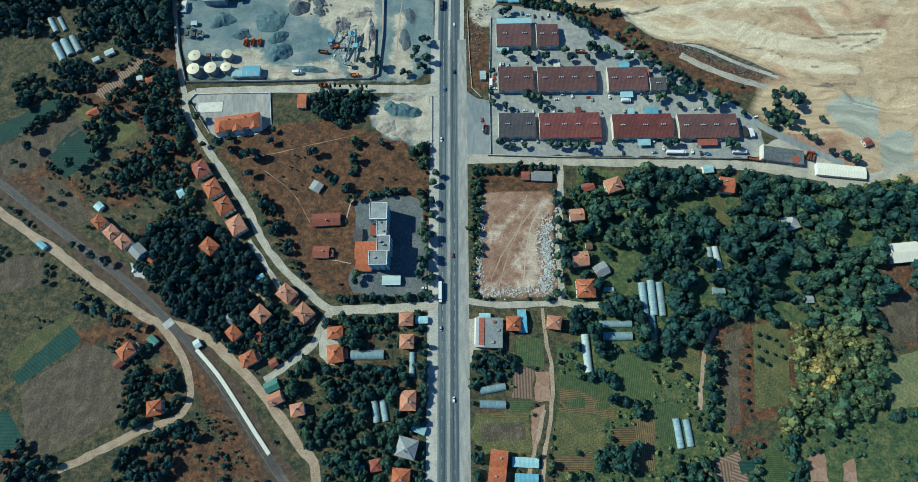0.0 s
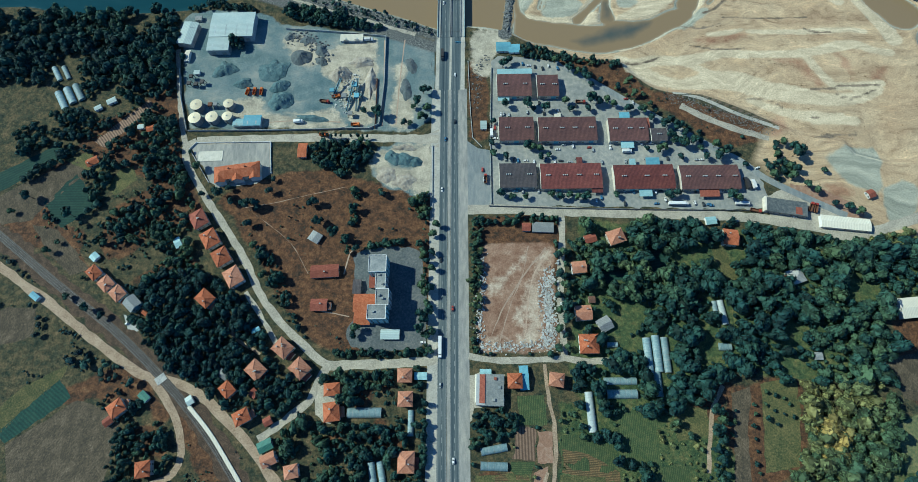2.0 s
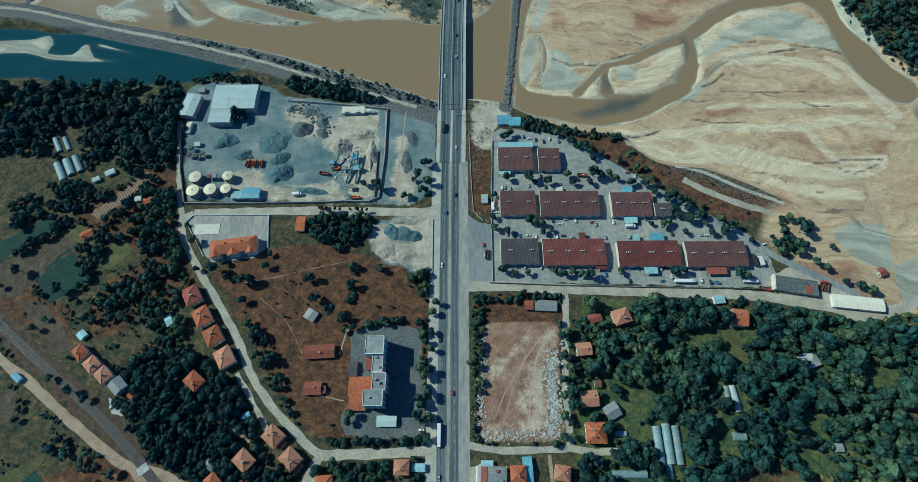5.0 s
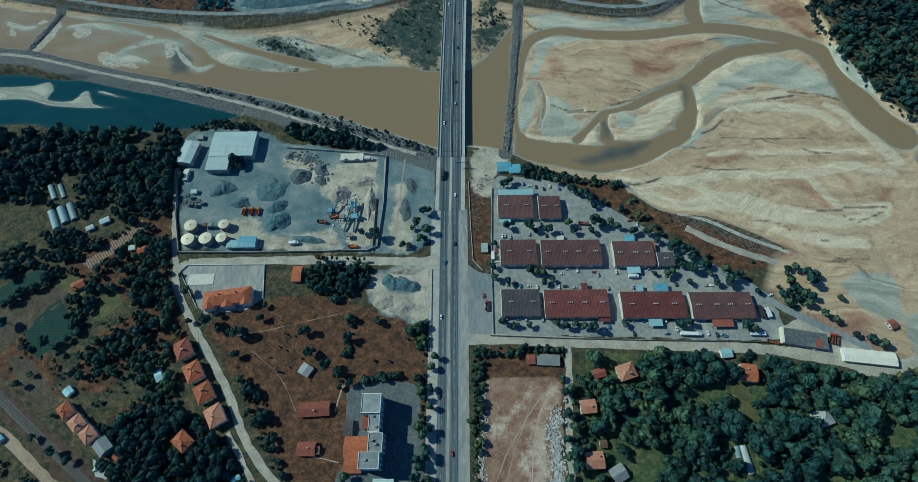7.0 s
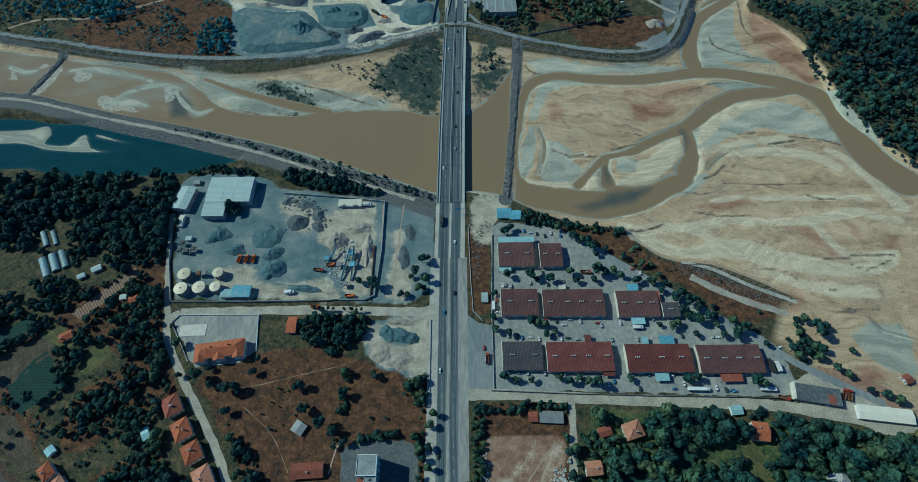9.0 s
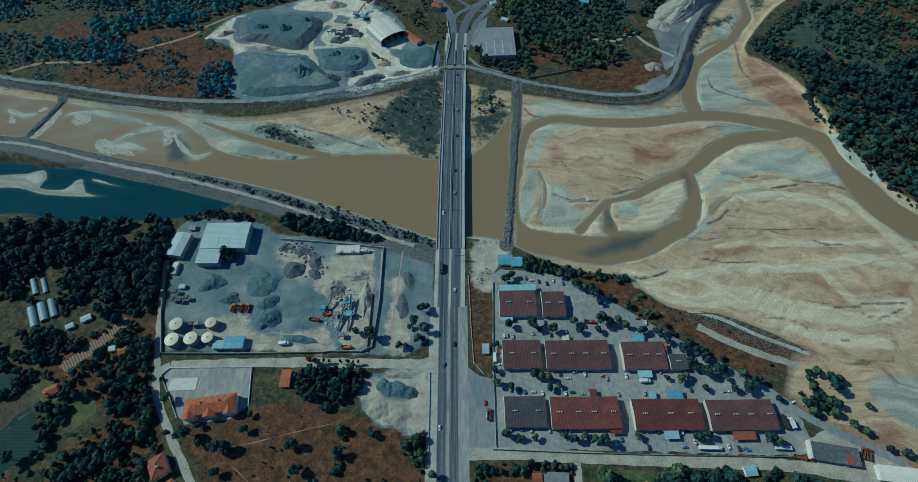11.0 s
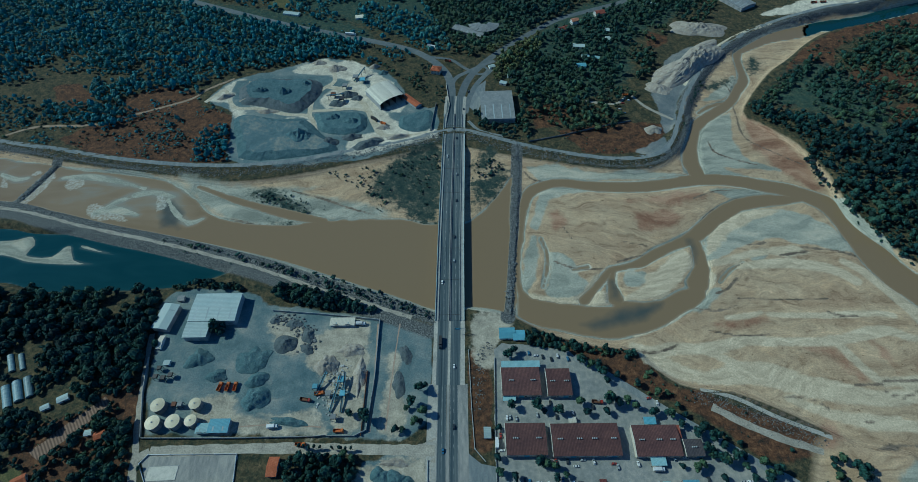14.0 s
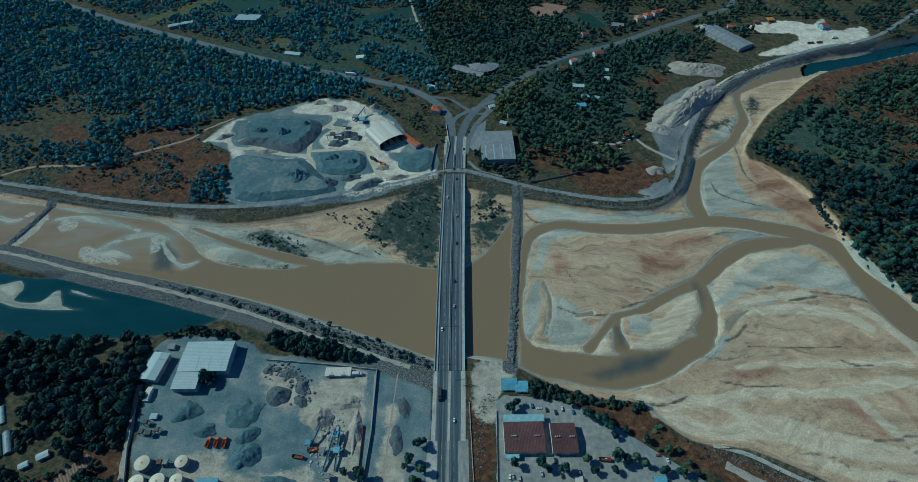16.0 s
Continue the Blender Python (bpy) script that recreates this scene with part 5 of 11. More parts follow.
for o in YARD_AREAS[:3] + BARE_LOT:
    block(o, 0.0)
for pts, wd in (([(61.6, 159.8), (48.9, 144.6), (36.3, 127.2), (24.0, 107.8), (15.7, 88.9)], 2.2), ([(65.3, 157.1), (52.0, 139.5), (45.3, 117.3), (42.0, 93.3), (38.2, 79.3)], 1.8), ([(47.2, 161.5), (41.4, 137.1), (31.1, 112.6), (21.0, 81.8)], 1.4)):
    ribbon("wheel_track", pts, wd * 0.5, PALE_SOIL, "pale tyre track over a bare lot", 0.05, "track", clear=None, ragged=0.8)
for pts, wd in (([(-190.9, 198.5), (-166.1, 202.5), (-141.4, 208.7), (-106.4, 216.5)], 1.0), ([(-196.5, 203.0), (-174.6, 187.3), (-147.7, 165.5), (-130.8, 139.5)], 0.9), ([(-101.9, 139.1), (-98.1, 156.9), (-92.4, 160.5)], 3.0), ([(-121.4, 109.5), (-107.0, 106.9), (-95.1, 104.4)], 2.0), ([(-79.8, 372.2), (-78.1, 327.3), (-77.7, 276.5)], 3.5), ([(-60.4, 371.9), (-63.3, 327.1), (-65.4, 278.0)], 3.0), ([(-181.4, 282.1), (-151.4, 284.0), (-115.7, 281.4)], 2.5)):
    ribbon("foot_track", pts, wd * 0.4, PALE_SOIL, "worn pale track over dry grass", 0.05, "track", clear=None, ragged=0.5)

# fields and garden plots
CROP = striped("green_crop", [(0.03, 0.055, 0.026), (0.065, 0.095, 0.038), (0.13, 0.135, 0.055)], 1.3, "X", amount=0.32, depth=0.3, blotch=4)
TEAL = striped("dense_crop", [(0.009, 0.036, 0.032), (0.018, 0.056, 0.043), (0.03, 0.07, 0.048)], 2.4, "Y", 0.9, 0.1, 9, 0.22)
MEADOW = material("pale_meadow", [(0.07, 0.1, 0.055), (0.14, 0.15, 0.07), (0.24, 0.21, 0.1)], 16, 0.95, 8, 0.2, dist=0.1, grain=0.25)
PASTURE = material("pasture", [(0.035, 0.052, 0.024), (0.09, 0.092, 0.038), (0.175, 0.145, 0.062)], 10, 0.95, 8, 0.4, dist=0.2, grain=0.35)
STUBBLE = material("stubble", [(0.035, 0.034, 0.026), (0.085, 0.068, 0.046), (0.17, 0.135, 0.092)], 7, 0.95, 7, 0.2, stretch=(1, 0.6, 1), dist=0.15, grain=0.35)
TILLED = striped("tilled_soil", [(0.16, 0.1, 0.07), (0.28, 0.19, 0.13)], 2.2, "X", amount=0.5, depth=0.15)
MAIZE = striped("dry_maize", [(0.05, 0.065, 0.03), (0.12, 0.085, 0.042), (0.22, 0.14, 0.06)], 1.5, "Y", amount=0.45, depth=0.3, blotch=5)
for nm, pts, mat, label, spin in (
    ("field", [(64.2, 7.2), (83.3, 3.8), (103.6, -7.7), (103.0, -15.0), (63.3, -7.5)], MAIZE, "strip of half-dry maize", 5),
    ("field", [(57.7, -38.4), (86.5, -36.2), (85.4, -49.3), (57.9, -50.0)], MAIZE, "strip of half-dry maize", 0),
    ("field", [(115.6, -15.0), (132.5, -13.9), (127.6, -49.0), (114.0, -50.1)], MAIZE, "strip of half-dry maize", 90),
    ("field", [(6.5, -16.2), (39.5, -16.3), (38.2, -28.2), (7.5, -29.3)], STUBBLE, "weedy red-brown plot", 0),
    ("field", [(22.9, -7.4), (42.1, -7.4), (39.7, -12.3), (2.2, -13.7)], MAIZE, "strip of half-dry maize", 0),
    ("field", [(-365.9, 205.9), (-343.2, 232.8), (-319.3, 199.6), (-345.0, 181.4)], TEAL, "dark green dense crop field", 0),
    ("field", [(-432.5, 222.4), (-414.6, 234.2), (-368.4, 263.4), (-362.4, 250.7), (-391.8, 227.4), (-427.1, 202.5)], TEAL, "dark green dense crop field", 30),
    ("field", [(-417.5, 205.1), (-390.8, 223.3), (-348.9, 246.9), (-332.2, 237.8), (-360.7, 205.8), (-372.3, 189.4), (-396.9, 185.4)], STUBBLE, "pale brown stubble field", 25),
    ("field", [(-371.3, 185.0), (-347.3, 180.3), (-312.5, 146.0), (-326.0, 139.5), (-350.5, 160.6)], STUBBLE, "pale brown stubble field", 25),
    ("field", [(-358.4, 247.1), (-340.0, 255.0), (-323.3, 237.7), (-330.0, 232.0)], PASTURE, "rough green pasture", 0),
    ("field", [(-307.5, 237.4), (-295.9, 240.0), (-289.6, 225.5), (-305.2, 211.6), (-314.3, 218.5)], PASTURE, "rough green pasture", 0),
    ("field", [(-336.6, 264.6), (-296.1, 308.2), (-288.3, 300.4), (-324.9, 259.5)], TILLED, "dry tilled garden strips", 40),
    ("field", [(-351.0, 19.0), (-313.3, 58.2), (-300.9, 43.7), (-341.7, 12.5)], TEAL, "dark green dense crop field", -35),
    ("field", [(-358.2, 33.0), (-335.9, 55.2), (-308.5, 68.8), (-311.2, 59.6), (-348.0, 19.9)], PASTURE, "rough yellow-green pasture", 0),
    ("field", [(-341.4, 11.2), (-296.0, 42.3), (-259.9, 32.3), (-260.4, 10.8), (-262.4, -14.2), (-317.4, -42.1), (-331.0, -22.1)], STUBBLE, "fallow brown field with dry weeds", -30),
    ("field", [(-403.8, 81.4), (-382.0, 107.7), (-369.0, 113.9), (-347.0, 113.2), (-343.1, 90.3), (-366.2, 83.4)], STUBBLE, "brown fallow field", -20),
    ("field", [(-380.8, -1.2), (-345.6, -7.7), (-333.2, -22.1), (-336.8, -34.1), (-370.6, -38.0)], TEAL, "dark green dense crop field", 0),
    ("field", [(139.5, 163.3), (155.9, 156.8), (157.6, 139.6), (140.5, 137.8)], TEAL, "dark green fenced grass plot", 10),
    ("field", [(105.5, 140.3), (127.2, 146.0), (125.1, 133.5), (103.0, 127.3)], TEAL, "dark green vegetable plot", 10),
    ("field", [(107.4, 33.2), (133.6, 33.9), (131.6, -3.0), (103.2, -2.9)], CROP, "green crop field in rows", 0),
    ("field", [(62.7, 17.3), (103.4, 12.8), (99.4, -7.7), (63.5, -5.5)], CROP, "green crop field in rows", 0),
    ("field", [(61.1, -9.6), (95.0, -9.7), (94.9, -35.5), (57.4, -37.3)], PASTURE, "rough green plot", 0),
    ("field", [(1.4, -9.3), (42.1, -7.4), (42.1, -35.3), (9.3, -42.9), (-0.9, -25.3)], PASTURE, "weedy green plot", 0),
    ("field", [(32.5, 22.6), (46.4, 20.8), (44.5, -0.1), (28.3, 0.8)], TILLED, "tilled brown soil beds", 0),
    ("field", [(47.7, 20.8), (58.5, 19.0), (57.3, -1.0), (46.2, -0.9)], BARE, "bare pinkish soil plot", 0),
    ("field", [(27.3, -0.8), (44.5, -0.9), (42.0, -9.5), (27.1, -9.4)], CROP, "green garden rows", 90),
    ("field", [(33.3, 43.3), (53.3, 45.4), (54.4, 23.7), (34.7, 23.8)], CROP, "green garden rows", 0),
    ("field", [(44.2, -7.5), (52.9, -3.4), (49.8, -23.5), (41.9, -39.2)], BARE, "bare pinkish soil plot", 0),
    ("field", [(191.0, 45.6), (204.9, 50.7), (196.8, 16.4), (193.2, -16.2), (181.3, -23.2)], STUBBLE, "dry orange-brown strip field", 0),
    ("field", [(212.6, 52.4), (238.4, 57.1), (237.4, 33.1), (228.2, -4.3), (204.5, -8.2)], PASTURE, "dry olive field with young fruit trees", 0),
    ("field", [(171.1, -41.5), (188.4, -35.7), (192.4, -55.9), (169.8, -58.4)], TILLED, "tilled garden beds", 70),
    ("field", [(204.3, -33.9), (216.6, -33.9), (216.1, -58.5), (200.0, -58.5)], CROP, "green garden beds", 0),
    ("field", [(303.8, 24.1), (330.5, 32.4), (339.6, 15.5), (334.1, -4.8), (300.1, -8.7)], MEADOW, "pale green meadow", 0),
    ("field", [(192.9, 160.4), (204.7, 160.2), (211.7, 129.9), (202.1, 127.5)], PASTURE, "grassy clearing", 0),
    ("field", [(172, -45), (183, -41), (185, -55), (174, -56)], TILLED, "dry bean rows in a garden", 0),
    ("field", [(187, -43), (198, -42), (198, -49), (188, -51)], TEAL, "dark green netted bed", 0),
    ("field", [(203, -36), (219, -34), (217, -56), (202, -56)], CROP, "green garden beds", 90),
    ("field", [(100, -20), (117, -18), (118, -32), (101, -35)], MAIZE, "strip of half-dry maize", 0),
    ("field", [(147, 34), (171, 36), (170, 17), (146, 13)], PASTURE, "weedy green plot", 0),
    ("field", [(236, -38), (248, -38), (247, -56), (235, -56)], BARE, "bare pinkish soil plot", 0),
    ("field", [(259, -44), (268, -42), (267, -56), (257, -56)], BARE, "bare pinkish soil plot", 0),
    ("field", [(304, 70), (341, 76), (331, 37), (314, 41)], STUBBLE, "dry brown slope with weeds", 0),
    ("field", [(133.6, -3.8), (152.8, -3.1), (149.1, -31.7), (132.5, -31.7)], CROP, "green crop rows", 0),
    ("field", [(-569.0, 1050.7), (-486.6, 1141.9), (-442.1, 1139.5), (-510.5, 1059.0), (-553.0, 1036.6)], PASTURE, "far green field", 0),
    ("field", [(-453.2, 1140.1), (-331.7, 1133.4), (-332.3, 1089.2), (-404.2, 1083.5)], TEAL, "far dark green field", 0),
    ("field", [(-199.9, 1043.1), (-92.0, 1100.4), (-84.6, 1059.8), (-186.8, 1020.5)], TEAL, "far dark green field", 0),
    ("field", [(115.4, 1072.5), (148.8, 1094.6), (188.4, 1080.4), (168.4, 1046.6), (132.6, 1041.7)], BARE, "far tilled red field", 0),
    ("field", [(200.1, 1056.4), (223.1, 1043.8), (239.4, 999.3), (208.1, 986.2)], TEAL, "far dark green field", 0),
    ("field", [(-310.5, 954.9), (-309.3, 990.8), (-277.2, 977.0), (-277.7, 943.8)], PASTURE, "far green clearing", 0),
):
    patch(nm, pts, mat, label, 0.045, "field", None, spin=spin, ragged=1.6)


# ---------------------------------------------------------------- solid building
class Solid:
    """Collects boxes, prisms and tubes into one mesh."""

    def __init__(self):
        self.v, self.f = [], []

    def add(self, verts, faces):
        k = len(self.v)
        self.v += [tuple(p) for p in verts]
        self.f += [tuple(i + k for i in f) for f in faces]
        return self

    def box(self, x0, x1, y0, y1, z0, z1):
        return self.add([(x, y, z) for z in (z0, z1) for y in (y0, y1) for x in (x0, x1)], [(0, 2, 3, 1), (4, 5, 7, 6), (0, 1, 5, 4), (2, 6, 7, 3), (0, 4, 6, 2), (1, 3, 7, 5)])

    def prism(self, poly, z0, z1):
        n = len(poly)
        return self.add([(x, y, z0) for x, y in poly] + [(x, y, z1) for x, y in poly], [tuple(range(n))[::-1], tuple(range(n, 2 * n))] + [(i, (i + 1) % n, n + (i + 1) % n, n + i) for i in range(n)])

    def tube(self, x, y, z0, z1, r0, r1=None, n=12):
        r1 = r0 if r1 is None else r1
        ring = [(math.cos(2 * math.pi * i / n), math.sin(2 * math.pi * i / n)) for i in range(n)]
        return self.add([(x + r0 * c, y + r0 * s, z0) for c, s in ring] + [(x + r1 * c, y + r1 * s, z1) for c, s in ring], [tuple(range(n))[::-1], tuple(range(n, 2 * n))] + [(i, (i + 1) % n, n + (i + 1) % n, n + i) for i in range(n)])

    def beam(self, a, b, w, h=None):
        """A square bar from a to b."""
        a, b = Vector(a), Vector(b)
        d = (b - a).normalized()
        s = d.cross(Vector((0, 0, 1)))
        s = (s.normalized() if s.length > 1e-3 else Vector((1, 0, 0))) * w / 2
        u = s.cross(d).normalized() * (h or w) / 2
        return self.add([p + i * s + j * u for p in (a, b) for i, j in ((-1, -1), (1, -1), (1, 1), (-1, 1))], [(0, 1, 2, 3), (7, 6, 5, 4), (0, 4, 5, 1), (1, 5, 6, 2), (2, 6, 7, 3), (3, 7, 4, 0)])

    def slab(self, quad, thick):
        """A sloping slab under a quad of corners."""
        q = [Vector(p) for p in quad]
        n = len(q)
        low = [p - Vector((0, 0, thick)) for p in q]
        return self.add(q + low, [tuple(range(n)), tuple(range(2 * n - 1, n - 1, -1))] + [(i, n + i, n + (i + 1) % n, (i + 1) % n) for i in range(n)])


def part(name, solid, mat, parent, label="", smooth=False):
    me = bpy.data.meshes.new(name)
    me.from_pydata([tuple(p) for p in solid.v], [], solid.f)
    me.update()
    if smooth:
        me.polygons.foreach_set("use_smooth", np.full(len(me.polygons), True))
    me.materials.append(mat)
    ob = new(name, me)
    ob.parent = parent
    return tagged(ob, label)


def thing(name, label, category, x, y, z=None, rz=0.0, group=""):
    ob = new(name)
    ob.empty_display_size = 0.5
    ob.matrix_world = pose(x, y, hat(x, y) if z is None else z, 0, 0, rz)
    return tagged(ob, label, category, group)


BUILT = []  # what stands where, so that no tree grows through a roof


def foot(x, y, lx, ly, rz, margin=1.5):
    BUILT.append((x, y, lx, ly, radians(rz)))
    c, s = math.cos(radians(rz)), math.sin(radians(rz))
    block([(x + c * a * lx / 2 - s * b * ly / 2, y + s * a * lx / 2 + c * b * ly / 2) for a, b in ((-1, -1), (1, -1), (1, 1), (-1, 1))], margin)


def closed(top, faces, thick):
    """A roof skin of the given thickness as one closed solid."""
    n = len(top)
    s = Solid()
    edges = {}
    for f in faces:
        for a, b in zip(f, f[1:] + f[:1]):
            edges[(a, b)] = edges.get((a, b), 0) + 1
    rim = [(a, b) for a, b in edges if (b, a) not in edges]
    s.add(list(top) + [(x, y, z - thick) for x, y, z in top], list(faces) + [tuple(i + n for i in f[::-1]) for f in faces] + [(a, a + n, b + n, b) for a, b in rim])
    return s


def gable(lx, ly, eave, ridge, over=0.5, thick=0.25):
    """Two roof slopes with the ridge along x."""
    x, y = lx / 2 + over, ly / 2 + over
    drop = eave - (ridge - eave) * over / (ly / 2)
    return closed([(-x, -y, drop), (x, -y, drop), (x, 0, ridge), (-x, 0, ridge), (x, y, drop), (-x, y, drop)], [(0, 1, 2, 3), (3, 2, 4, 5)], thick)


def hip(lx, ly, eave, ridge, over=0.7, thick=0.25):
    """Four roof slopes; the ridge runs along the longer side."""
    x, y = lx / 2 + over, ly / 2 + over
    if x >= y:
        r = max(x - y, 0.3)
        ends = [(-r, 0, ridge), (r, 0, ridge)]
        faces = [(0, 1, 5, 4), (1, 2, 5), (2, 3, 4, 5), (3, 0, 4)]
    else:
        r = max(y - x, 0.3)
        ends = [(0, -r, ridge), (0, r, ridge)]
        faces = [(0, 1, 4), (1, 2, 5, 4), (2, 3, 5), (3, 0, 4, 5)]
    return closed([(-x, -y, eave), (x, -y, eave), (x, y, eave), (-x, y, eave)] + ends, faces, thick)


def ridges(parent, lx, ly, eave, ridge, mat, over=0.7):
    """Ridge tiles along a hip roof, each run a part of the roof."""
    x, y = lx / 2 + over, ly / 2 + over
    r = max(abs(x - y), 0.3)
    ends = [(-r, 0), (r, 0)] if x >= y else [(0, -r), (0, r)]
    part("ridge_tiles", Solid().beam((*ends[0], ridge + 0.05), (*ends[1], ridge + 0.05), 0.45, 0.25), mat, parent)
    for a, b in ((-x, -y), (x, -y), (x, y), (-x, y)):
        e = min(ends, key=lambda p: math.hypot(p[0] - a, p[1] - b))
        part("ridge_tiles", Solid().beam((a, b, eave + 0.05), (*e, ridge + 0.05), 0.4, 0.2), mat, parent)


def gable_walls(lx, ly, eave, ridge):
    s = Solid()
    x, y = lx / 2, ly / 2
    s.add([(-x, -y, -0.3), (x, -y, -0.3), (x, y, -0.3), (-x, y, -0.3), (-x, -y, eave), (x, -y, eave), (x, y, eave), (-x, y, eave), (-x, 0, ridge - 0.2), (x, 0, ridge - 0.2)],
          [(0, 3, 2, 1), (0, 1, 5, 4), (2, 3, 7, 6), (1, 2, 6, 9, 5), (3, 0, 4, 8, 7), (4, 5, 9, 8), (6, 7, 8, 9)])
    return s


# building materials
def roof_tiles(name, a, b, c):
    return striped(name, [a, b, c], 0.45, "DIAGONAL", 0.85, 0.05, 2.5, 0.25)


TILE = [roof_tiles("roof_tiles_orange", (0.24, 0.066, 0.028), (0.38, 0.115, 0.05), (0.48, 0.19, 0.095)),
        roof_tiles("roof_tiles_pale", (0.32, 0.13, 0.075), (0.46, 0.21, 0.125), (0.55, 0.3, 0.2)),
        roof_tiles("roof_tiles_red", (0.17, 0.05, 0.035), (0.27, 0.085, 0.055), (0.34, 0.13, 0.085)),
        roof_tiles("roof_tiles_brown", (0.12, 0.07, 0.055), (0.2, 0.11, 0.08), (0.28, 0.17, 0.12))]
TIN_GREY = striped("grey_tin", [(0.2, 0.21, 0.21), (0.32, 0.33, 0.32)], 0.8, "X", 0.6, 0.05, 4, 0.25)
TIN_BROWN = striped("brown_tin", [(0.075, 0.042, 0.041), (0.11, 0.057, 0.052), (0.16, 0.082, 0.068)], 1.1, "X", 0.55, 0.06, 9, 0.3)
TIN_RED = striped("red_tin", [(0.095, 0.036, 0.032), (0.14, 0.046, 0.04), (0.2, 0.072, 0.056)], 1.1, "X", 0.55, 0.06, 9, 0.3)
TIN_DARK = striped("dark_tin", [(0.055, 0.05, 0.056), (0.08, 0.072, 0.076), (0.12, 0.1, 0.098)], 1.1, "X", 0.55, 0.06, 9, 0.3)
TIN_BLUE = striped("blue_tin", [(0.13, 0.32, 0.42), (0.22, 0.45, 0.52)], 0.9, "X", 0.5, 0.05, 3, 0.25)
TIN_AQUA = striped("aqua_tin", [(0.25, 0.42, 0.45), (0.38, 0.55, 0.55)], 0.9, "X", 0.5, 0.05, 4, 0.2)
TIN_WHITE = striped("pale_tin", [(0.36, 0.45, 0.44), (0.47, 0.54, 0.51)], 1.4, "Y", 0.5, 0.05, 9, 0.15)
TIN_CREAM = striped("cream_tin", [(0.62, 0.58, 0.46), (0.75, 0.71, 0.58)], 1.2, "X", 0.55, 0.05, 5, 0.12)
TIN_GREEN = striped("green_tin", [(0.05, 0.15, 0.12), (0.09, 0.22, 0.17)], 0.9, "X", 0.6, 0.05, 3, 0.25)
WALL = [material("cream_plaster", [(0.5, 0.46, 0.37), (0.66, 0.62, 0.52)], 3, 0.9), material("white_plaster", [(0.58, 0.58, 0.55), (0.75, 0.75, 0.72)], 3, 0.9),
        material("grey_plaster", [(0.3, 0.31, 0.31), (0.43, 0.43, 0.42)], 3, 0.9), material("teal_plaster", [(0.2, 0.33, 0.36), (0.3, 0.44, 0.46)], 3, 0.9), material("brick_wall", [(0.2, 0.09, 0.06), (0.33, 0.17, 0.11)], 2, 0.9)]
FLAT_ROOF = material("felt_roof", [(0.17, 0.19, 0.195), (0.25, 0.265, 0.26), (0.35, 0.355, 0.335)], 6, 0.9, 7, 0.15)
GLASS = material("window_glass", [(0.03, 0.045, 0.05), (0.05, 0.07, 0.075)], 2, 0.08, spec=0.6)
FILM = material("greenhouse_film", [(0.12, 0.2, 0.23), (0.2, 0.29, 0.31), (0.34, 0.41, 0.41)], 3, 0.5, 5, 0.1, spec=0.3, stretch=(2, 0.5, 1))
FILM_WHITE = material("white_film", [(0.28, 0.34, 0.35), (0.42, 0.47, 0.46)], 5, 0.5, 5, 0.1, spec=0.3)
IRON = material("dark_iron", [(0.04, 0.04, 0.042), (0.075, 0.07, 0.068)], 1, 0.6, metal=0.3)
RUST = material("rusty_iron", [(0.1, 0.05, 0.03), (0.2, 0.09, 0.05)], 1, 0.8)
DOOR = material("painted_door", [(0.12, 0.13, 0.14), (0.2, 0.2, 0.2)], 1, 0.6)


def openings(parent, lx, ly, floors, per_side, storey=2.9, base=0.9, door=True, sides="ns", size=(1.3, 1.4)):
    """Windows, each with a frame and pane, and one door, set 3 cm proud of the walls."""
    for side in sides:
        run, deep = (lx, ly) if side in "ns" else (ly, lx)
        sign = -1 if side in "sw" else 1
        for fl in range(floors):
            for k in range(per_side):
                u = (k + 0.5) / per_side * run - run / 2
                z = base + fl * storey
                is_door = door and fl == 0 and k == per_side // 2 and side == sides[0]
                w, h, z = (0.5, 2.05, 0.0) if is_door else (size[0] / 2, size[1], z)
                d0, d1 = sorted((sign * (deep / 2 - 0.05), sign * (deep / 2 + 0.04)))
                s = Solid()
                if side in "ns":
                    s.box(u - w, u + w, d0, d1, z, z + h)
                else:
                    s.box(d0, d1, u - w, u + w, z, z + h)
                part("door" if is_door else "window", s, DOOR if is_door else GLASS, parent)


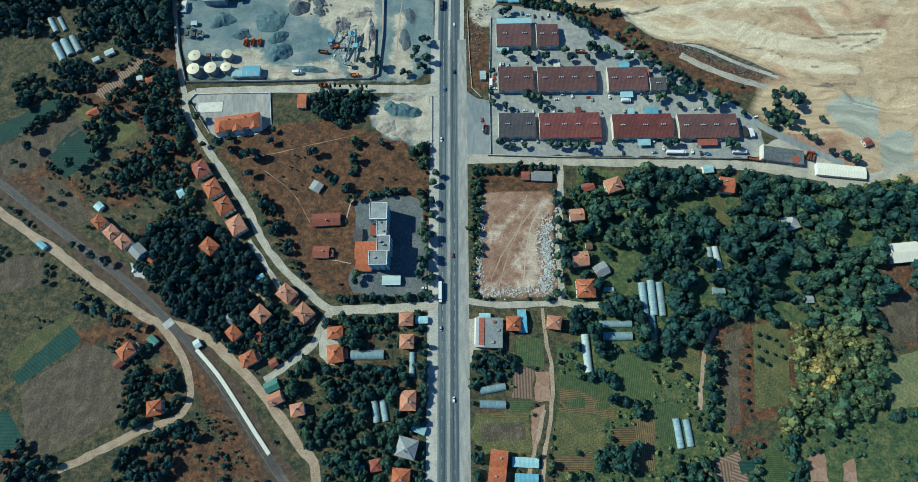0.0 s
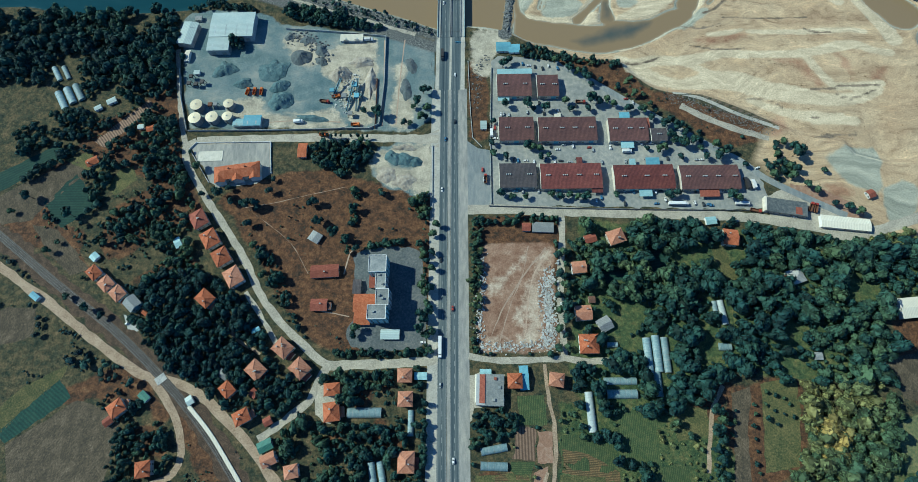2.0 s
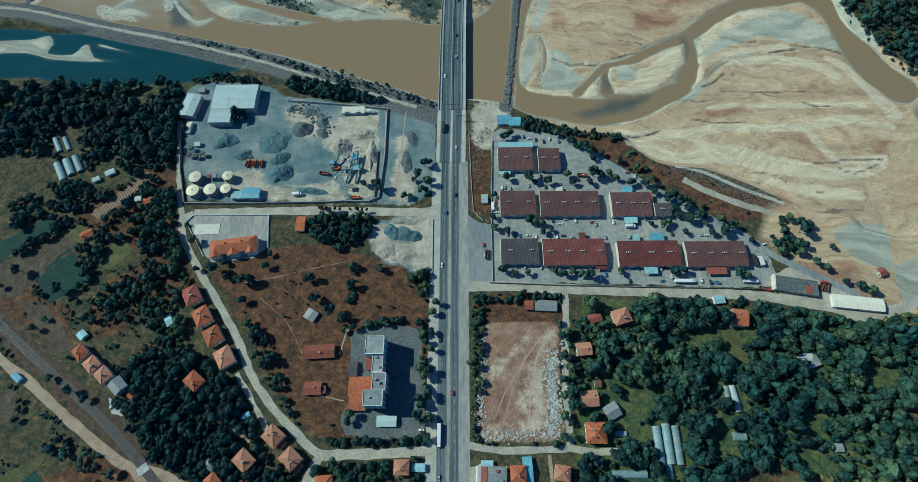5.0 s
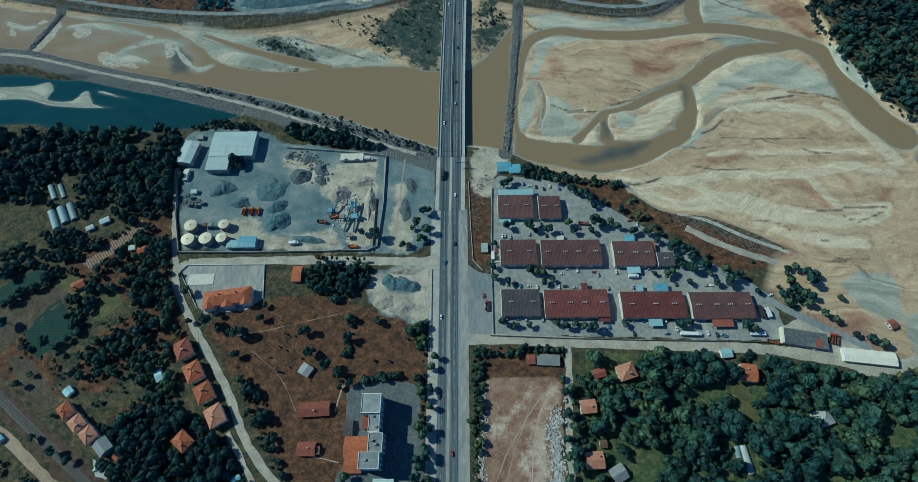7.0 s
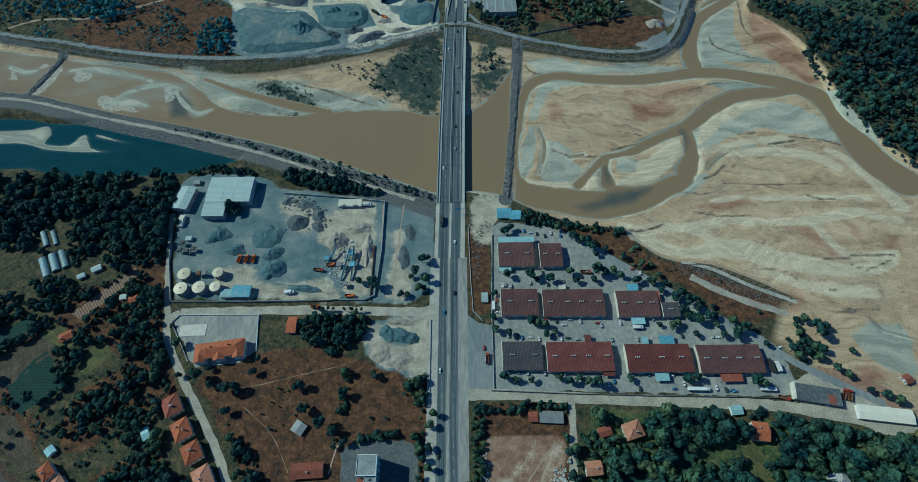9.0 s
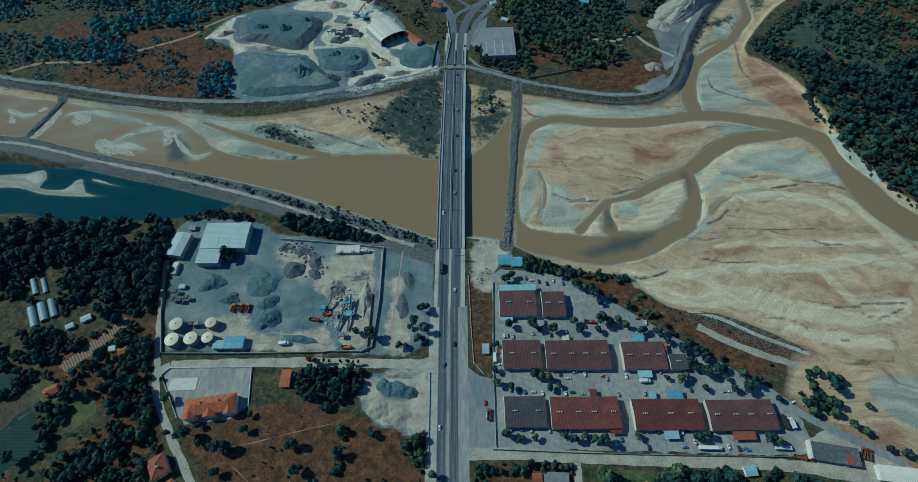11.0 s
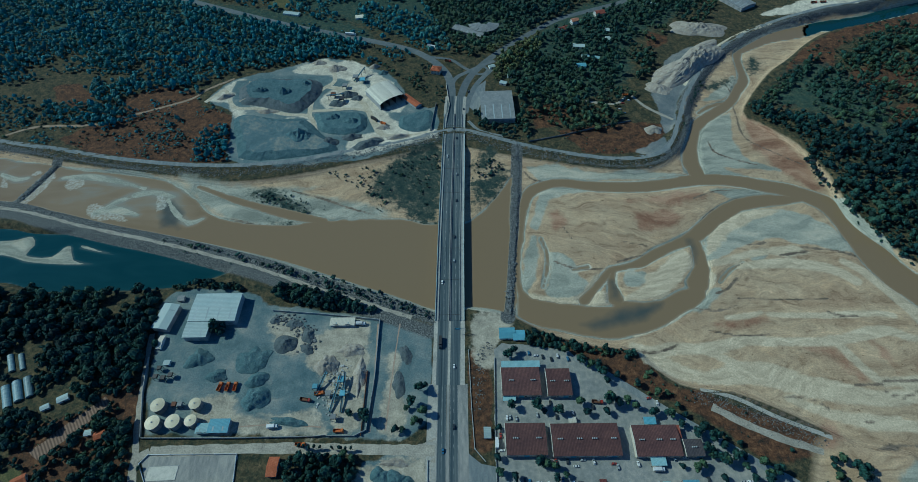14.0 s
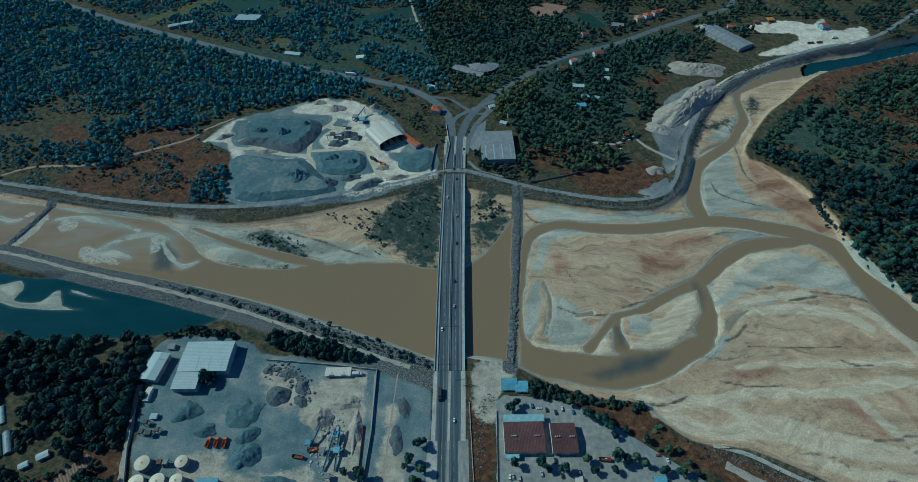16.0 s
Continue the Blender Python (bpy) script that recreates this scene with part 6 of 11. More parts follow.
def house(at, lx, ly, rz=0.0, roof=0, floors=2, kind="hip", wall=0, chimneys=1, colour=None, wing=None, label=None, windows=2):
    """A house: walls, tiled roof, chimneys, windows and a door. wing: a lower side part (x, y, lx, ly)."""
    x, y = at
    lx, ly = lx * 0.88, ly * 0.88
    eave = 2.9 * floors + 0.2
    ridge = eave + min(lx, ly) * (0.26 if kind == "hip" else 0.22)
    names = ("orange", "pale orange", "weathered red", "brown")
    mat = colour or TILE[roof]
    h = thing("house", label or f"{['single-storey', 'two-storey', 'three-storey'][floors - 1]} plastered house with a {names[roof]} tiled {kind} roof", "house", x, y, None, rz, "village houses")
    if kind == "hip":
        part("wall", Solid().box(-lx / 2, lx / 2, -ly / 2, ly / 2, -0.3, eave), WALL[wall], h)
        q = part("roof", hip(lx, ly, eave, ridge), mat, h)
        ridges(q, lx, ly, eave, ridge, mat)
    else:
        part("wall", gable_walls(lx, ly, eave, ridge), WALL[wall], h)
        part("roof", gable(lx, ly, eave, ridge), mat, h)
    rng = random.Random(int(x * 7 + y * 13))
    for k in range(chimneys):
        cx, cy = rng.uniform(-0.3, 0.3) * lx, rng.uniform(-0.25, 0.25) * ly
        z0 = eave + 0.3
        c = part("chimney", Solid().box(cx - 0.4, cx + 0.4, cy - 0.35, cy + 0.35, z0, ridge + 0.9), WALL[4], h)
        part("cap", Solid().box(cx - 0.55, cx + 0.55, cy - 0.5, cy + 0.5, ridge + 0.9, ridge + 1.05), CONCRETE, c)
    if wing:
        wx, wy, wl, ww = wing
        q = part("annex", Solid().box(wx - wl / 2, wx + wl / 2, wy - ww / 2, wy + ww / 2, -0.3, 2.7), WALL[(wall + 1) % 3], h)
        part("annex_roof", Solid().slab([(wx - wl / 2 - 0.3, wy - ww / 2 - 0.3, 2.75), (wx + wl / 2 + 0.3, wy - ww / 2 - 0.3, 2.75), (wx + wl / 2 + 0.3, wy + ww / 2 + 0.3, 3.2), (wx - wl / 2 - 0.3, wy + ww / 2 + 0.3, 3.2)], 0.15), TILE[(roof + 1) % 4], q)
    openings(h, lx, ly, floors, windows, sides="snew" if windows > 1 else "sn")
    foot(x, y, lx, ly, rz, 3.0)
    return h


def shed(at, lx, ly, rz=0.0, mat=None, wall=2, tall=2.7, pitch=0.12, label="small shed with a tin roof", name="shed"):
    x, y = at
    h = thing(name, label, "shed", x, y, None, rz)
    ridge = tall + ly * pitch
    part("wall", gable_walls(lx, ly, tall, ridge), WALL[wall], h)
    part("roof", gable(lx, ly, tall, ridge, 0.35, 0.15), mat or TIN_GREY, h)
    part("door", Solid().box(-0.6, 0.6, -ly / 2 - 0.04, -ly / 2 + 0.05, 0, 2.05), DOOR, h)
    foot(x, y, lx, ly, rz, 1.0)
    return h


def greenhouse(at, length, width, rz=0.0, film=None, label="tunnel greenhouse covered with pale plastic film"):
    """A hooped film tunnel with end walls, hoops and a base rail."""
    x, y = at
    g = thing("greenhouse", label, "greenhouse", x, y, None, rz, "film tunnels")
    n, r, k = 10, width / 2, max(3, int(length / 4))
    s = Solid()
    arc = [(-r * math.cos(math.pi * i / n), 0.15 + 0.78 * r * math.sin(math.pi * i / n)) for i in range(n + 1)]
    for j in range(k):
        a, b = -length / 2 + length * j / k, -length / 2 + length * (j + 1) / k
        for (p, q), (p2, q2) in zip(arc[:-1], arc[1:]):
            s.add([(a, p, q), (b, p, q), (b, p2, q2), (a, p2, q2)], [(0, 1, 2, 3)])
    part("film", s, film or FILM, g, smooth=True)
    for e in (-1, 1):
        ends = Solid()
        ends.add([(e * length / 2 * 0.995, p, q) for p, q in arc], [tuple(range(n + 1))])
        part("end_wall", ends, film or FILM, g)
    for j in range(k + 1):
        a = -length / 2 + length * j / k
        rim = [(a + e, p * k2, q * k2) for p, q in arc for e, k2 in ((-0.08, 1.0), (0.08, 1.0), (0.08, 1.025), (-0.08, 1.025))]
        hoop = Solid().add(rim, [(0, 1, 2, 3), (4 * n + 3, 4 * n + 2, 4 * n + 1, 4 * n)] + [(4 * i + c, 4 * i + 4 + c, 4 * i + 4 + (c + 1) % 4, 4 * i + (c + 1) % 4) for i in range(n) for c in range(4)])
        part("hoop", hoop, TIN_GREY, g)
    foot(x, y, length, width, rz, 3.0)
    return g


def warehouse(tl, br, mat, vents, label, tall=5.2, ridge=6.6, doors=4, lean=None):
    """A long hall with a low double-pitched tin roof, ridge vents and roller doors."""
    (x0, y1), (x1, y0) = tl, br
    lx, ly = x1 - x0, y1 - y0
    w = thing("warehouse", label, "warehouse", (x0 + x1) / 2, (y0 + y1) / 2, 0.0, 0, "row of warehouses")
    part("wall", gable_walls(lx - 0.8, ly - 0.8, tall, ridge - 0.1), WALL[0], w)
    part("roof", gable(lx - 0.8, ly - 0.8, tall, ridge, 0.4, 0.2), mat, w)
    for k in range(vents):
        u = (k + 0.5 + 0.12 * (k % 2)) / vents * lx - lx / 2
        for q in (-1.5, 0, 1.5):
            v = Solid().tube(u + q, 0, ridge, ridge + 0.8, 0.4, 0.4, 10).tube(u + q, 0, ridge + 0.8, ridge + 1.15, 0.65, 0.25, 10)
            part("roof_vent", v, CONCRETE, w)
    for k in range(doors):
        u = (k + 0.5) / doors * lx - lx / 2
        d = part("roller_door", Solid().box(u - 2, u + 2, -ly / 2 + 0.3, -ly / 2 + 0.45, 0, 3.8), TIN_BLUE if k % 3 == 1 else TIN_GREY, w)
        part("window", Solid().box(u + 2.6, u + 3.9, -ly / 2 + 0.3, -ly / 2 + 0.44, 1.2, 2.4), GLASS, w)
    part("gable_trim", Solid().beam((-lx / 2, -ly / 2, tall - 0.1), (-lx / 2, 0, ridge), 0.4, 0.5).beam((-lx / 2, 0, ridge), (-lx / 2, ly / 2, tall - 0.1), 0.4, 0.5), TIN_CREAM, w, "cream edge trim")
    foot((x0 + x1) / 2, (y0 + y1) / 2, lx, ly, 0, 1)
    return w


def canopy(tl, br, mat, z, label, drop=0.4):
    """A lean-to roof on posts."""
    (x0, y1), (x1, y0) = tl, br
    c = thing("canopy", label, "canopy", (x0 + x1) / 2, (y0 + y1) / 2, 0.0)
    a, b = (x1 - x0) / 2, (y1 - y0) / 2
    part("roof", Solid().slab([(-a, -b, z - drop), (a, -b, z - drop), (a, b, z), (-a, b, z)], 0.14), mat, c)
    for i in (-1, 1):
        for j in (-1, 1):
            part("post", Solid().box(i * (a - 0.3) - 0.1, i * (a - 0.3) + 0.1, j * (b - 0.2) - 0.1, j * (b - 0.2) + 0.1, 0, z - drop - 0.02), IRON, c)
    foot((x0 + x1) / 2, (y0 + y1) / 2, 2 * a, 2 * b, 0, 0.5)
    return c


# ---------------------------------------------------------------- warehouses
BROWN_LABEL, RED_LABEL, DARK_LABEL = "long warehouse with a brown ribbed tin roof", "long warehouse with a dull red ribbed tin roof", "warehouse with a dark grey-brown ribbed tin roof"
warehouse((25.7, 326.5), (57.0, 302.5), TIN_BROWN, 2, BROWN_LABEL, doors=3)
warehouse((61.7, 325.0), (81.4, 302.0), TIN_BROWN, 2, BROWN_LABEL, doors=2)
warehouse((26.1, 280.7), (56.9, 256.9), TIN_BROWN, 2, BROWN_LABEL, doors=3)
warehouse((60.5, 279.9), (111.4, 255.8), TIN_BROWN, 4, BROWN_LABEL, doors=5)
warehouse((121.4, 278.0), (155.5, 254.9), TIN_BROWN, 3, BROWN_LABEL, doors=4)
warehouse((157.6, 267.4), (171.7, 254.8), TIN_DARK, 1, DARK_LABEL, 4.6, 5.4, doors=2)
warehouse((25.3, 234.6), (56.7, 211.7), TIN_DARK, 2, DARK_LABEL, doors=3)
warehouse((59.8, 233.9), (111.5, 210.1), TIN_RED, 4, RED_LABEL, doors=5)
warehouse((121.3, 231.6), (171.8, 209.0), TIN_RED, 3, RED_LABEL, doors=5)
warehouse((176.4, 230.5), (225.8, 208.0), TIN_BROWN, 4, BROWN_LABEL, doors=5)
canopy((26.4, 332.5), (58.2, 326.5), TIN_AQUA, 4.8, "pale blue tin lean-to roof behind a warehouse", -0.3)
for tl, br, mat, z, label in (
    ((26.3, 304.8), (36.6, 299.0), TIN_AQUA, 3.9, "pale blue tin lean-to against a warehouse"),
    ((102.3, 211.9), (111.7, 206.8), TIN_RED, 4.0, "red tin lean-to against a warehouse"),
    ((141.4, 210.6), (152.3, 202.8), TIN_AQUA, 4.0, "pale aqua tin lean-to against a warehouse"),
    ((191.1, 209.7), (207.5, 201.8), TILE[2], 4.2, "red tiled lean-to against a warehouse"),
    ((131.2, 257.3), (142.4, 248.9), TIN_AQUA, 4.0, "pale aqua tin lean-to against a warehouse"),
    ((132.7, 284.6), (141.9, 278.9), TIN_BLUE, 4.0, "light blue tin lean-to behind a warehouse"),
    ((150.4, 239.0), (162.0, 232.0), TIN_BLUE, 4.0, "light blue tin lean-to behind a warehouse"),
    ((136.3, 238.1), (141.7, 232.4), TIN_AQUA, 4.0, "pale aqua tin lean-to against a warehouse"),
    ((91.5, 240.2), (96.6, 234.4), TIN_RED, 4.2, "red tin lean-to against a warehouse"),
    ((152.4, 277.7), (157.9, 268.1), TILE[2], 5.0, "red tiled lean-to against a warehouse"),
    ((75.6, 285.6), (81.6, 281.2), TIN_CREAM, 3.4, "cream tin lean-to behind a warehouse"),
):
    canopy(tl, br, mat, z, label)

# ---------------------------------------------------------------- village houses
for at, lx, ly, rz, roof, floors, kind, wall, ch in (
    ((-331.1, 243.6), 11, 8, 30, 0, 1, "gable", 0, 1), ((-303.0, 140.6), 12, 9, -42, 0, 2, "hip", 1, 1), ((-291.0, 131.3), 12, 10, -42, 1, 2, "hip", 0, 2), ((-279.9, 123.3), 12, 10, -42, 1, 2, "hip", 1, 1),
    ((-256.1, 108.8), 6, 5, -35, 0, 1, "gable", 0, 0), ((-225.7, 186.4), 16, 13, -57, 2, 2, "hip", 0, 2), ((-213.4, 168.8), 16, 13, -57, 0, 2, "hip", 1, 2), ((-201.6, 153.0), 15, 13, -57, 0, 2, "hip", 0, 2), ((-189.3, 136.2), 16, 13, -57, 1, 2, "hip", 1, 1),
    ((-209.0, 118.6), 14, 11, -38, 0, 2, "hip", 3, 1), ((-161.5, 63.3), 14, 11.5, -40, 1, 2, "hip", 3, 2), ((-143.0, 79.5), 14, 12, -38, 1, 2, "hip", 1, 3), ((-128.5, 64.3), 14, 12, -42, 1, 2, "hip", 0, 2),
    ((-181.0, 49.3), 11, 9, -45, 0, 2, "hip", 1, 1), ((-167.6, 30.0), 12, 10, 28, 0, 2, "hip", 0, 2), ((-161.8, 46.7), 6, 5.5, -40, 2, 1, "gable", 2, 0), ((-149.0, 27.0), 6, 6, 30, 2, 1, "gable", 2, 0),
    ((-261.4, 36.3), 12, 11, 40, 0, 2, "hip", 0, 1), ((-267.4, 27.4), 6.5, 6, 40, 2, 1, "gable", 0, 0), ((-233.0, -4.8), 11, 11, 10, 0, 2, "hip", 1, 1),
    ((-144.4, 1.3), 11, 9, 25, 1, 2, "gable", 1, 1), ((-127.3, -6.5), 10, 9, 12, 1, 2, "hip", 1, 1), ((-103.0, 49.1), 12, 9, 5, 0, 2, "hip", 1, 1), ((-102.0, 33.4), 12, 14, 8, 0, 2, "hip", 1, 1),
    ((-49.4, 58.8), 11, 10, 0, 1, 2, "hip", 1, 1), ((-48.5, 42.1), 11, 11, 0, 1, 2, "hip", 0, 2), ((-46.6, -0.4), 12, 15, 0, 1, 2, "hip", 0, 1), ((-68.9, -44.2), 8, 8, 10, 2, 1, "hip", 1, 0), ((-50.4, -51.4), 13, 11, -5, 0, 2, "hip", 1, 1),
    ((-146.0, 251.6), 8, 15, 0, 0, 1, "gable", 2, 0), ((-116.8, 140.9), 25, 11, 3, 2, 1, "gable", 2, 1), ((-119.1, 113.3), 14, 10, 0, 2, 1, "gable", 2, 1),
    ((18.3, -39.8), 13, 12, -8, 0, 2, "gable", 0, 1), ((16.8, -50.7), 13, 11, -8, 0, 2, "gable", 1, 1), ((31.9, 54.6), 11, 11, 0, 0, 2, "hip", 0, 1), ((62.4, 55.2), 11, 10, -8, 1, 2, "hip", 0, 1),
    ((88.4, 81.3), 15, 15, 0, 0, 2, "hip", 1, 3), ((86.3, 104.8), 13, 12, 4, 1, 2, "gable", 1, 1), ((85.7, 141.3), 12, 10, 5, 1, 2, "gable", 1, 1), ((117.4, 166.7), 14, 12, 18, 1, 2, "hip", 0, 2),
    ((97.4, 166.3), 10, 7, 15, 2, 1, "gable", 2, 0), ((208.4, 165.3), 12, 14, -8, 0, 2, "gable", 0, 1), ((46.2, 177.0), 7, 7, 0, 2, 1, "gable", 2, 0),
    ((-285.7, 276.6), 8, 6, 20, 0, 1, "gable", 1, 0), ((331.1, 203.1), 6, 7, 20, 2, 1, "gable", 1, 0), ((94.0, 115.8), 5, 5, 0, 3, 1, "gable", 0, 0),
    ((-36.5, 760.6), 14, 12, -15, 0, 2, "hip", 0, 1), ((148.9, 863.5), 16, 10, 25, 2, 1, "gable", 1, 0), ((167.2, 881.5), 12, 9, 20, 1, 2, "gable", 1, 0), ((207.9, 902.8), 16, 12, 15, 2, 2, "gable", 1, 0), ((298.1, 1019.8), 14, 12, 20, 1, 2, "hip", 0, 0), ((314.8, 1027.8), 14, 12, 20, 0, 2, "hip", 1, 0), ((332.2, 1038.0), 14, 12, 20, 2, 2, "hip", 0, 0), ((344.1, 1041.9), 13, 12, 20, 0, 2, "hip", 0, 0),
    ((198.9, 966.0), 12, 9, 10, 2, 2, "gable", 1, 0), ((440.4, 984.9), 14, 9, -10, 0, 1, "gable", 1, 0), ((571.2, 957.9), 10, 14, 10, 2, 2, "gable", 3, 0),
):
    house(at, lx, ly, rz, roof, floors, kind, wall, ch, windows=3 if lx > 13 else 2, wing=(lx / 2 + 1.2, -1, 2.4, ly * 0.5) if lx in (12, 14) and at[1] < 400 else None)
house((-46.7, -32.6), 15, 14, -15, 3, 2, "hip", 2, 1, TIN_GREY, label="two-storey house with a weathered grey hip roof")
house((-148.8, 10.4), 11, 8, 25, 3, 1, "gable", 2, 0, TIN_GREEN, label="single-storey house with a green tin roof")
house((-266.5, 115.2), 12, 11, -42, 3, 2, "gable", 3, 0, TIN_GREY, label="two-storey house with a grey tin gable roof")
house((102.2, 96.4), 11, 11, 28, 3, 1, "gable", 2, 0, TIN_GREY, label="single-storey house with a grey tin roof")
house((254.3, 133.0), 13, 12, 20, 3, 1, "hip", 1, 0, CONCRETE, wing=(-8, -1, 7, 8), label="unfinished house with a pale grey hip roof")

# sheds and small roofs
for at, lx, ly, rz, mat, wall, label in (
    ((59.7, 176.8), 17, 8, -3, TIN_GREY, 2, "long shed with a grey tin roof"), ((38.9, 57.0), 6, 17, 2, TIN_BLUE, 2, "narrow shed with a bright blue tin roof"),
    ((-37.9, 58.6), 9, 5, 0, TIN_AQUA, 1, "small shed with a pale blue roof"), ((10.5, 61.3), 8, 3.5, 0, TIN_AQUA, 1, "small shed with a pale blue roof"),
    ((-62.2, 89.8), 14, 7, 0, TIN_WHITE, 2, "low hall with a pale tin roof beside a block"), ((-90.1, 127.9), 6, 11, 0, TIN_DARK, 2, "shed with a dark tin roof"),
    ((257.8, 71.6), 5, 5, 0, TIN_GREY, 2, "small grey hut with a tin roof"), ((196.9, 180.9), 8, 6, 5, TIN_AQUA, 1, "small shed with a pale blue roof"),
    ((-127.5, 170.3), 8, 9, 60, TIN_GREY, 2, "ruined shed with a broken grey roof"), ((-328.9, 306.7), 8, 5, 30, TIN_WHITE, 1, "small shed with a pale roof"),
    ((-339.9, 299.4), 6, 4, 30, TIN_WHITE, 1, "small shed with a pale roof"), ((-295.6, 278.6), 5, 4, 10, TIN_WHITE, 1, "small white hut with a tin roof"), ((-209.4, 41.8), 4.5, 6, 35, TIN_WHITE, 1, "small white station hut"),
    ((-166.9, 93.9), 6, 3, 25, TIN_BLUE, 1, "small shed with a light blue roof"), ((-187.4, 60.3), 4, 9, 40, TIN_GREY, 2, "narrow grey tin lean-to by a house"), ((-38.8, -20.2), 10, 5, -20, TIN_AQUA, 2, "low shed with a pale blue tin roof"),
    ((-241.2, 166.7), 5, 9, 30, TIN_AQUA, 1, "low shed with a pale blue tin roof"), ((-349.1, 122.2), 8, 4, -35, TIN_BLUE, 1, "low shed with a blue tin roof"), ((-308.3, 155.2), 6, 6, -40, TIN_AQUA, 1, "small shed with a pale roof"),
    ((-78.6, -46.2), 3, 3, 0, TIN_BLUE, 1, "small hut with a blue roof"), ((-244.3, 44.7), 8, 5, -40, TIN_GREEN, 2, "low shed with a dark green roof"), ((37.3, -42.7), 18, 6, -3, TIN_AQUA, 1, "low shed with a pale blue tin roof"), ((37.6, -53.3), 16, 6, -3, TIN_BLUE, 1, "low shed with a pale blue tin roof"),
    ((33.2, 359.7), 13, 10, 0, TIN_BLUE, 1, "shed with a bright blue tin roof"), ((43.3, 357.6), 10, 9, 0, TIN_BLUE, 1, "shed with a bright blue tin roof"),
    ((-266.8, 356.0), 4, 12, 0, TIN_CREAM, 1, "narrow shed with a cream tin roof"), ((-254.5, 336.7), 5, 4, 0, TIN_WHITE, 1, "small white hut with a tin roof"), ((-263.8, 401.0), 6, 5, 0, TIN_GREY, 2, "small grey hut with a tin roof"),
    ((13.0, 274.7), 5, 8, 0, TIN_WHITE, 1, "small white kiosk beside the road"),
    ((164.0, 816.2), 16, 8, -10, TIN_WHITE, 1, "far shed with a white roof"), ((169.2, 788.8), 10, 6, 0, TIN_AQUA, 1, "far shed with an aqua roof"), ((183.1, 785.3), 9, 6, -25, TIN_AQUA, 1, "far shed with an aqua roof"), ((159.3, 767.5), 14, 8, 0, TIN_BLUE, 1, "far shed with a blue roof"), ((61.1, 746.3), 5, 5, 0, TIN_WHITE, 1, "small white hut with a tin roof"),
    ((211.9, 857.6), 6, 8, 0, TIN_WHITE, 1, "far small white hut among trees"), ((208.4, 831.6), 6, 14, 0, TIN_WHITE, 1, "far shed with a white roof"), ((293.0, 934.3), 16, 5, -15, TIN_WHITE, 1, "far long shed with a white roof"), ((258.2, 1000.3), 20, 12, -10, TIN_GREY, 2, "far shed with a grey roof"),
    ((-266.2, 928.1), 26, 8, -15, TIN_WHITE, 1, "far long pale shed"), ((-158.1, 912.2), 12, 9, 10, TIN_CREAM, 1, "far shed with a cream roof"), ((38.9, 769.3), 8, 6, 20, TIN_WHITE, 1, "small white hut beside a road"),
    ((52.3, 730.6), 9, 6, -25, TIN_WHITE, 1, "pale tin shed beside a lane"),
):
    shed(at, lx, ly, rz, mat, wall, label=label)

# film tunnels
for at, length, width, rz in (
    ((-78.8, 32.7), 25, 7.5, 0), ((-44.6, 25.5), 18, 4.5, 90), ((-70.9, -8.1), 15, 5, 100), ((-64.5, -7.3), 15, 5, 102), ((15.5, 7.5), 19, 5.5, 10), ((15.2, -3.6), 19, 6, -2), ((86.5, 32.8), 28, 6, 92),
    ((133.0, 73.1), 26, 6, 90), ((139.9, 74.4), 27, 6, 90), ((146.5, 73.4), 26, 5.5, 90), ((137.8, 52.0), 18, 5.5, 90), ((109.8, 54.4), 24, 5.5, 0), ((110.3, 45.2), 22, 6.5, 0), ((147.4, -23.8), 20, 5, 94),
    ((154.5, -23.5), 18, 5, 94), ((194.0, 105.4), 19, 5, 95), ((190.9, 78.9), 9, 6, -5), ((188.8, 110.3), 8, 4, 90), ((-389.8, 339.0), 18, 5, -57), ((-377.4, 308.9), 22, 6.5, -57), ((-370.8, 313.9), 20, 7, -57), ((-363.4, 317.5), 20, 6.5, -57), ((-381.1, 340.1), 17, 4.5, -57),
    ((106.9, 81.1), 8, 4, 0),
):
    greenhouse(at, length, width, rz, FILM_WHITE if rz in (92, 95) else FILM)

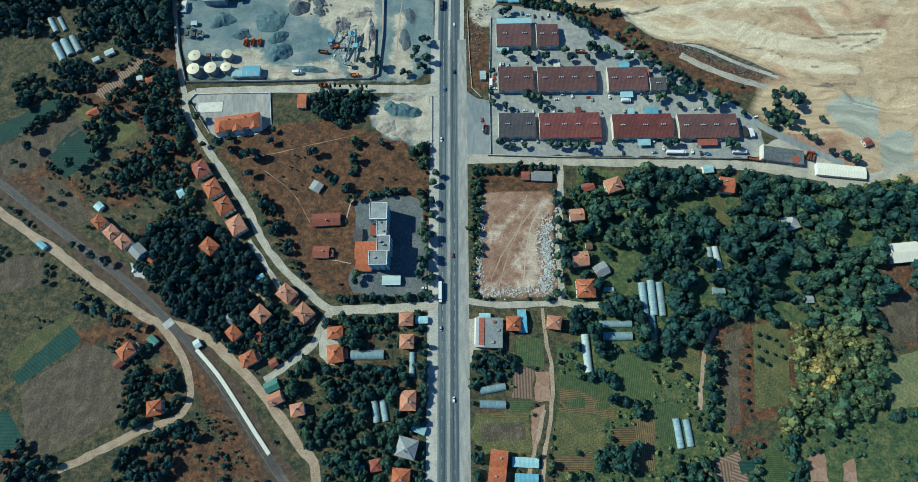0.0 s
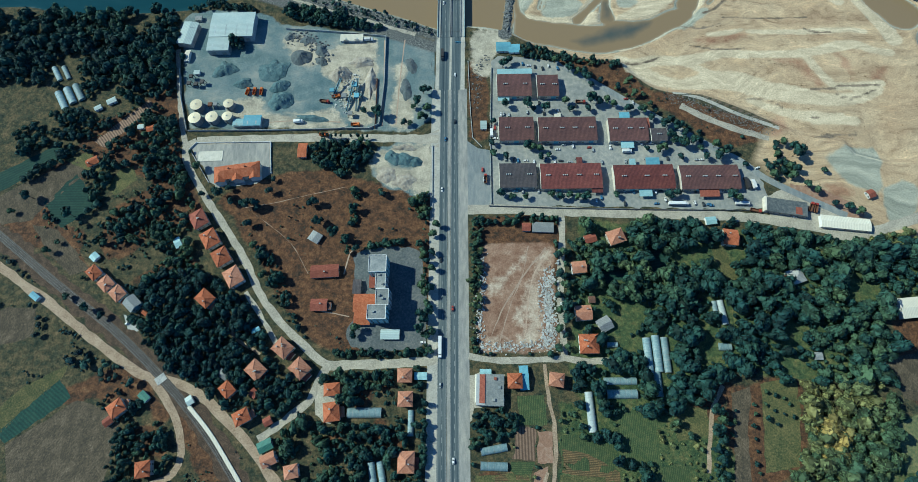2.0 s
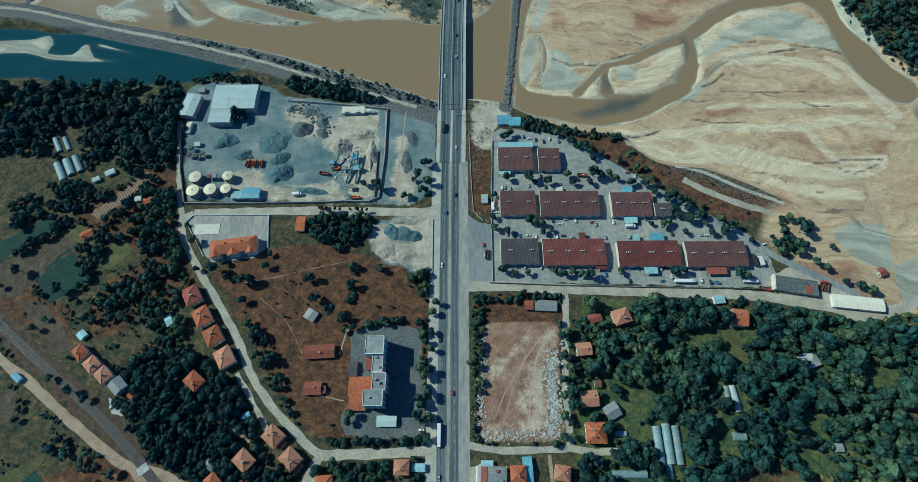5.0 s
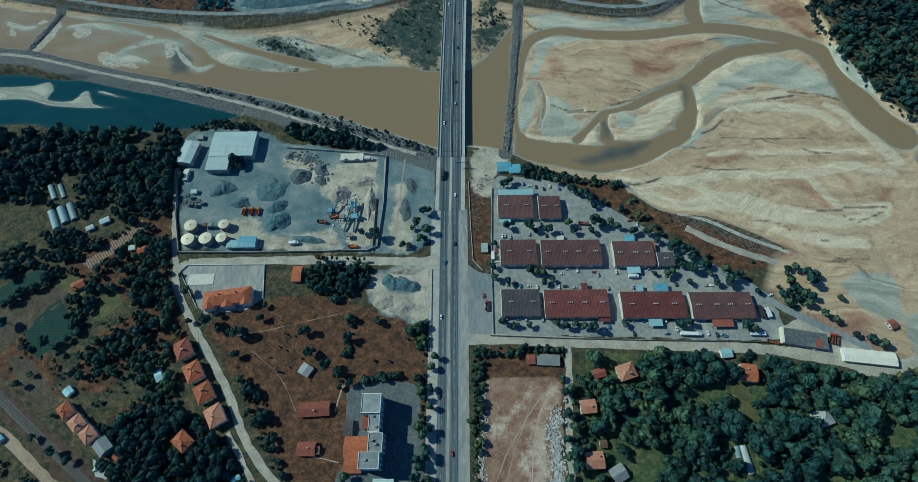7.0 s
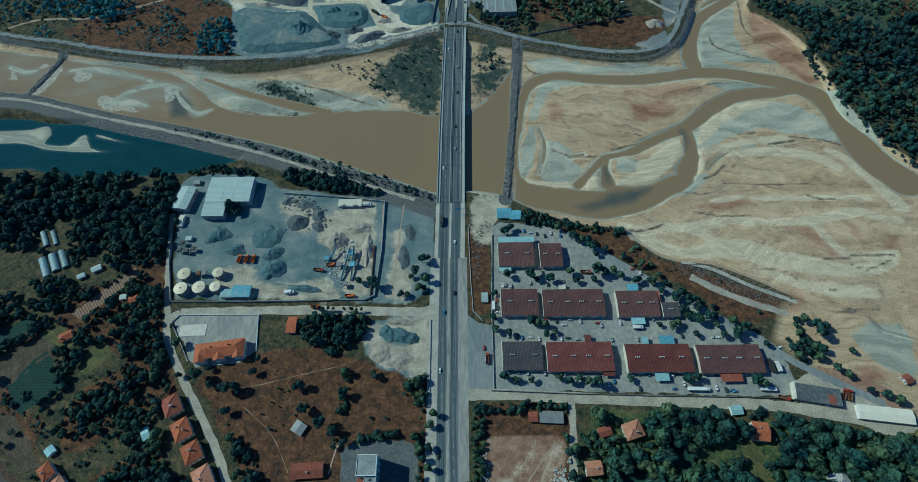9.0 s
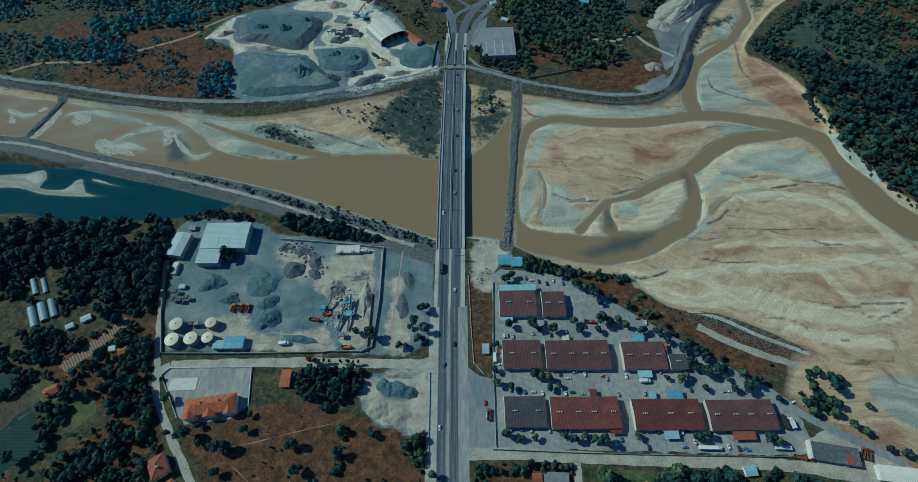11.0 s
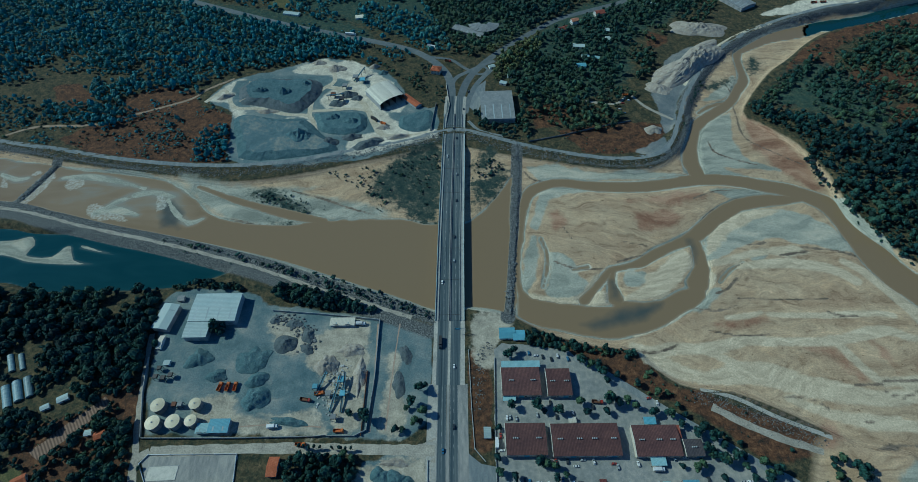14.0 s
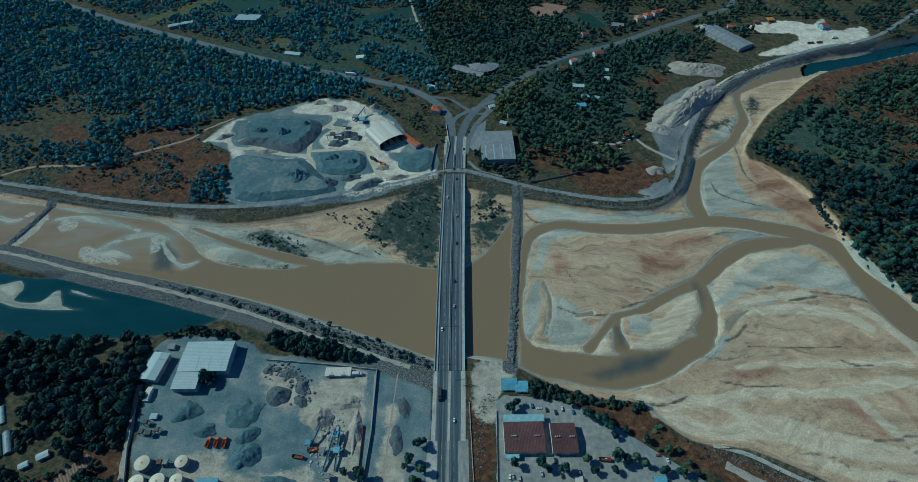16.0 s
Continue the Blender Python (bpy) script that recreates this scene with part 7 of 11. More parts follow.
# ---------------------------------------------------------------- hotel block, school, shop and other large buildings
def slab_block(parent, name, tl, br, tall, wall, origin, parapet=0.6):
    """A flat-roofed block with a parapet, floor bands and windows, in the thing's axes."""
    (x0, y1), (x1, y0) = tl, br
    ox, oy = origin
    x0, x1, y0, y1 = x0 - ox, x1 - ox, y0 - oy, y1 - oy
    b = part(name, Solid().box(x0, x1, y0, y1, -0.3, tall), wall, parent)
    part("roof", Solid().box(x0 + 0.35, x1 - 0.35, y0 + 0.35, y1 - 0.35, tall, tall + 0.12), FLAT_ROOF, b, "grey felt roof")
    for bx in ((x0 - 0.06, x0 + 0.34, y0, y1), (x1 - 0.34, x1 + 0.06, y0, y1), (x0 + 0.34, x1 - 0.34, y0 - 0.06, y0 + 0.34), (x0 + 0.34, x1 - 0.34, y1 - 0.34, y1 + 0.06)):
        part("parapet", Solid().box(*bx, tall - 0.3, tall + parapet), WALL[1], b)
    for fl in range(int(tall // 3)):
        z = 0.9 + fl * 3
        n = max(2, int((x1 - x0) / 3.6))
        for k in range(n):
            u = x0 + (k + 0.5) / n * (x1 - x0)
            for yy in (y0 - 0.04, y1 - 0.05):
                part("window", Solid().box(u - 0.8, u + 0.8, yy, yy + 0.09, z, z + 1.5), GLASS, b)
        n = max(2, int((y1 - y0) / 3.6))
        for k in range(n):
            u = y0 + (k + 0.5) / n * (y1 - y0)
            for xx in (x0 - 0.04, x1 - 0.05):
                part("window", Solid().box(xx, xx + 0.09, u - 0.8, u + 0.8, z, z + 1.5), GLASS, b)
    return b


hx, hy = (-74.8, 123.7)
hotel = thing("apartment_block", "tall stepped concrete block with grey felt roofs", "building", hx, hy, 0.0)
slab_block(hotel, "tower", (-78.9, 149.1), (-65.0, 135.6), 17.5, WALL[3], (hx, hy))
slab_block(hotel, "middle", (-73.2, 136.4), (-65.3, 122.8), 15.5, WALL[2], (hx, hy))
slab_block(hotel, "stair", (-72.2, 122.2), (-62.2, 109.4), 17.0, WALL[2], (hx, hy))
slab_block(hotel, "tower", (-78.0, 109.6), (-63.7, 98.7), 17.5, WALL[3], (hx, hy))
foot(hx - 1, hy - 4, 18, 56, 0, 1)
for k, (px, py) in enumerate(((-70.3, 133.5), (-67.7, 126.2), (-69.7, 117.0), (-66.9, 114.6), (-73.3, 104.4))):
    part("roof_box", Solid().box(px - hx - 0.9, px - hx + 0.9, py - hy - 0.7, py - hy + 0.7, 15.0, 16.8 + (2 if k > 1 else 0)), FLAT_ROOF, hotel)
shed((-83.1, 114.3), 17, 14, 0, TILE[0], 2, 3.6, 0.14, "low hotel annex with an orange tiled roof", "annex")
shed((-84.4, 102.3), 12, 10, 0, TILE[0], 2, 3.4, 0.14, "low hotel annex with an orange tiled roof", "annex")
shed((-77.8, 131.9), 4.5, 10, 0, TILE[2], 2, 3.4, 0.14, "narrow lean-to with a red tiled roof", "annex")

sx, sy = (-199.3, 230.1)
school = thing("school_building", "two-storey school with orange tiled hip roofs and cross gables", "school", sx, sy, None, 8)
part("wall", Solid().box(-19, 19, -6, 6, -0.3, 6.6), WALL[0], school)
part("roof", hip(38, 12, 6.6, 10.2), TILE[0], school)
for ex in (-15, 0, 15):
    w = part("wing", Solid().box(ex - 4, ex + 4, -8.5, -6, -0.3, 6.6), WALL[1], school)
    part("wing_roof", closed([(ex - 4.6, -9.1, 6.6), (ex, -9.1, 8.9), (ex + 4.6, -9.1, 6.6), (ex + 4.6, -1, 6.6), (ex, -1, 8.9), (ex - 4.6, -1, 6.6)], [(0, 1, 4, 5), (1, 2, 3, 4)], 0.2), TILE[0], w)
for ex in (-6, 8):
    part("chimney", Solid().box(ex - 0.5, ex + 0.5, 1, 2, 8, 11.2), WALL[4], school)
openings(school, 38, 12, 2, 9, 3.1, sides="ns")
foot(sx, sy, 40, 18, 8, 1)
px, py = (-228.6, 248.7)
pitch = thing("sports_slab", "pale worn concrete play slab with a low kerb", "slab", px, py, None, 2)
part("slab", Solid().box(-11, 11, -5, 5, 0, 0.16), material("worn_slab", [(0.42, 0.41, 0.35), (0.58, 0.55, 0.46), (0.66, 0.63, 0.54)], 4, 0.9), pitch)
for bx in ((-11.3, -11, -5.3, 5.3), (11, 11.3, -5.3, 5.3), (-11, 11, -5.3, -5), (-11, 11, 5, 5.3)):
    part("kerb", Solid().box(*bx, 0, 0.3), CONCRETE, pitch)

gx0, gy0 = (13.3, 48.3)
shop = thing("roadside_shop", "flat-roofed roadside shop with a red tiled front strip", "shop", gx0, gy0, None, -2)
part("wall", Solid().box(-10, 10, -11, 11, -0.3, 4.4), WALL[2], shop)
part("roof", Solid().box(-3.5, 10.3, -11.3, 11.3, 4.4, 4.7), FLAT_ROOF, shop, "grey felt roof")
part("front_roof", Solid().slab([(-8.6, -9.5, 4.2), (-3.5, -9.5, 5.2), (-3.5, 11, 5.2), (-8.6, 11, 4.2)], 0.2), TILE[2], shop)
part("awning", Solid().slab([(-11, -9, 3.6), (-8.6, -9, 4.2), (-8.6, 11, 4.2), (-11, 11, 3.6)], 0.12), TIN_CREAM, shop)
for cx, cy in ((4, 8), (3, -7), (7, 2)):
    part("roof_box", Solid().box(cx - 1, cx + 1, cy - 1, cy + 1, 4.7, 5.7), TILE[2] if cy > 5 else FLAT_ROOF, shop)
openings(shop, 20, 22, 1, 4, 2.9, 0.8, sides="we")
foot(gx0, gy0, 22, 24, 0, 1)

rx0, ry0 = (259.3, 191.6)
ruin = thing("old_shed", "long old shed with a patched grey flat roof", "shed", rx0, ry0, None, -10)
part("wall", Solid().box(-16, 16, -6, 6, -0.3, 4.2), WALL[2], ruin)
part("roof", Solid().box(-16.3, 16.3, -6.3, 6.3, 4.2, 4.5), OLD_TAR, ruin)
part("roof_patch", Solid().box(7, 12, -5.5, 1, 4.5, 4.62), TILE[2], ruin, "rusty red patch")
part("end_wall", Solid().box(-17.2, -16, -6, 7, 0, 4.9), WALL[0], ruin, "broken cream end wall")
openings(ruin, 32, 12, 1, 7, 3, 1.2, sides="sn")
foot(rx0, ry0, 34, 14, -10, 1)
shed((303.7, 177.1), 38, 10, -7, TIN_CREAM, 1, 3.6, 0.1, "long shed with a cream tin roof", "long_shed")
shed((338.8, 107.5), 26, 15, 5, TIN_CREAM, 1, 4.6, 0.1, "large shed with a white tin roof", "long_shed")

# ---------------------------------------------------------------- stone works on the near bank
def hall(at, lx, ly, rz, tall, mat, label, name="hall", pitch=0.1, axis_y=False):
    x, y = at
    h = thing(name, label, "hall", x, y, None, rz)
    ridge = tall + ly / 2 * pitch
    part("wall", gable_walls(lx, ly, tall, ridge), WALL[2], h)
    part("roof", gable(lx, ly, tall, ridge, 0.5, 0.25), mat, h)
    for k in range(max(2, int(lx / 9))):
        u = (k + 0.5) / max(2, int(lx / 9)) * lx - lx / 2
        part("gate", Solid().box(u - 2.2, u + 2.2, -ly / 2 - 0.06, -ly / 2 + 0.1, 0, 4.2), TIN_GREY, h)
        part("roof_light", Solid().slab([(u - 0.6, -ly / 2 + 1, tall + 0.12), (u + 0.6, -ly / 2 + 1, tall + 0.12), (u + 0.6, -0.8, ridge - 0.02), (u - 0.6, -0.8, ridge - 0.02)], 0.06), FILM_WHITE, h)
    foot(x, y, lx, ly, rz, 1)
    return h


hall((-226.0, 387.5), 41, 28, 0, 8, TIN_WHITE, "large steel hall with a pale grey-white ribbed roof", pitch=0.06)
hall((-236.5, 365.6), 20, 15.4, 0, 7.4, TIN_WHITE, "lower steel annex with a pale ribbed roof", pitch=0.05)
hall((-269.2, 380.0), 25, 14, 82, 6, TIN_WHITE, "small steel hall with a pale ribbed roof", pitch=0.12)
hall((-110.9, 373.3), 21, 7, 0, 3.2, TIN_CREAM, "low open shed with a white roof", "shed", pitch=0.05)
hall((-194.0, 282.0), 15, 10, 0, 4.5, TIN_BLUE, "works office with a pale blue tin roof", "works_office", pitch=0.1)
hall((-205.2, 280.5), 12, 7, 0, 3.6, TIN_AQUA, "low works office with an aqua tin roof", "works_office", pitch=0.1)

SILO = material("cream_silo", [(0.6, 0.51, 0.32), (0.72, 0.63, 0.43), (0.76, 0.69, 0.52)], 4, 0.6, 6, 0.05)
for at, r in (((-246.9, 298.5), 5.5), ((-246.1, 284.5), 5.6), ((-230.7, 285.4), 5.5), ((-216.8, 285.8), 4.6), ((-217.5, 299.3), 4.6)):
    x, y = at
    s = thing("storage_silo", "round cream steel storage silo with a conical top", "silo", x, y, None, 0, "works silos")
    # shell is grey tin: the sides' shade is put into the colour
    part("shell", Solid().tube(0, 0, -0.2, 6.2, r, r, 28), TIN_GREY, s)
    part("roof", Solid().tube(0, 0, 6.2, 7.0, r + 0.15, 0.7, 28), SILO, s)
    part("hatch", Solid().tube(0, 0, 6.95, 7.3, 0.7, 0.6, 12), CONCRETE, s)
    for z in (2.0, 4.0, 5.9):
        part("band", Solid().tube(0, 0, z, z + 0.18, r + 0.07, r + 0.07, 28), TIN_GREY, s)
    part("ladder", Solid().box(-0.3, 0.3, -r - 0.25, -r - 0.02, 0, 6.3), IRON, s)
    foot(x, y, 2 * r, 2 * r, 0, 1)

TAN_STONE = material("crushed_tan_stone", [(0.26, 0.22, 0.17), (0.36, 0.32, 0.26), (0.48, 0.44, 0.36)], 5, 0.95, 9, 0.8, dist=0.15)
DARK_STONE = material("dark_gravel", [(0.065, 0.085, 0.09), (0.11, 0.13, 0.135), (0.17, 0.185, 0.19)], 5, 0.95, 9, 0.8, dist=0.15)


def heap(at, lx, ly, tall, rz=0.0, mat=None, seed=1, flat=0.0, label="heap of crushed blue-grey stone", crumpled=1.0):
    """A tipped heap with an uneven outline, gullies and a flattened top."""
    x, y = at
    crumpled = 0.45 if flat > 0.55 else crumpled
    n, m = 56, 16
    tall = tall * 1.35
    u, v = np.meshgrid(np.linspace(0, 2 * np.pi, n, endpoint=False), np.linspace(0, 1, m))
    r = 1 + 0.28 * (hills(np.cos(u) * 2 + seed * 7, np.sin(u) * 2, 1.0, seed) - 0.5) * 2 * v
    px, py = np.cos(u) * v * r * lx / 2, np.sin(u) * v * r * ly / 2
    body = np.clip((1 - v) / (1 - flat), 0, 1)
    pz = tall * body * (1 + crumpled * 0.35 * (rough(px + seed * 31, py, 4.5, seed, 3) - 0.5) * 2) + (rough(px, py + seed * 17, 3, seed + 5, 2) - 0.5) * 0.8 * crumpled * (v < 0.97) * (v > 0.02)
    pz[-1] = -0.3
    ids = np.arange(n * m).reshape(m, n)
    f = np.stack([ids[:-1], np.roll(ids[:-1], -1, 1), np.roll(ids[1:], -1, 1), ids[1:]], -1).reshape(-1, 4)[:, ::-1]
    ob = sheet("gravel_mound", np.stack([px, py, pz], -1).reshape(-1, 3), f, mat or BLUE_STONE, False)
    ob.matrix_world = pose(x, y, hat(x, y), 0, 0, rz)
    foot(x, y, lx, ly, rz, 0)
    return tagged(ob, label, "mound", "gravel mounds")


for k, (at, lx, ly, tall, rz, mat, flat) in enumerate((
    ((-229.9, 340.7), 26, 18, 3.2, 15, BLUE_STONE, 0.2), ((-209.5, 324.3), 18, 12, 2.6, 5, BLUE_STONE, 0.2), ((-175.5, 321.4), 20, 14, 3.5, 5, BLUE_STONE, 0.2), ((-172.9, 304.7), 24, 20, 4.2, 10, BLUE_STONE, 0.25), ((-181.3, 338.1), 26, 30, 1.6, 100, BLUE_STONE, 0.5),
    ((-158.5, 353.7), 20, 18, 4, 0, DARK_STONE, 0.1), ((-139.3, 361.2), 12, 16, 2.6, 20, DARK_STONE, 0.1), ((-138.1, 348.2), 10, 14, 2.4, 60, DARK_STONE, 0.1), ((-118.9, 332.8), 18, 20, 5, 40, TAN_STONE, 0.15), ((-155.0, 373.5), 16, 10, 2, 0, DARK_STONE, 0.1), ((-172.3, 377.2), 12, 9, 2, 20, DARK_STONE, 0.1),
    ((-99.4, 346.3), 26, 12, 2, 0, TAN_STONE, 0.4), ((-90.5, 324.4), 10, 34, 2.5, 0, TAN_STONE, 0.3), ((-141.5, 285.6), 30, 7, 2, -6, BLUE_STONE, 0.2), ((-57.4, 315.0), 10, 26, 1.5, 10, DARK_STONE, 0.2), ((-53.5, 342.5), 10, 20, 1.5, 20, DARK_STONE, 0.2),
    ((-65.8, 244.3), 20, 13, 2.6, -20, BLUE_STONE, 0.3), ((-55.5, 242.3), 20, 12, 2.6, -15, BLUE_STONE, 0.3), ((-47.2, 239.8), 14, 9, 2.2, -15, BLUE_STONE, 0.3), ((-56.8, 254.0), 24, 6, 1.5, -5, TAN_STONE, 0.3), ((-71.4, 227.1), 20, 16, 1.5, 0, TAN_STONE, 0.2), ((-56.0, 221.2), 20, 16, 1.5, 10, TAN_STONE, 0.2),
    ((-197.5, 629.9), 46, 34, 9, 0, BLUE_STONE, 0.05), ((-161.9, 618.1), 22, 20, 5, 0, DARK_STONE, 0.1), ((-135.3, 628.0), 26, 12, 3, 10, DARK_STONE, 0.1), ((-138.7, 654.6), 34, 20, 6, 0, BLUE_STONE, 0.1), ((-161.5, 662.2), 30, 18, 6, 20, BLUE_STONE, 0.1), ((-261.7, 716.5), 40, 16, 9, 5, BLUE_STONE, 0.1), ((-230.2, 712.8), 34, 20, 9.5, 10, BLUE_STONE, 0.1), ((-206.6, 730.1), 28, 20, 8, 0, BLUE_STONE, 0.1), ((-281.7, 704.6), 16, 10, 3, 0, TAN_STONE, 0.1), ((-249.7, 681.5), 30, 9, 2.5, 0, TAN_STONE, 0.2), ((-311.1, 714.4), 22, 10, 3, 30, TAN_STONE, 0.2), ((-98.3, 645.4), 20, 10, 2.5, 0, TAN_STONE, 0.1), ((-79.3, 628.4), 24, 7, 2, 10, TAN_STONE, 0.1), ((-106.9, 623.9), 20, 8, 2, 10, TAN_STONE, 0.1), ((-174.1, 774.0), 24, 16, 4, 0, TAN_STONE, 0.2), ((-201.0, 789.4), 20, 12, 3, 0, TAN_STONE, 0.2), ((-121.9, 776.2), 16, 10, 4, 0, TAN_STONE, 0.1), ((-108.5, 761.6), 14, 10, 3, 0, BLUE_STONE, 0.1), ((-137.7, 705.8), 16, 12, 3, 0, DARK_STONE, 0.1),
    ((-112.8, 613.7), 40, 18, 4, 25, DARK_STONE, 0.2), ((-79.2, 626.5), 30, 10, 3, 10, TAN_STONE, 0.2), ((-162.4, 694.8), 24, 16, 4, 0, DARK_STONE, 0.1), ((-149.8, 713.2), 22, 16, 4, 0, DARK_STONE, 0.1),
    ((225.2, 630.4), 24, 16, 3, 0, TAN_STONE, 0.2),
)):
    heap(at, lx, ly, tall, rz, mat, k + 2, flat, label="heap of crushed blue-grey stone" if mat is BLUE_STONE else ("heap of pale tan stone and spoil" if mat is TAN_STONE else "heap of dark grey gravel"))



def bench(outline, tall, run, mat, label, side=None, seed=1, faces_to=None):
    """A tipped stockpile of stone: flat rough top, steep gullied sides."""
    o = np.asarray(curve(list(outline) + [outline[0]], 2.5))[:-1, :2]
    c = o.mean(0)
    d = c - o
    reach_in = np.hypot(d[:, 0], d[:, 1])
    d = d / reach_in[:, None]
    gul = rough(o[:, 0], o[:, 1], 7, seed, 3) - 0.5
    steps = [0.0, 0.25, 0.5, 0.75, 1.0]
    rings, zs = [], []
    for k, f in enumerate(steps):
        inward = f * run * (1 + 0.5 * gul) + 1.5 * (rough(o[:, 0] + 40 * k, o[:, 1], 4, seed + k, 2) - 0.5)
        rings.append(o + d * inward[:, None])
        zs.append(tall * f + (0 if k == 0 else 0.1) * tall * (rough(o[:, 0], o[:, 1] + 9 * k, 6, seed + 9, 2) - 0.5) - (0.4 if k == 0 else 0))
    top = rings[-1]
    for q in (0.12, 0.3, 0.5, 0.7, 0.88):
        p = top + (c - top) * q
        rings.append(p)
        zs.append(tall + 1.6 * (rough(p[:, 0], p[:, 1], 12, seed + 21, 3) - 0.5))
    rings.append(top * 0 + c)
    zs.append(np.full(len(o), tall))
    n, m = len(o), len(rings)
    p = np.vstack(rings)
    ids = np.arange(n * m).reshape(m, n)
    f = np.stack([ids[:-1], np.roll(ids[:-1], -1, 1), np.roll(ids[1:], -1, 1), ids[1:]], -1).reshape(-1, 4)
    turned = np.sum(o[:, 0] * np.roll(o[:, 1], -1) - np.roll(o[:, 0], -1) * o[:, 1]) < 0
    z0 = hat(*c)
    ob = sheet("stone_stockpile", np.column_stack([p - c, np.concatenate(zs)]), f[:, ::-1] if turned else f, mat, False)
    if side:
        ob.data.materials.append(side)
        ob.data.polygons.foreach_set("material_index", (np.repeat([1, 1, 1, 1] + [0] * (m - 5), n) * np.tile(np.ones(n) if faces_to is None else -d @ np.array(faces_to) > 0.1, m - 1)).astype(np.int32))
    ob.matrix_world = pose(c[0], c[1], z0)
    block(o, 1)
    return tagged(ob, label, "mound", "gravel mounds")


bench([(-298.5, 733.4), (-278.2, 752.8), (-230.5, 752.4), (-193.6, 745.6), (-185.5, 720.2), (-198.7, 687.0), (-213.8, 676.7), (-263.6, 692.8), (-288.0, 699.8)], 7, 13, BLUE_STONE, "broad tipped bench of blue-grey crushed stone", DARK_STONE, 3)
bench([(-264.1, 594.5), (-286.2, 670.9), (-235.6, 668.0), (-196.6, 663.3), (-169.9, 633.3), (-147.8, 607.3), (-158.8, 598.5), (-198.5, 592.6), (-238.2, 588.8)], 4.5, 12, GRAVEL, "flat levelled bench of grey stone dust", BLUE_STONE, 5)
bench([(-189.1, 674.7), (-160.2, 678.5), (-130.3, 675.1), (-119.2, 660.8), (-121.3, 640.6), (-143.0, 632.5), (-173.8, 640.0)], 4, 8, BLUE_STONE, "tipped bench of blue-grey crushed stone", None, 7)
bench([(-80.5, 666.5), (-42.3, 678.1), (-39.3, 646.9), (-57.3, 635.3), (-79.0, 643.7)], 2, 6, BLUE_STONE, "low spread of blue-grey stone dust", None, 9)
heap((306.4, 765.3), 166, 46, 9, 42, TAN_STONE, 41, 0.3, "long sand tip with a pale ridge and steep sides")
heap((343.1, 855.7), 89, 44, 6, -9, TAN_STONE, 41, 0.15, "low spoil tip with a sandy top")
heap((250.5, 712.4), 37, 26, 3, -22, TAN_STONE, 41, 0.2, "low spoil tip with a sandy top")




def wall_run(name, pts, tall, thick, mat, label, category="wall"):
    """A free-standing wall: panels between piers, each a part."""
    w = thing(name, label, category, pts[0][0], pts[0][1], 0.0)
    ox, oy = pts[0]
    for (ax, ay), (bx, by) in zip(pts[:-1], pts[1:]):
        n = max(1, int(math.hypot(bx - ax, by - ay) / 14))
        for k in range(n):
            a, b = k / n, (k + 1) / n
            p, q = (ax + (bx - ax) * a, ay + (by - ay) * a), (ax + (bx - ax) * b, ay + (by - ay) * b)
            zp, zq = hat(*p), hat(*q)
            part("panel", Solid().beam((p[0] - ox, p[1] - oy, zp + tall / 2 - 0.1), (q[0] - ox, q[1] - oy, zq + tall / 2 - 0.1), thick, tall), mat, w)
            part("pier", Solid().box(p[0] - ox - thick, p[0] - ox + thick, p[1] - oy - thick, p[1] - oy + thick, zp - 0.2, zp + tall + 0.15), mat, w)
    return w


GREY_WALL = "grey concrete boundary wall with piers"
wall_run("boundary_wall", [(-253.7, 274.2), (-189.7, 273.5), (-119.8, 273.8), (-110.9, 274.8)], 2.4, 0.35, CONCRETE, GREY_WALL)
wall_run("boundary_wall", [(-109.9, 274.2), (-88.9, 274.0), (-80.3, 278.2), (-77.6, 321.2), (-78.4, 375.6), (-133.9, 382.7), (-176.3, 386.9)], 2.4, 0.35, CONCRETE, GREY_WALL)
wall_run("boundary_wall", [(-253.7, 274.2), (-266.0, 311.8), (-272.7, 342.6)], 2.4, 0.35, CONCRETE, GREY_WALL)
wall_run("boundary_wall", [(-84.0, 274.4), (-84.4, 327.4)], 1.8, 0.4, RUST, "rusty brown panel wall inside the works")
wall_run("boundary_wall", [(-225.6, 222.6), (-248.0, 255.6), (-243.1, 262.0), (-176.2, 261.8), (-172.0, 230.7)], 1.3, 0.35, WALL[1], "pale plastered school yard wall")
wall_run("boundary_wall", [(16.2, 197.2), (73.3, 194.5), (136.7, 192.4), (232.4, 190.2)], 1.7, 0.3, DOOR, "dark boundary wall along a dusty road")
wall_run("boundary_wall", [(18.2, 199.3), (18.6, 263.1), (21.4, 337.7)], 1.5, 0.3, CONCRETE, GREY_WALL)
wall_run("boundary_wall", [(-0.2, 344.8), (1.4, 293.8), (3.1, 263.4), (11.2, 253.8)], 1.0, 0.5, CONCRETE, "low concrete kerb wall beside the road")
wall_run("boundary_wall", [(-32.0, 255.3), (-31.6, 212.3), (-31.3, 185.0)], 1.0, 0.4, CONCRETE, "low pale wall beside the road")
wall_run("boundary_wall", [(-23.1, 731.0), (-18.2, 686.5), (-22.3, 651.5)], 2.0, 0.4, WALL[0], "pale wall beside a far road")
wall_run("boundary_wall", [(-35.3, 689.5), (-41.2, 635.4)], 2.5, 0.4, DOOR, "dark wall round stone works")
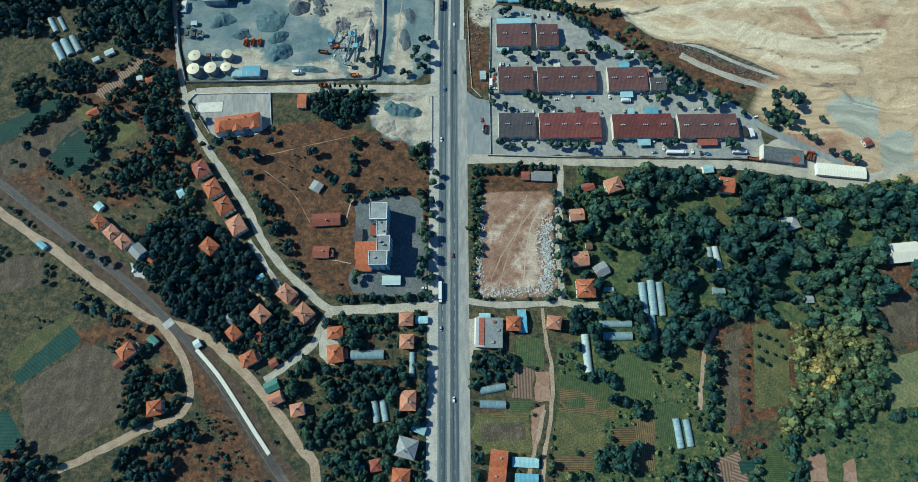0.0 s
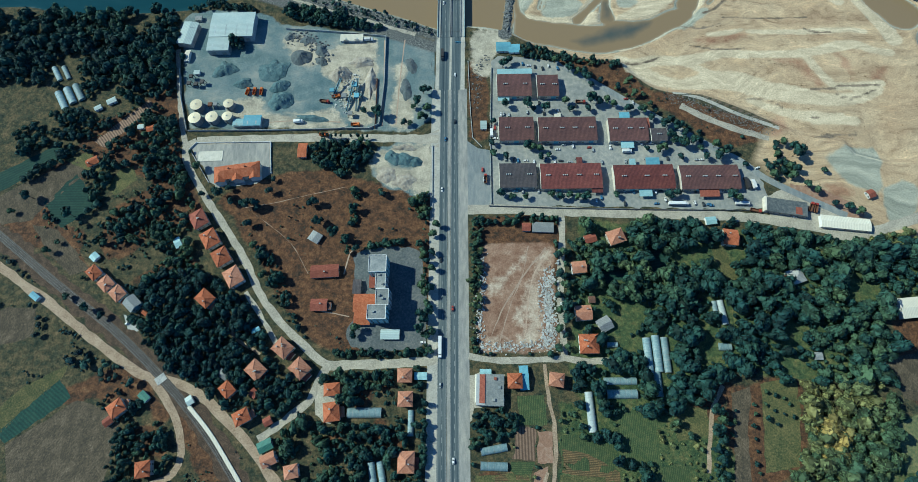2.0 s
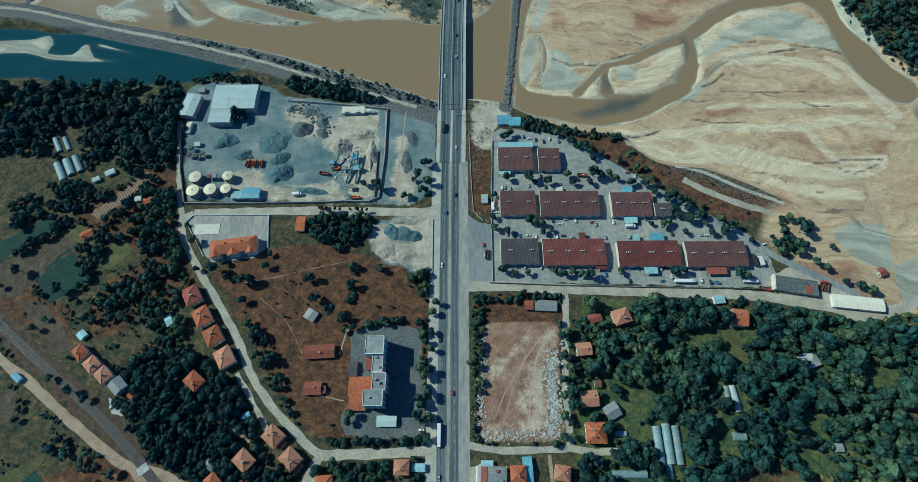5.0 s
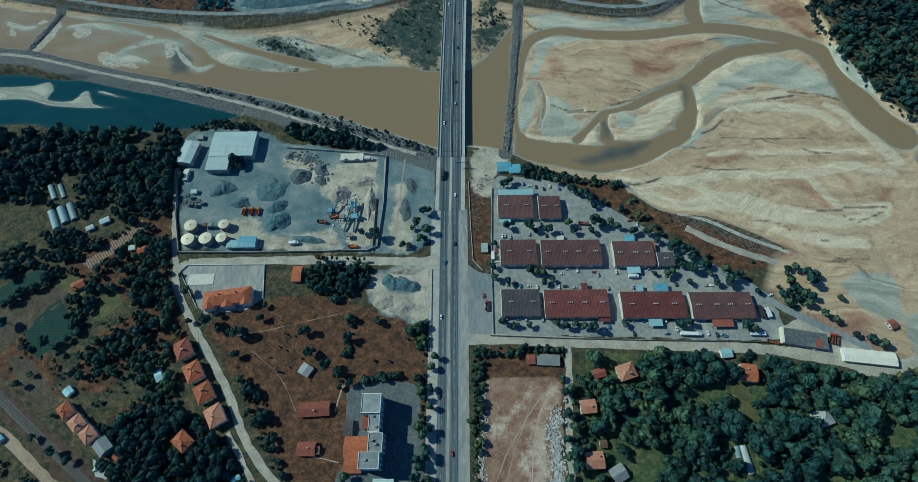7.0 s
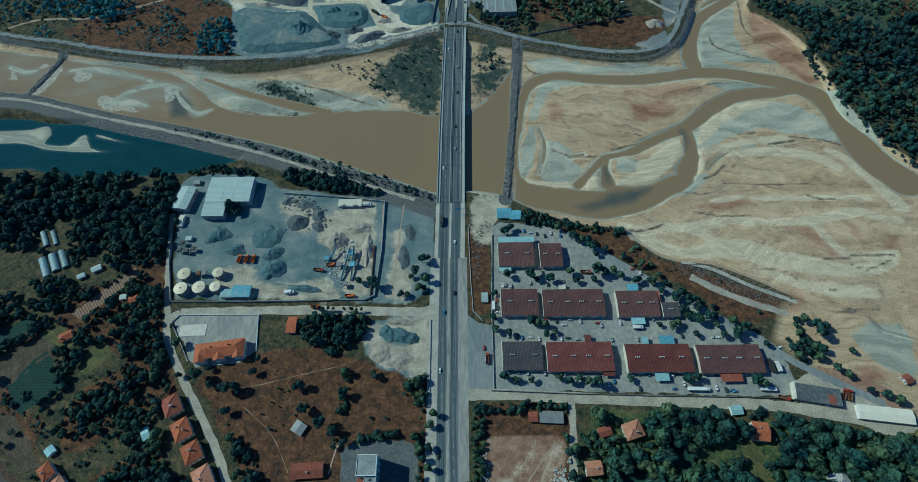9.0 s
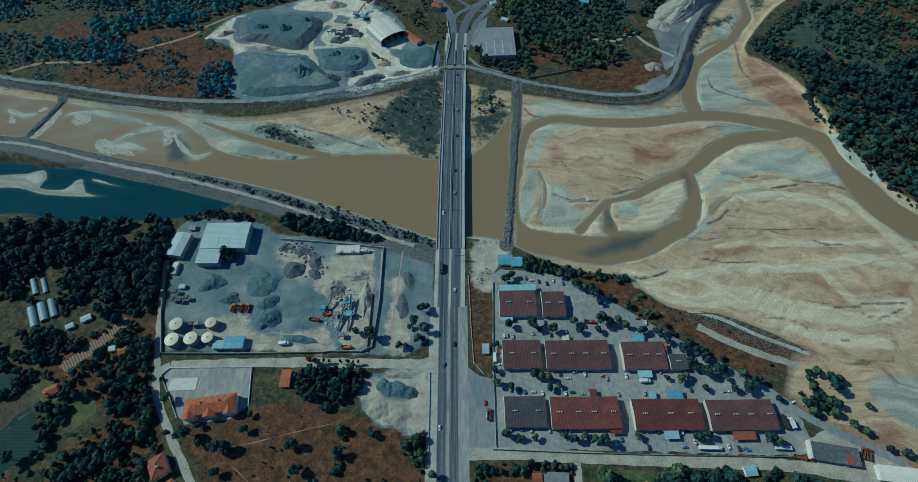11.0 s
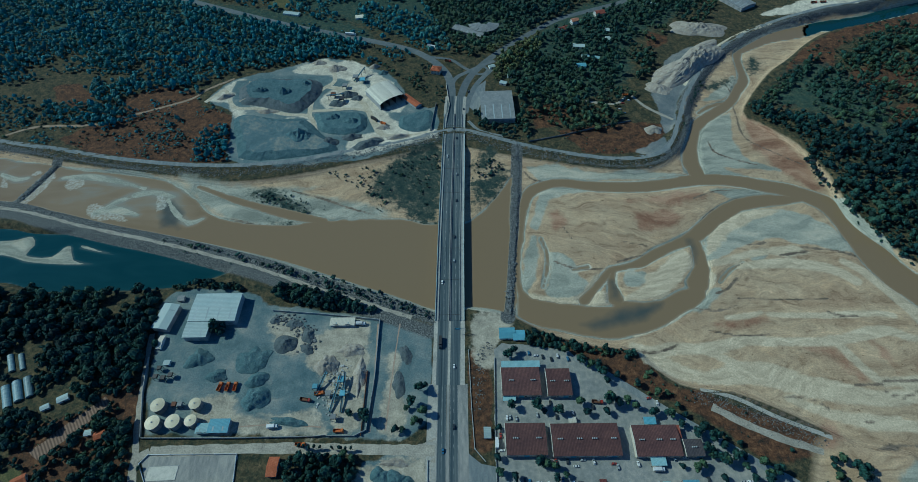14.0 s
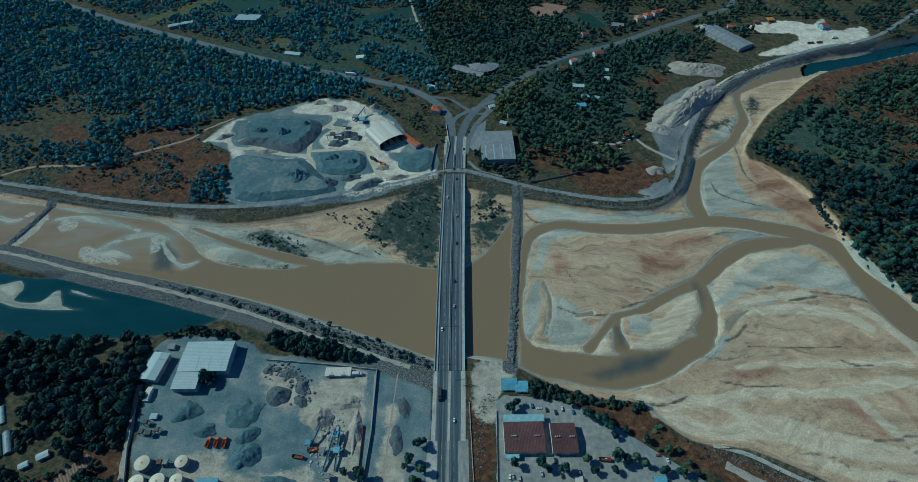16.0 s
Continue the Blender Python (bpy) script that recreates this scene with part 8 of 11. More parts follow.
wall_run("boundary_wall", [(75.4, 613.1), (114.0, 622.3), (172.5, 640.8), (201.9, 647.6)], 2.0, 0.4, DOOR, "dark wall along a field edge")

# crusher plant: hoppers, conveyors and screens
PAINTS_ORANGE = material("works_orange", [(0.5, 0.2, 0.04), (0.6, 0.28, 0.07)], 2, 0.5)


def conveyor(a, b, z0, z1, label="inclined belt conveyor on trestles"):
    c = thing("conveyor", label, "conveyor", a[0], a[1], None)
    d = (b[0] - a[0], b[1] - a[1])
    part("belt", Solid().beam((0, 0, z0), (*d, z1), 1.4, 0.25), DARK_STONE, c)
    for s in (-1, 1):
        n = Vector((-d[1], d[0], 0)).normalized() * 0.8 * s
        part("rail", Solid().beam(Vector((0, 0, z0 + 0.3)) + n, Vector((*d, z1 + 0.3)) + n, 0.2, 0.5), TIN_BLUE, c)
    for k in (0.35, 0.65, 0.95):
        part("trestle", Solid().beam((d[0] * k - 0.6, d[1] * k, -0.2), (d[0] * k, d[1] * k, z0 + (z1 - z0) * k), 0.25).beam((d[0] * k + 0.6, d[1] * k, -0.2), (d[0] * k, d[1] * k, z0 + (z1 - z0) * k), 0.25), IRON, c)
    return c


def hopper(at, s=2.5, mat=None, label="steel hopper on four legs", rz=0):
    h = thing("hopper", label, "hopper", at[0], at[1], None, rz)
    part("bin", Solid().add([(-s, -s, 5), (s, -s, 5), (s, s, 5), (-s, s, 5), (-s, -s, 3.4), (s, -s, 3.4), (s, s, 3.4), (-s, s, 3.4), (-0.5, -0.5, 1.6), (0.5, -0.5, 1.6), (0.5, 0.5, 1.6), (-0.5, 0.5, 1.6)],
         [(0, 1, 2, 3), (0, 4, 5, 1), (1, 5, 6, 2), (2, 6, 7, 3), (3, 7, 4, 0), (4, 8, 9, 5), (5, 9, 10, 6), (6, 10, 11, 7), (7, 11, 8, 4), (8, 11, 10, 9)]), mat or TIN_BLUE, h)
    for i in (-1, 1):
        for j in (-1, 1):
            part("leg", Solid().box(i * s - 0.15, i * s + 0.15, j * s - 0.15, j * s + 0.15, -0.2, 3.5), IRON, h)
    return h


conveyor((-110.5, 292.5), (-104.9, 321.6), 0.8, 5.5)
conveyor((-101.8, 292.4), (-101.6, 324.6), 0.8, 5.0)
conveyor((-110.6, 315.7), (-97.1, 306.7), 1.0, 4.5)
conveyor((-124.1, 307.0), (-116.9, 324.8), 1.0, 5.5)
conveyor((-146.7, 715.9), (-175.2, 701.8), 1.0, 8.0)
conveyor((-146.1, 742.1), (-132.6, 762.2), 1.0, 9.0)
for at, s, mat in (((-104.6, 318.6), 2.4, TIN_BLUE), ((-101.8, 306.7), 2.2, TIN_BLUE), ((-106.4, 287.9), 2.0, TIN_GREY), ((-113.2, 306.9), 2.2, TIN_GREY), ((-124.8, 312.9), 2.0, TIN_BLUE), ((-230.4, 299.7), 1.8, TIN_GREY), ((-235.1, 299.7), 1.8, RUST), ((-258.8, 323.7), 1.8, IRON), ((-252.1, 322.4), 1.8, IRON), ((-246.8, 324.8), 1.8, IRON), ((-258.2, 331.1), 1.6, IRON), ((-144.5, 748.8), 3.5, TIN_GREY), ((-134.3, 741.7), 3.5, TIN_BLUE), ((-168.9, 710.3), 3, RUST), ((-156.2, 701.1), 3, IRON), ((-156.1, 729.2), 3, TIN_GREY)):
    hopper(at, s, mat)

hopper((506.5, 996.4), 5, PAINTS_ORANGE, "orange steel hopper tower on four legs")
hopper((483.3, 993.4), 4, RUST, "rusty steel hopper on four legs")
# arched hall and its red lean-to on the far bank
ax, ay = -100.8, 706.0
arch = thing("arched_hall", "large open-fronted hall with a cream arched tin roof", "hall", ax, ay, None, 35)
R, half = 19.0, 18.0
n = 14
arc = [(-half * math.cos(math.pi * i / n), 7 + 4.2 * math.sin(math.pi * i / n)) for i in range(n + 1)]
for (p, q), (p2, q2) in zip(arc[:-1], arc[1:]):
    part("roof_sheet", Solid().add([(p, -R, q), (p2, -R, q2), (p2, R, q2), (p, R, q), (p, -R, q - 0.3), (p2, -R, q2 - 0.3), (p2, R, q2 - 0.3), (p, R, q - 0.3)], [(0, 1, 2, 3), (7, 6, 5, 4), (0, 4, 5, 1), (2, 6, 7, 3), (0, 3, 7, 4), (1, 5, 6, 2)]), TIN_CREAM, arch)
part("back_wall", Solid().box(-half, half, R - 0.6, R - 0.2, 0, 7.2), WALL[2], arch)
for e in (-1, 1):
    part("side_wall", Solid().box(e * half - 0.3, e * half + 0.3, -R, R, 0, 7.0), WALL[2], arch)
for k in range(4):
    part("rib", Solid().box(-half + 9 * k + 4.3, -half + 9 * k + 4.7, -R + 0.2, R - 0.2, 0.0, 7 + 4.0 * math.sin(math.acos(max(-1, min(1, (-half + 9 * k + 4.5) / half)))) - 0.35), IRON, arch)
foot(ax, ay, 38, 40, 35, 2)
shed((-67.2, 694.9), 30, 9, -48, TILE[0], 2, 3.5, 0.12, "long lean-to with a bright red roof", "lean_to")
fx, fy = 41.0, 677.0
dark_hall = hall((fx, fy), 40, 56, 1, 7, FLAT_ROOF, "large hall with a weathered grey-blue flat roof", "hall", 0.03)
hall((417.0, 945.4), 78, 30, -61, 6, TIN_GREY, "long works hall with a pale green-grey roof", "hall", 0.12)
hall((8.7, 861.2), 50, 14, -32, 4, TIN_GREY, "long roofed stands with a grey roof", "hall", 0.1)
hall((-366.8, 1047.4), 40, 20, -5, 8, TIN_WHITE, "far block with a white roof", "hall", 0.05)
hall((-482.7, 1037.7), 40, 10, 25, 4, TIN_WHITE, "far long shed with a white roof", "hall", 0.08)
ex, ey = 31.8, 877.1
fan = thing("open_air_theatre", "half-round grey roof of radial panels among dark trees", "theatre", ex, ey, None)
for k in range(9):
    a, b = math.pi * (1 + k / 9 + 0.004), math.pi * (1 + (k + 1) / 9 - 0.004)
    part("roof_panel", Solid().slab([(6 * math.cos(a), 6 * math.sin(a), 7.5), (23 * math.cos(a), 23 * math.sin(a), 5.0), (23 * math.cos(b), 23 * math.sin(b), 5.0), (6 * math.cos(b), 6 * math.sin(b), 7.5)], 0.3), TIN_GREY, fan)
    part("post", Solid().tube(21 * math.cos(a), 21 * math.sin(a), -0.3, 5.1, 0.25, 0.25, 8), CONCRETE, fan)
part("stage", Solid().tube(0, 0, -0.3, 1.2, 7, 7, 24), CONCRETE, fan)
foot(ex, ey - 8, 48, 32, 0, 0)

# ---------------------------------------------------------------- bridge
BRIDGE = curve([(-16.6, ROAD_END), (-16.3, 384), (-15.4, 483), (-12.6, 628), (-11.6, 668)], 8)
BRIDGE = BRIDGE[(BRIDGE[:, 1] >= 372)]
APPROACH = [(-16.9, ROAD_END - 2), (-16.6, 345), (-16.35, 375)]
DECK = 0.45
bridge = thing("road_bridge", "long straight concrete road bridge with pale parapets over a muddy river", "bridge", 0, 0, 0.0)


def along(line, x0, x1, z0, z1, name, mat, parent, label=""):
    """A bar that follows a plan line, from x0 to x1 across and z0 to z1 up."""
    s = Solid()
    d = np.gradient(line, axis=0)
    nrm = np.stack([d[:, 1], -d[:, 0]], 1) / np.hypot(d[:, 0], d[:, 1])[:, None]
    ring = []
    for c, q in zip(line, nrm):
        ring += [(*(c + q * a), b) for a, b in ((x0, z0), (x1, z0), (x1, z1), (x0, z1))]
    f = [(0, 1, 2, 3), tuple(4 * (len(line) - 1) + i for i in (3, 2, 1, 0))]
    for k in range(len(line) - 1):
        f += [(4 * k + i, 4 * k + 4 + i, 4 * k + 4 + (i + 1) % 4, 4 * k + (i + 1) % 4) for i in range(4)]
    s.add(ring, f)
    return part(name, s, mat, parent, label)


along(BRIDGE, -13.0, 13.0, DECK - 1.6, DECK, "deck", CONCRETE, bridge)
along(BRIDGE, -9.6, -1.2, DECK + 0.004, DECK + 0.05, "carriageway", ASPHALT, bridge, "grey asphalt carriageway")
along(BRIDGE, 1.0, 8.8, DECK + 0.004, DECK + 0.05, "carriageway", ASPHALT, bridge, "grey asphalt carriageway")
for a, b, z in ((-13.1, -12.6, 1.1), (12.6, 13.1, 1.1), (-10.2, -9.9, 0.8), (9.1, 9.4, 0.8), (-0.75, -0.45, 0.85), (0.35, 0.65, 0.85)):
    along(BRIDGE, a, b, DECK, DECK + z, "parapet" if abs(a) > 12 else "barrier", TIN_WHITE if abs(a) > 12 else TIN_GREY, bridge)
for a, b in ((-9.4, -9.25), (-1.5, -1.35), (1.15, 1.3), (8.45, 8.6)):
    along(BRIDGE, a, b, DECK + 0.054, DECK + 0.06, "edge_line", PAINT, bridge)
for y in np.arange(380, 660, 38.0):
    c = BRIDGE[np.argmin(abs(BRIDGE[:, 1] - y))]
    part("joint", Solid().box(c[0] - 9.6, c[0] + 8.8, y - 0.25, y + 0.25, DECK + 0.051, DECK + 0.066), IRON, bridge)
    if 395 < y < 650:
        for e in (-8, 0, 8):
            part("pier", Solid().tube(c[0] + e, y, -8, DECK - 2.4, 1.0, 1.0, 12), CONCRETE, bridge)
        part("cross_beam", Solid().box(c[0] - 11.5, c[0] + 11.5, y - 1, y + 1, DECK - 2.6, DECK - 1.6), CONCRETE, bridge)
for y0 in (372, 655):
    c = BRIDGE[np.argmin(abs(BRIDGE[:, 1] - y0))]
    part("abutment", Solid().box(c[0] - 13, c[0] + 13, y0 - 4, y0 + 10, -6, DECK - 1.6), CONCRETE, bridge)
block([(-32, 372), (0, 372), (4, 668), (-28, 668)], 0)
for nm, off, wd, mat, lift in (("approach_west", 6.0, 9.5, ASPHALT, 0.06), ("approach_east", -5.0, 8.5, ASPHALT, 0.06), ("approach_verge", 0.4, 27, DUST, 0.03)):
    ribbon(nm, [(-17.1, ROAD_END - 1), (-16.7, 345), (-16.4, 376)], wd, mat, "worn grey asphalt carriageway up to a bridge" if wd < 12 else "pale dusty verge by a bridge", lift, level=0.2, offset=off - 0.4)
    ribbon(nm.replace("approach", "exit"), [(-11.6, 664), (-11.0, 685), (-9.5, 705)], wd, mat, "worn grey asphalt carriageway beyond a bridge", lift, level=0.3, offset=off)

# lane lines, dashed
def dashes(name, x, y0, y1, z, line=None):
    s = Solid()
    y = y0
    while y < y1:
        cx = x if line is None else x + line[np.argmin(abs(line[:, 1] - y)), 0]
        s.box(cx - 0.1, cx + 0.1, y, y + 3.5, z, z + 0.012)
        y += 9
    ob = part(name, s, PAINT, None)
    return tagged(ob, "faded white dashed lane line", "road marking", kind="stuff")


for x in (-22.1, -12.7):
    dashes("lane_marking", x, -150, ROAD_END, 0.065)
for x in (-5.4, 4.9):
    dashes("lane_marking", x, 376, 662, DECK + 0.054, BRIDGE)
for x in (-25.3, -18.9, -15.6, -9.7):
    tagged(part("edge_marking", Solid().box(x - 0.08, x + 0.08, -150, ROAD_END, 0.066, 0.075), PAINT, None), "faded white edge line", "road marking", kind="stuff")

# sign gantry and lamp posts by the bridge
def pole(at, tall, arm, label, name="lamp_post", z=None):
    p = thing(name, label, "pole", at[0], at[1], z, 0, "road poles")
    part("mast", Solid().tube(0, 0, -0.2, tall, 0.16, 0.09, 8), TIN_GREY, p)
    part("arm", Solid().beam((0, 0, tall - 0.1), (arm, 0, tall + 0.3), 0.12), TIN_GREY, p)
    part("lamp_head", Solid().box(min(arm, arm * 1.3), max(arm, arm * 1.3), -0.2, 0.2, tall + 0.22, tall + 0.4), CONCRETE, p)
    return p


gantry = thing("sign_gantry", "steel sign gantry with a blue board over the road", "road sign", -2.2, 362, 0.1)
part("post", Solid().tube(0, 0, -0.2, 7, 0.25, 0.2, 10), TIN_GREY, gantry)
part("boom", Solid().beam((0, 0, 6.8), (-9.5, 0, 7.0), 0.35), TIN_GREY, gantry)
part("board", Solid().box(-9.5, -4.5, -0.1, 0.1, 5.6, 8.0), TIN_BLUE, gantry)
for y in (250, 340):
    pole((-34.2, y), 8.5, 2.2, "grey steel lamp post on the verge")

# ---------------------------------------------------------------- railway and platform
RAIL = [(-560, 235), (-437.9, 203.8), (-400.4, 179.0), (-369.7, 157.2), (-340.0, 136.1), (-311.4, 116.7), (-283.6, 97.8), (-256.2, 76.6), (-234.5, 58.0), (-213.2, 38.6), (-192.2, 16.7), (-171.4, -8.5), (-151.2, -34.7), (-134.3, -55.3), (-109.0, -85.8), (-87.1, -112.3)]
BALLAST = material("ballast", [(0.06, 0.05, 0.042), (0.115, 0.098, 0.082), (0.2, 0.175, 0.145)], 4, 0.95, 9, 0.5)
WEEDY = material("weedy_soil", [(0.03, 0.03, 0.022), (0.085, 0.058, 0.04), (0.16, 0.11, 0.075)], 5, 0.95, 7, 0.2, grain=0.4)
ribbon("railway_shoulder", RAIL, 17, WEEDY, "weedy brown earth beside the railway", 0.05, "verge", 5, 1.0, 0.0, None, 5.0)
ribbon("railway_bed", RAIL, 6.6, BALLAST, "grey ballast railway bed", 0.09, "railway", 5)
RAIL_STEEL = material("rail_steel", [(0.16, 0.16, 0.16), (0.24, 0.235, 0.23)], 3, 0.5)
for off in (-2.3, -0.85, 0.85, 2.3):
    ribbon("rail", RAIL, 0.14, RAIL_STEEL, "worn steel rail on sleepers", 0.32, "rail", 5, None, off)
track = curve(RAIL, 0.8)
s = Solid()
for k in range(0, len(track) - 1):
    d = (track[k + 1] - track[k]) / max(np.hypot(*(track[k + 1] - track[k])), 1e-6)
    if -50 < track[k][1] < 240:
        s.beam((track[k][0] - d[1] * 2.9, track[k][1] + d[0] * 2.9, 0.17), (track[k][0] + d[1] * 2.9, track[k][1] - d[0] * 2.9, 0.17), 0.28, 0.16)
tagged(part("sleeper", s, IRON, None), "dark wooden railway sleepers", "sleepers", kind="stuff")
platform_line = curve([(-210.4, 37.7), (-191.6, 18.9), (-174.3, -2.3), (-159.0, -21.9), (-146.7, -37.1)], 6)
plat = thing("station_platform", "long low pale concrete station platform", "platform", *platform_line[0], None)
along(platform_line - platform_line[0], -1.3, 1.3, -0.2, 0.75, "slab", TIN_CREAM, plat)
along(platform_line - platform_line[0], -1.7, -1.3, -0.2, 0.7, "edge", CONCRETE, plat)
for k in range(len(platform_line) - 1):
    block([platform_line[k] + (-2, 0), platform_line[k] + (2, 0), platform_line[k + 1] + (2, 0), platform_line[k + 1] + (-2, 0)], 1)
cx, cy = (-235.3, 57.6)
crossing = thing("level_crossing", "pale concrete level crossing slab over rails", "crossing", cx, cy, None, 40)
part("slab", Solid().box(-4, 4, -3, 3, 0, 0.4), CONCRETE, crossing)

# ---------------------------------------------------------------- vehicles
PAINTS = {"white": material("white_paint", [(0.68, 0.68, 0.66), (0.75, 0.75, 0.73)], 2, 0.3, bump=0, spec=0.5), "dark grey": material("dark_paint", [(0.03, 0.035, 0.04), (0.05, 0.05, 0.055)], 2, 0.3, bump=0, spec=0.5),
          "red": material("red_paint", [(0.3, 0.04, 0.03), (0.36, 0.06, 0.04)], 2, 0.3, bump=0, spec=0.5), "silver": material("silver_paint", [(0.36, 0.38, 0.39), (0.42, 0.44, 0.44)], 2, 0.3, bump=0, spec=0.5),
          "blue": material("blue_paint", [(0.05, 0.14, 0.26), (0.07, 0.18, 0.32)], 2, 0.3, bump=0, spec=0.5), "orange": material("orange_paint", [(0.5, 0.14, 0.03), (0.58, 0.19, 0.05)], 2, 0.45, bump=0)}
TYRE = material("tyre", [(0.012, 0.012, 0.012), (0.025, 0.025, 0.025)], 1, 0.9)


def wheel(parent, x, y, r, w):
    s = Solid()
    n = 10
    ring = [(math.cos(2 * math.pi * i / n) * r, math.sin(2 * math.pi * i / n) * r) for i in range(n)]
    s.add([(x + a, y - w / 2, r + b) for a, b in ring] + [(x + a, y + w / 2, r + b) for a, b in ring], [tuple(range(n)), tuple(range(2 * n - 1, n - 1, -1))] + [(i, n + i, n + (i + 1) % n, (i + 1) % n) for i in range(n)])
    part("wheel", s, TYRE, parent)


def loft(rows):
    """A body from cross-sections (x, half width, bottom, top)."""
    s = Solid()
    v = [p for x, w, b, t in rows for p in ((x, -w, b), (x, w, b), (x, w * 0.94, t), (x, -w * 0.94, t))]
    f = [(0, 1, 2, 3), tuple(4 * (len(rows) - 1) + i for i in (3, 2, 1, 0))]
    for k in range(len(rows) - 1):
        f += [(4 * k + i, 4 * k + 4 + i, 4 * k + 4 + (i + 1) % 4, 4 * k + (i + 1) % 4) for i in range(4)]
    return s.add(v, f)


def car(colour):
    c = thing("car", f"{colour} hatchback car with dark windows", "car", -30, -900, 0, 0, "cars")
    part("body", loft([(-2.15, 0.7, 0.45, 0.75), (-2.05, 0.84, 0.3, 0.92), (-0.9, 0.88, 0.25, 0.98), (0.9, 0.88, 0.25, 0.95), (1.9, 0.82, 0.3, 0.8), (2.15, 0.66, 0.4, 0.65)]), PAINTS[colour], c)
    part("glazing", loft([(-1.95, 0.72, 0.9, 0.95), (-1.45, 0.76, 0.9, 1.36), (0.15, 0.76, 0.9, 1.4), (1.0, 0.76, 0.9, 0.97)]), GLASS, c)
    part("roof", loft([(-1.5, 0.68, 1.36, 1.42), (-1.0, 0.7, 1.37, 1.47), (0.2, 0.68, 1.38, 1.45)]), PAINTS[colour], c)
    for x in (-1.3, 1.35):
        for y in (-0.8, 0.8):
            wheel(c, x, y, 0.31, 0.22)
    return c


def lorry(cab, box, length, label, tall=3.8, open_top=False):
    c = thing("lorry", label, "lorry", -60, -900, 0, 0, "lorries")
    part("cab", loft([(length / 2 - 2.2, 1.22, 0.6, 2.9), (length / 2 - 0.6, 1.22, 0.5, 2.9), (length / 2, 1.18, 0.5, 1.7)]), PAINTS[cab], c)
    part("windscreen", loft([(length / 2 - 0.62, 1.1, 1.75, 2.75), (length / 2 + 0.02, 1.08, 1.72, 1.8)]), GLASS, c)
    part("chassis", Solid().box(-length / 2, length / 2 - 1, -0.5, 0.5, 0.6, 1.0), IRON, c)
    if open_top:
        q = part("tipper", Solid().box(-length / 2, length / 2 - 2.6, -1.25, 1.25, 1.0, 1.2), box, c)
        for bx in ((-length / 2, length / 2 - 2.6, -1.25, -1.15), (-length / 2, length / 2 - 2.6, 1.15, 1.25), (-length / 2, -length / 2 + 0.1, -1.15, 1.15), (length / 2 - 2.7, length / 2 - 2.6, -1.15, 1.15)):
            part("side", Solid().box(*bx, 1.2, 2.5), box, q)
    else:
        part("cargo_box", Solid().box(-length / 2, length / 2 - 2.6, -1.27, 1.27, 1.0, tall), box, c)
    for x in (length / 2 - 1.3, -length / 2 + 1.2, -length / 2 + 2.4):
        for y in (-1.05, 1.05):
            wheel(c, x, y, 0.5, 0.35)
    return c


cars = {k: car(k) for k in ("white", "dark grey", "red", "silver", "blue")}
lorries = {"semi": lorry("white", PAINTS["white"], 16.5, "long white articulated lorry"), "tipper": lorry("orange", PAINTS["orange"], 8.0, "orange tipper lorry with an open bed", open_top=True),
           "box": lorry("white", WALL[1], 8.5, "white box lorry on six wheels"), "dark": lorry("dark grey", IRON, 11, "dark lorry with a long cargo box"), "old": lorry("red", RUST, 9, "old red lorry with an open bed", open_top=True), "bus": lorry("white", PAINTS["white"], 12, "long white coach with flat sides", 3.2)}


def park(proto, at, rz=90.0, z=None):
    return copy_thing(proto, pose(at[0], at[1], max(hat(*at), 0.0) + 0.06 if z is None else z, 0, 0, rz))


# on the road
for kind, x, y, d in (("white", -23.6, 213, -90), ("dark grey", -24.0, 150, -90), ("silver", -23.4, 52, -90), ("white", -13.5, 0, 90), ("dark grey", -12.6, 280, 90), ("white", -12.4, 330, 90), ("red", -14.2, 110, 90), ("blue", -20.8, 262, -90), ("silver", -11.8, -80, 90)):
    park(cars[kind], (x, y), d, 0.075)
park(lorries["semi"], (-23.8, 80), -90, 0.075)
park(lorries["dark"], (-24.2, 352), -90, 0.27)
for kind, off, y, d in (("white", -6.8, 590, -90), ("dark grey", 3.2, 470, 90), ("silver", 3.4, 440, 90), ("white", -7.4, 415, -90), ("dark grey", 4.6, 520, 90), ("silver", 4.4, 560, 90), ("dark grey", 3.0, 622, 90)):
    c = BRIDGE[np.argmin(abs(BRIDGE[:, 1] - y))]
    park(cars[kind], (c[0] + off, y), d, DECK + 0.055)
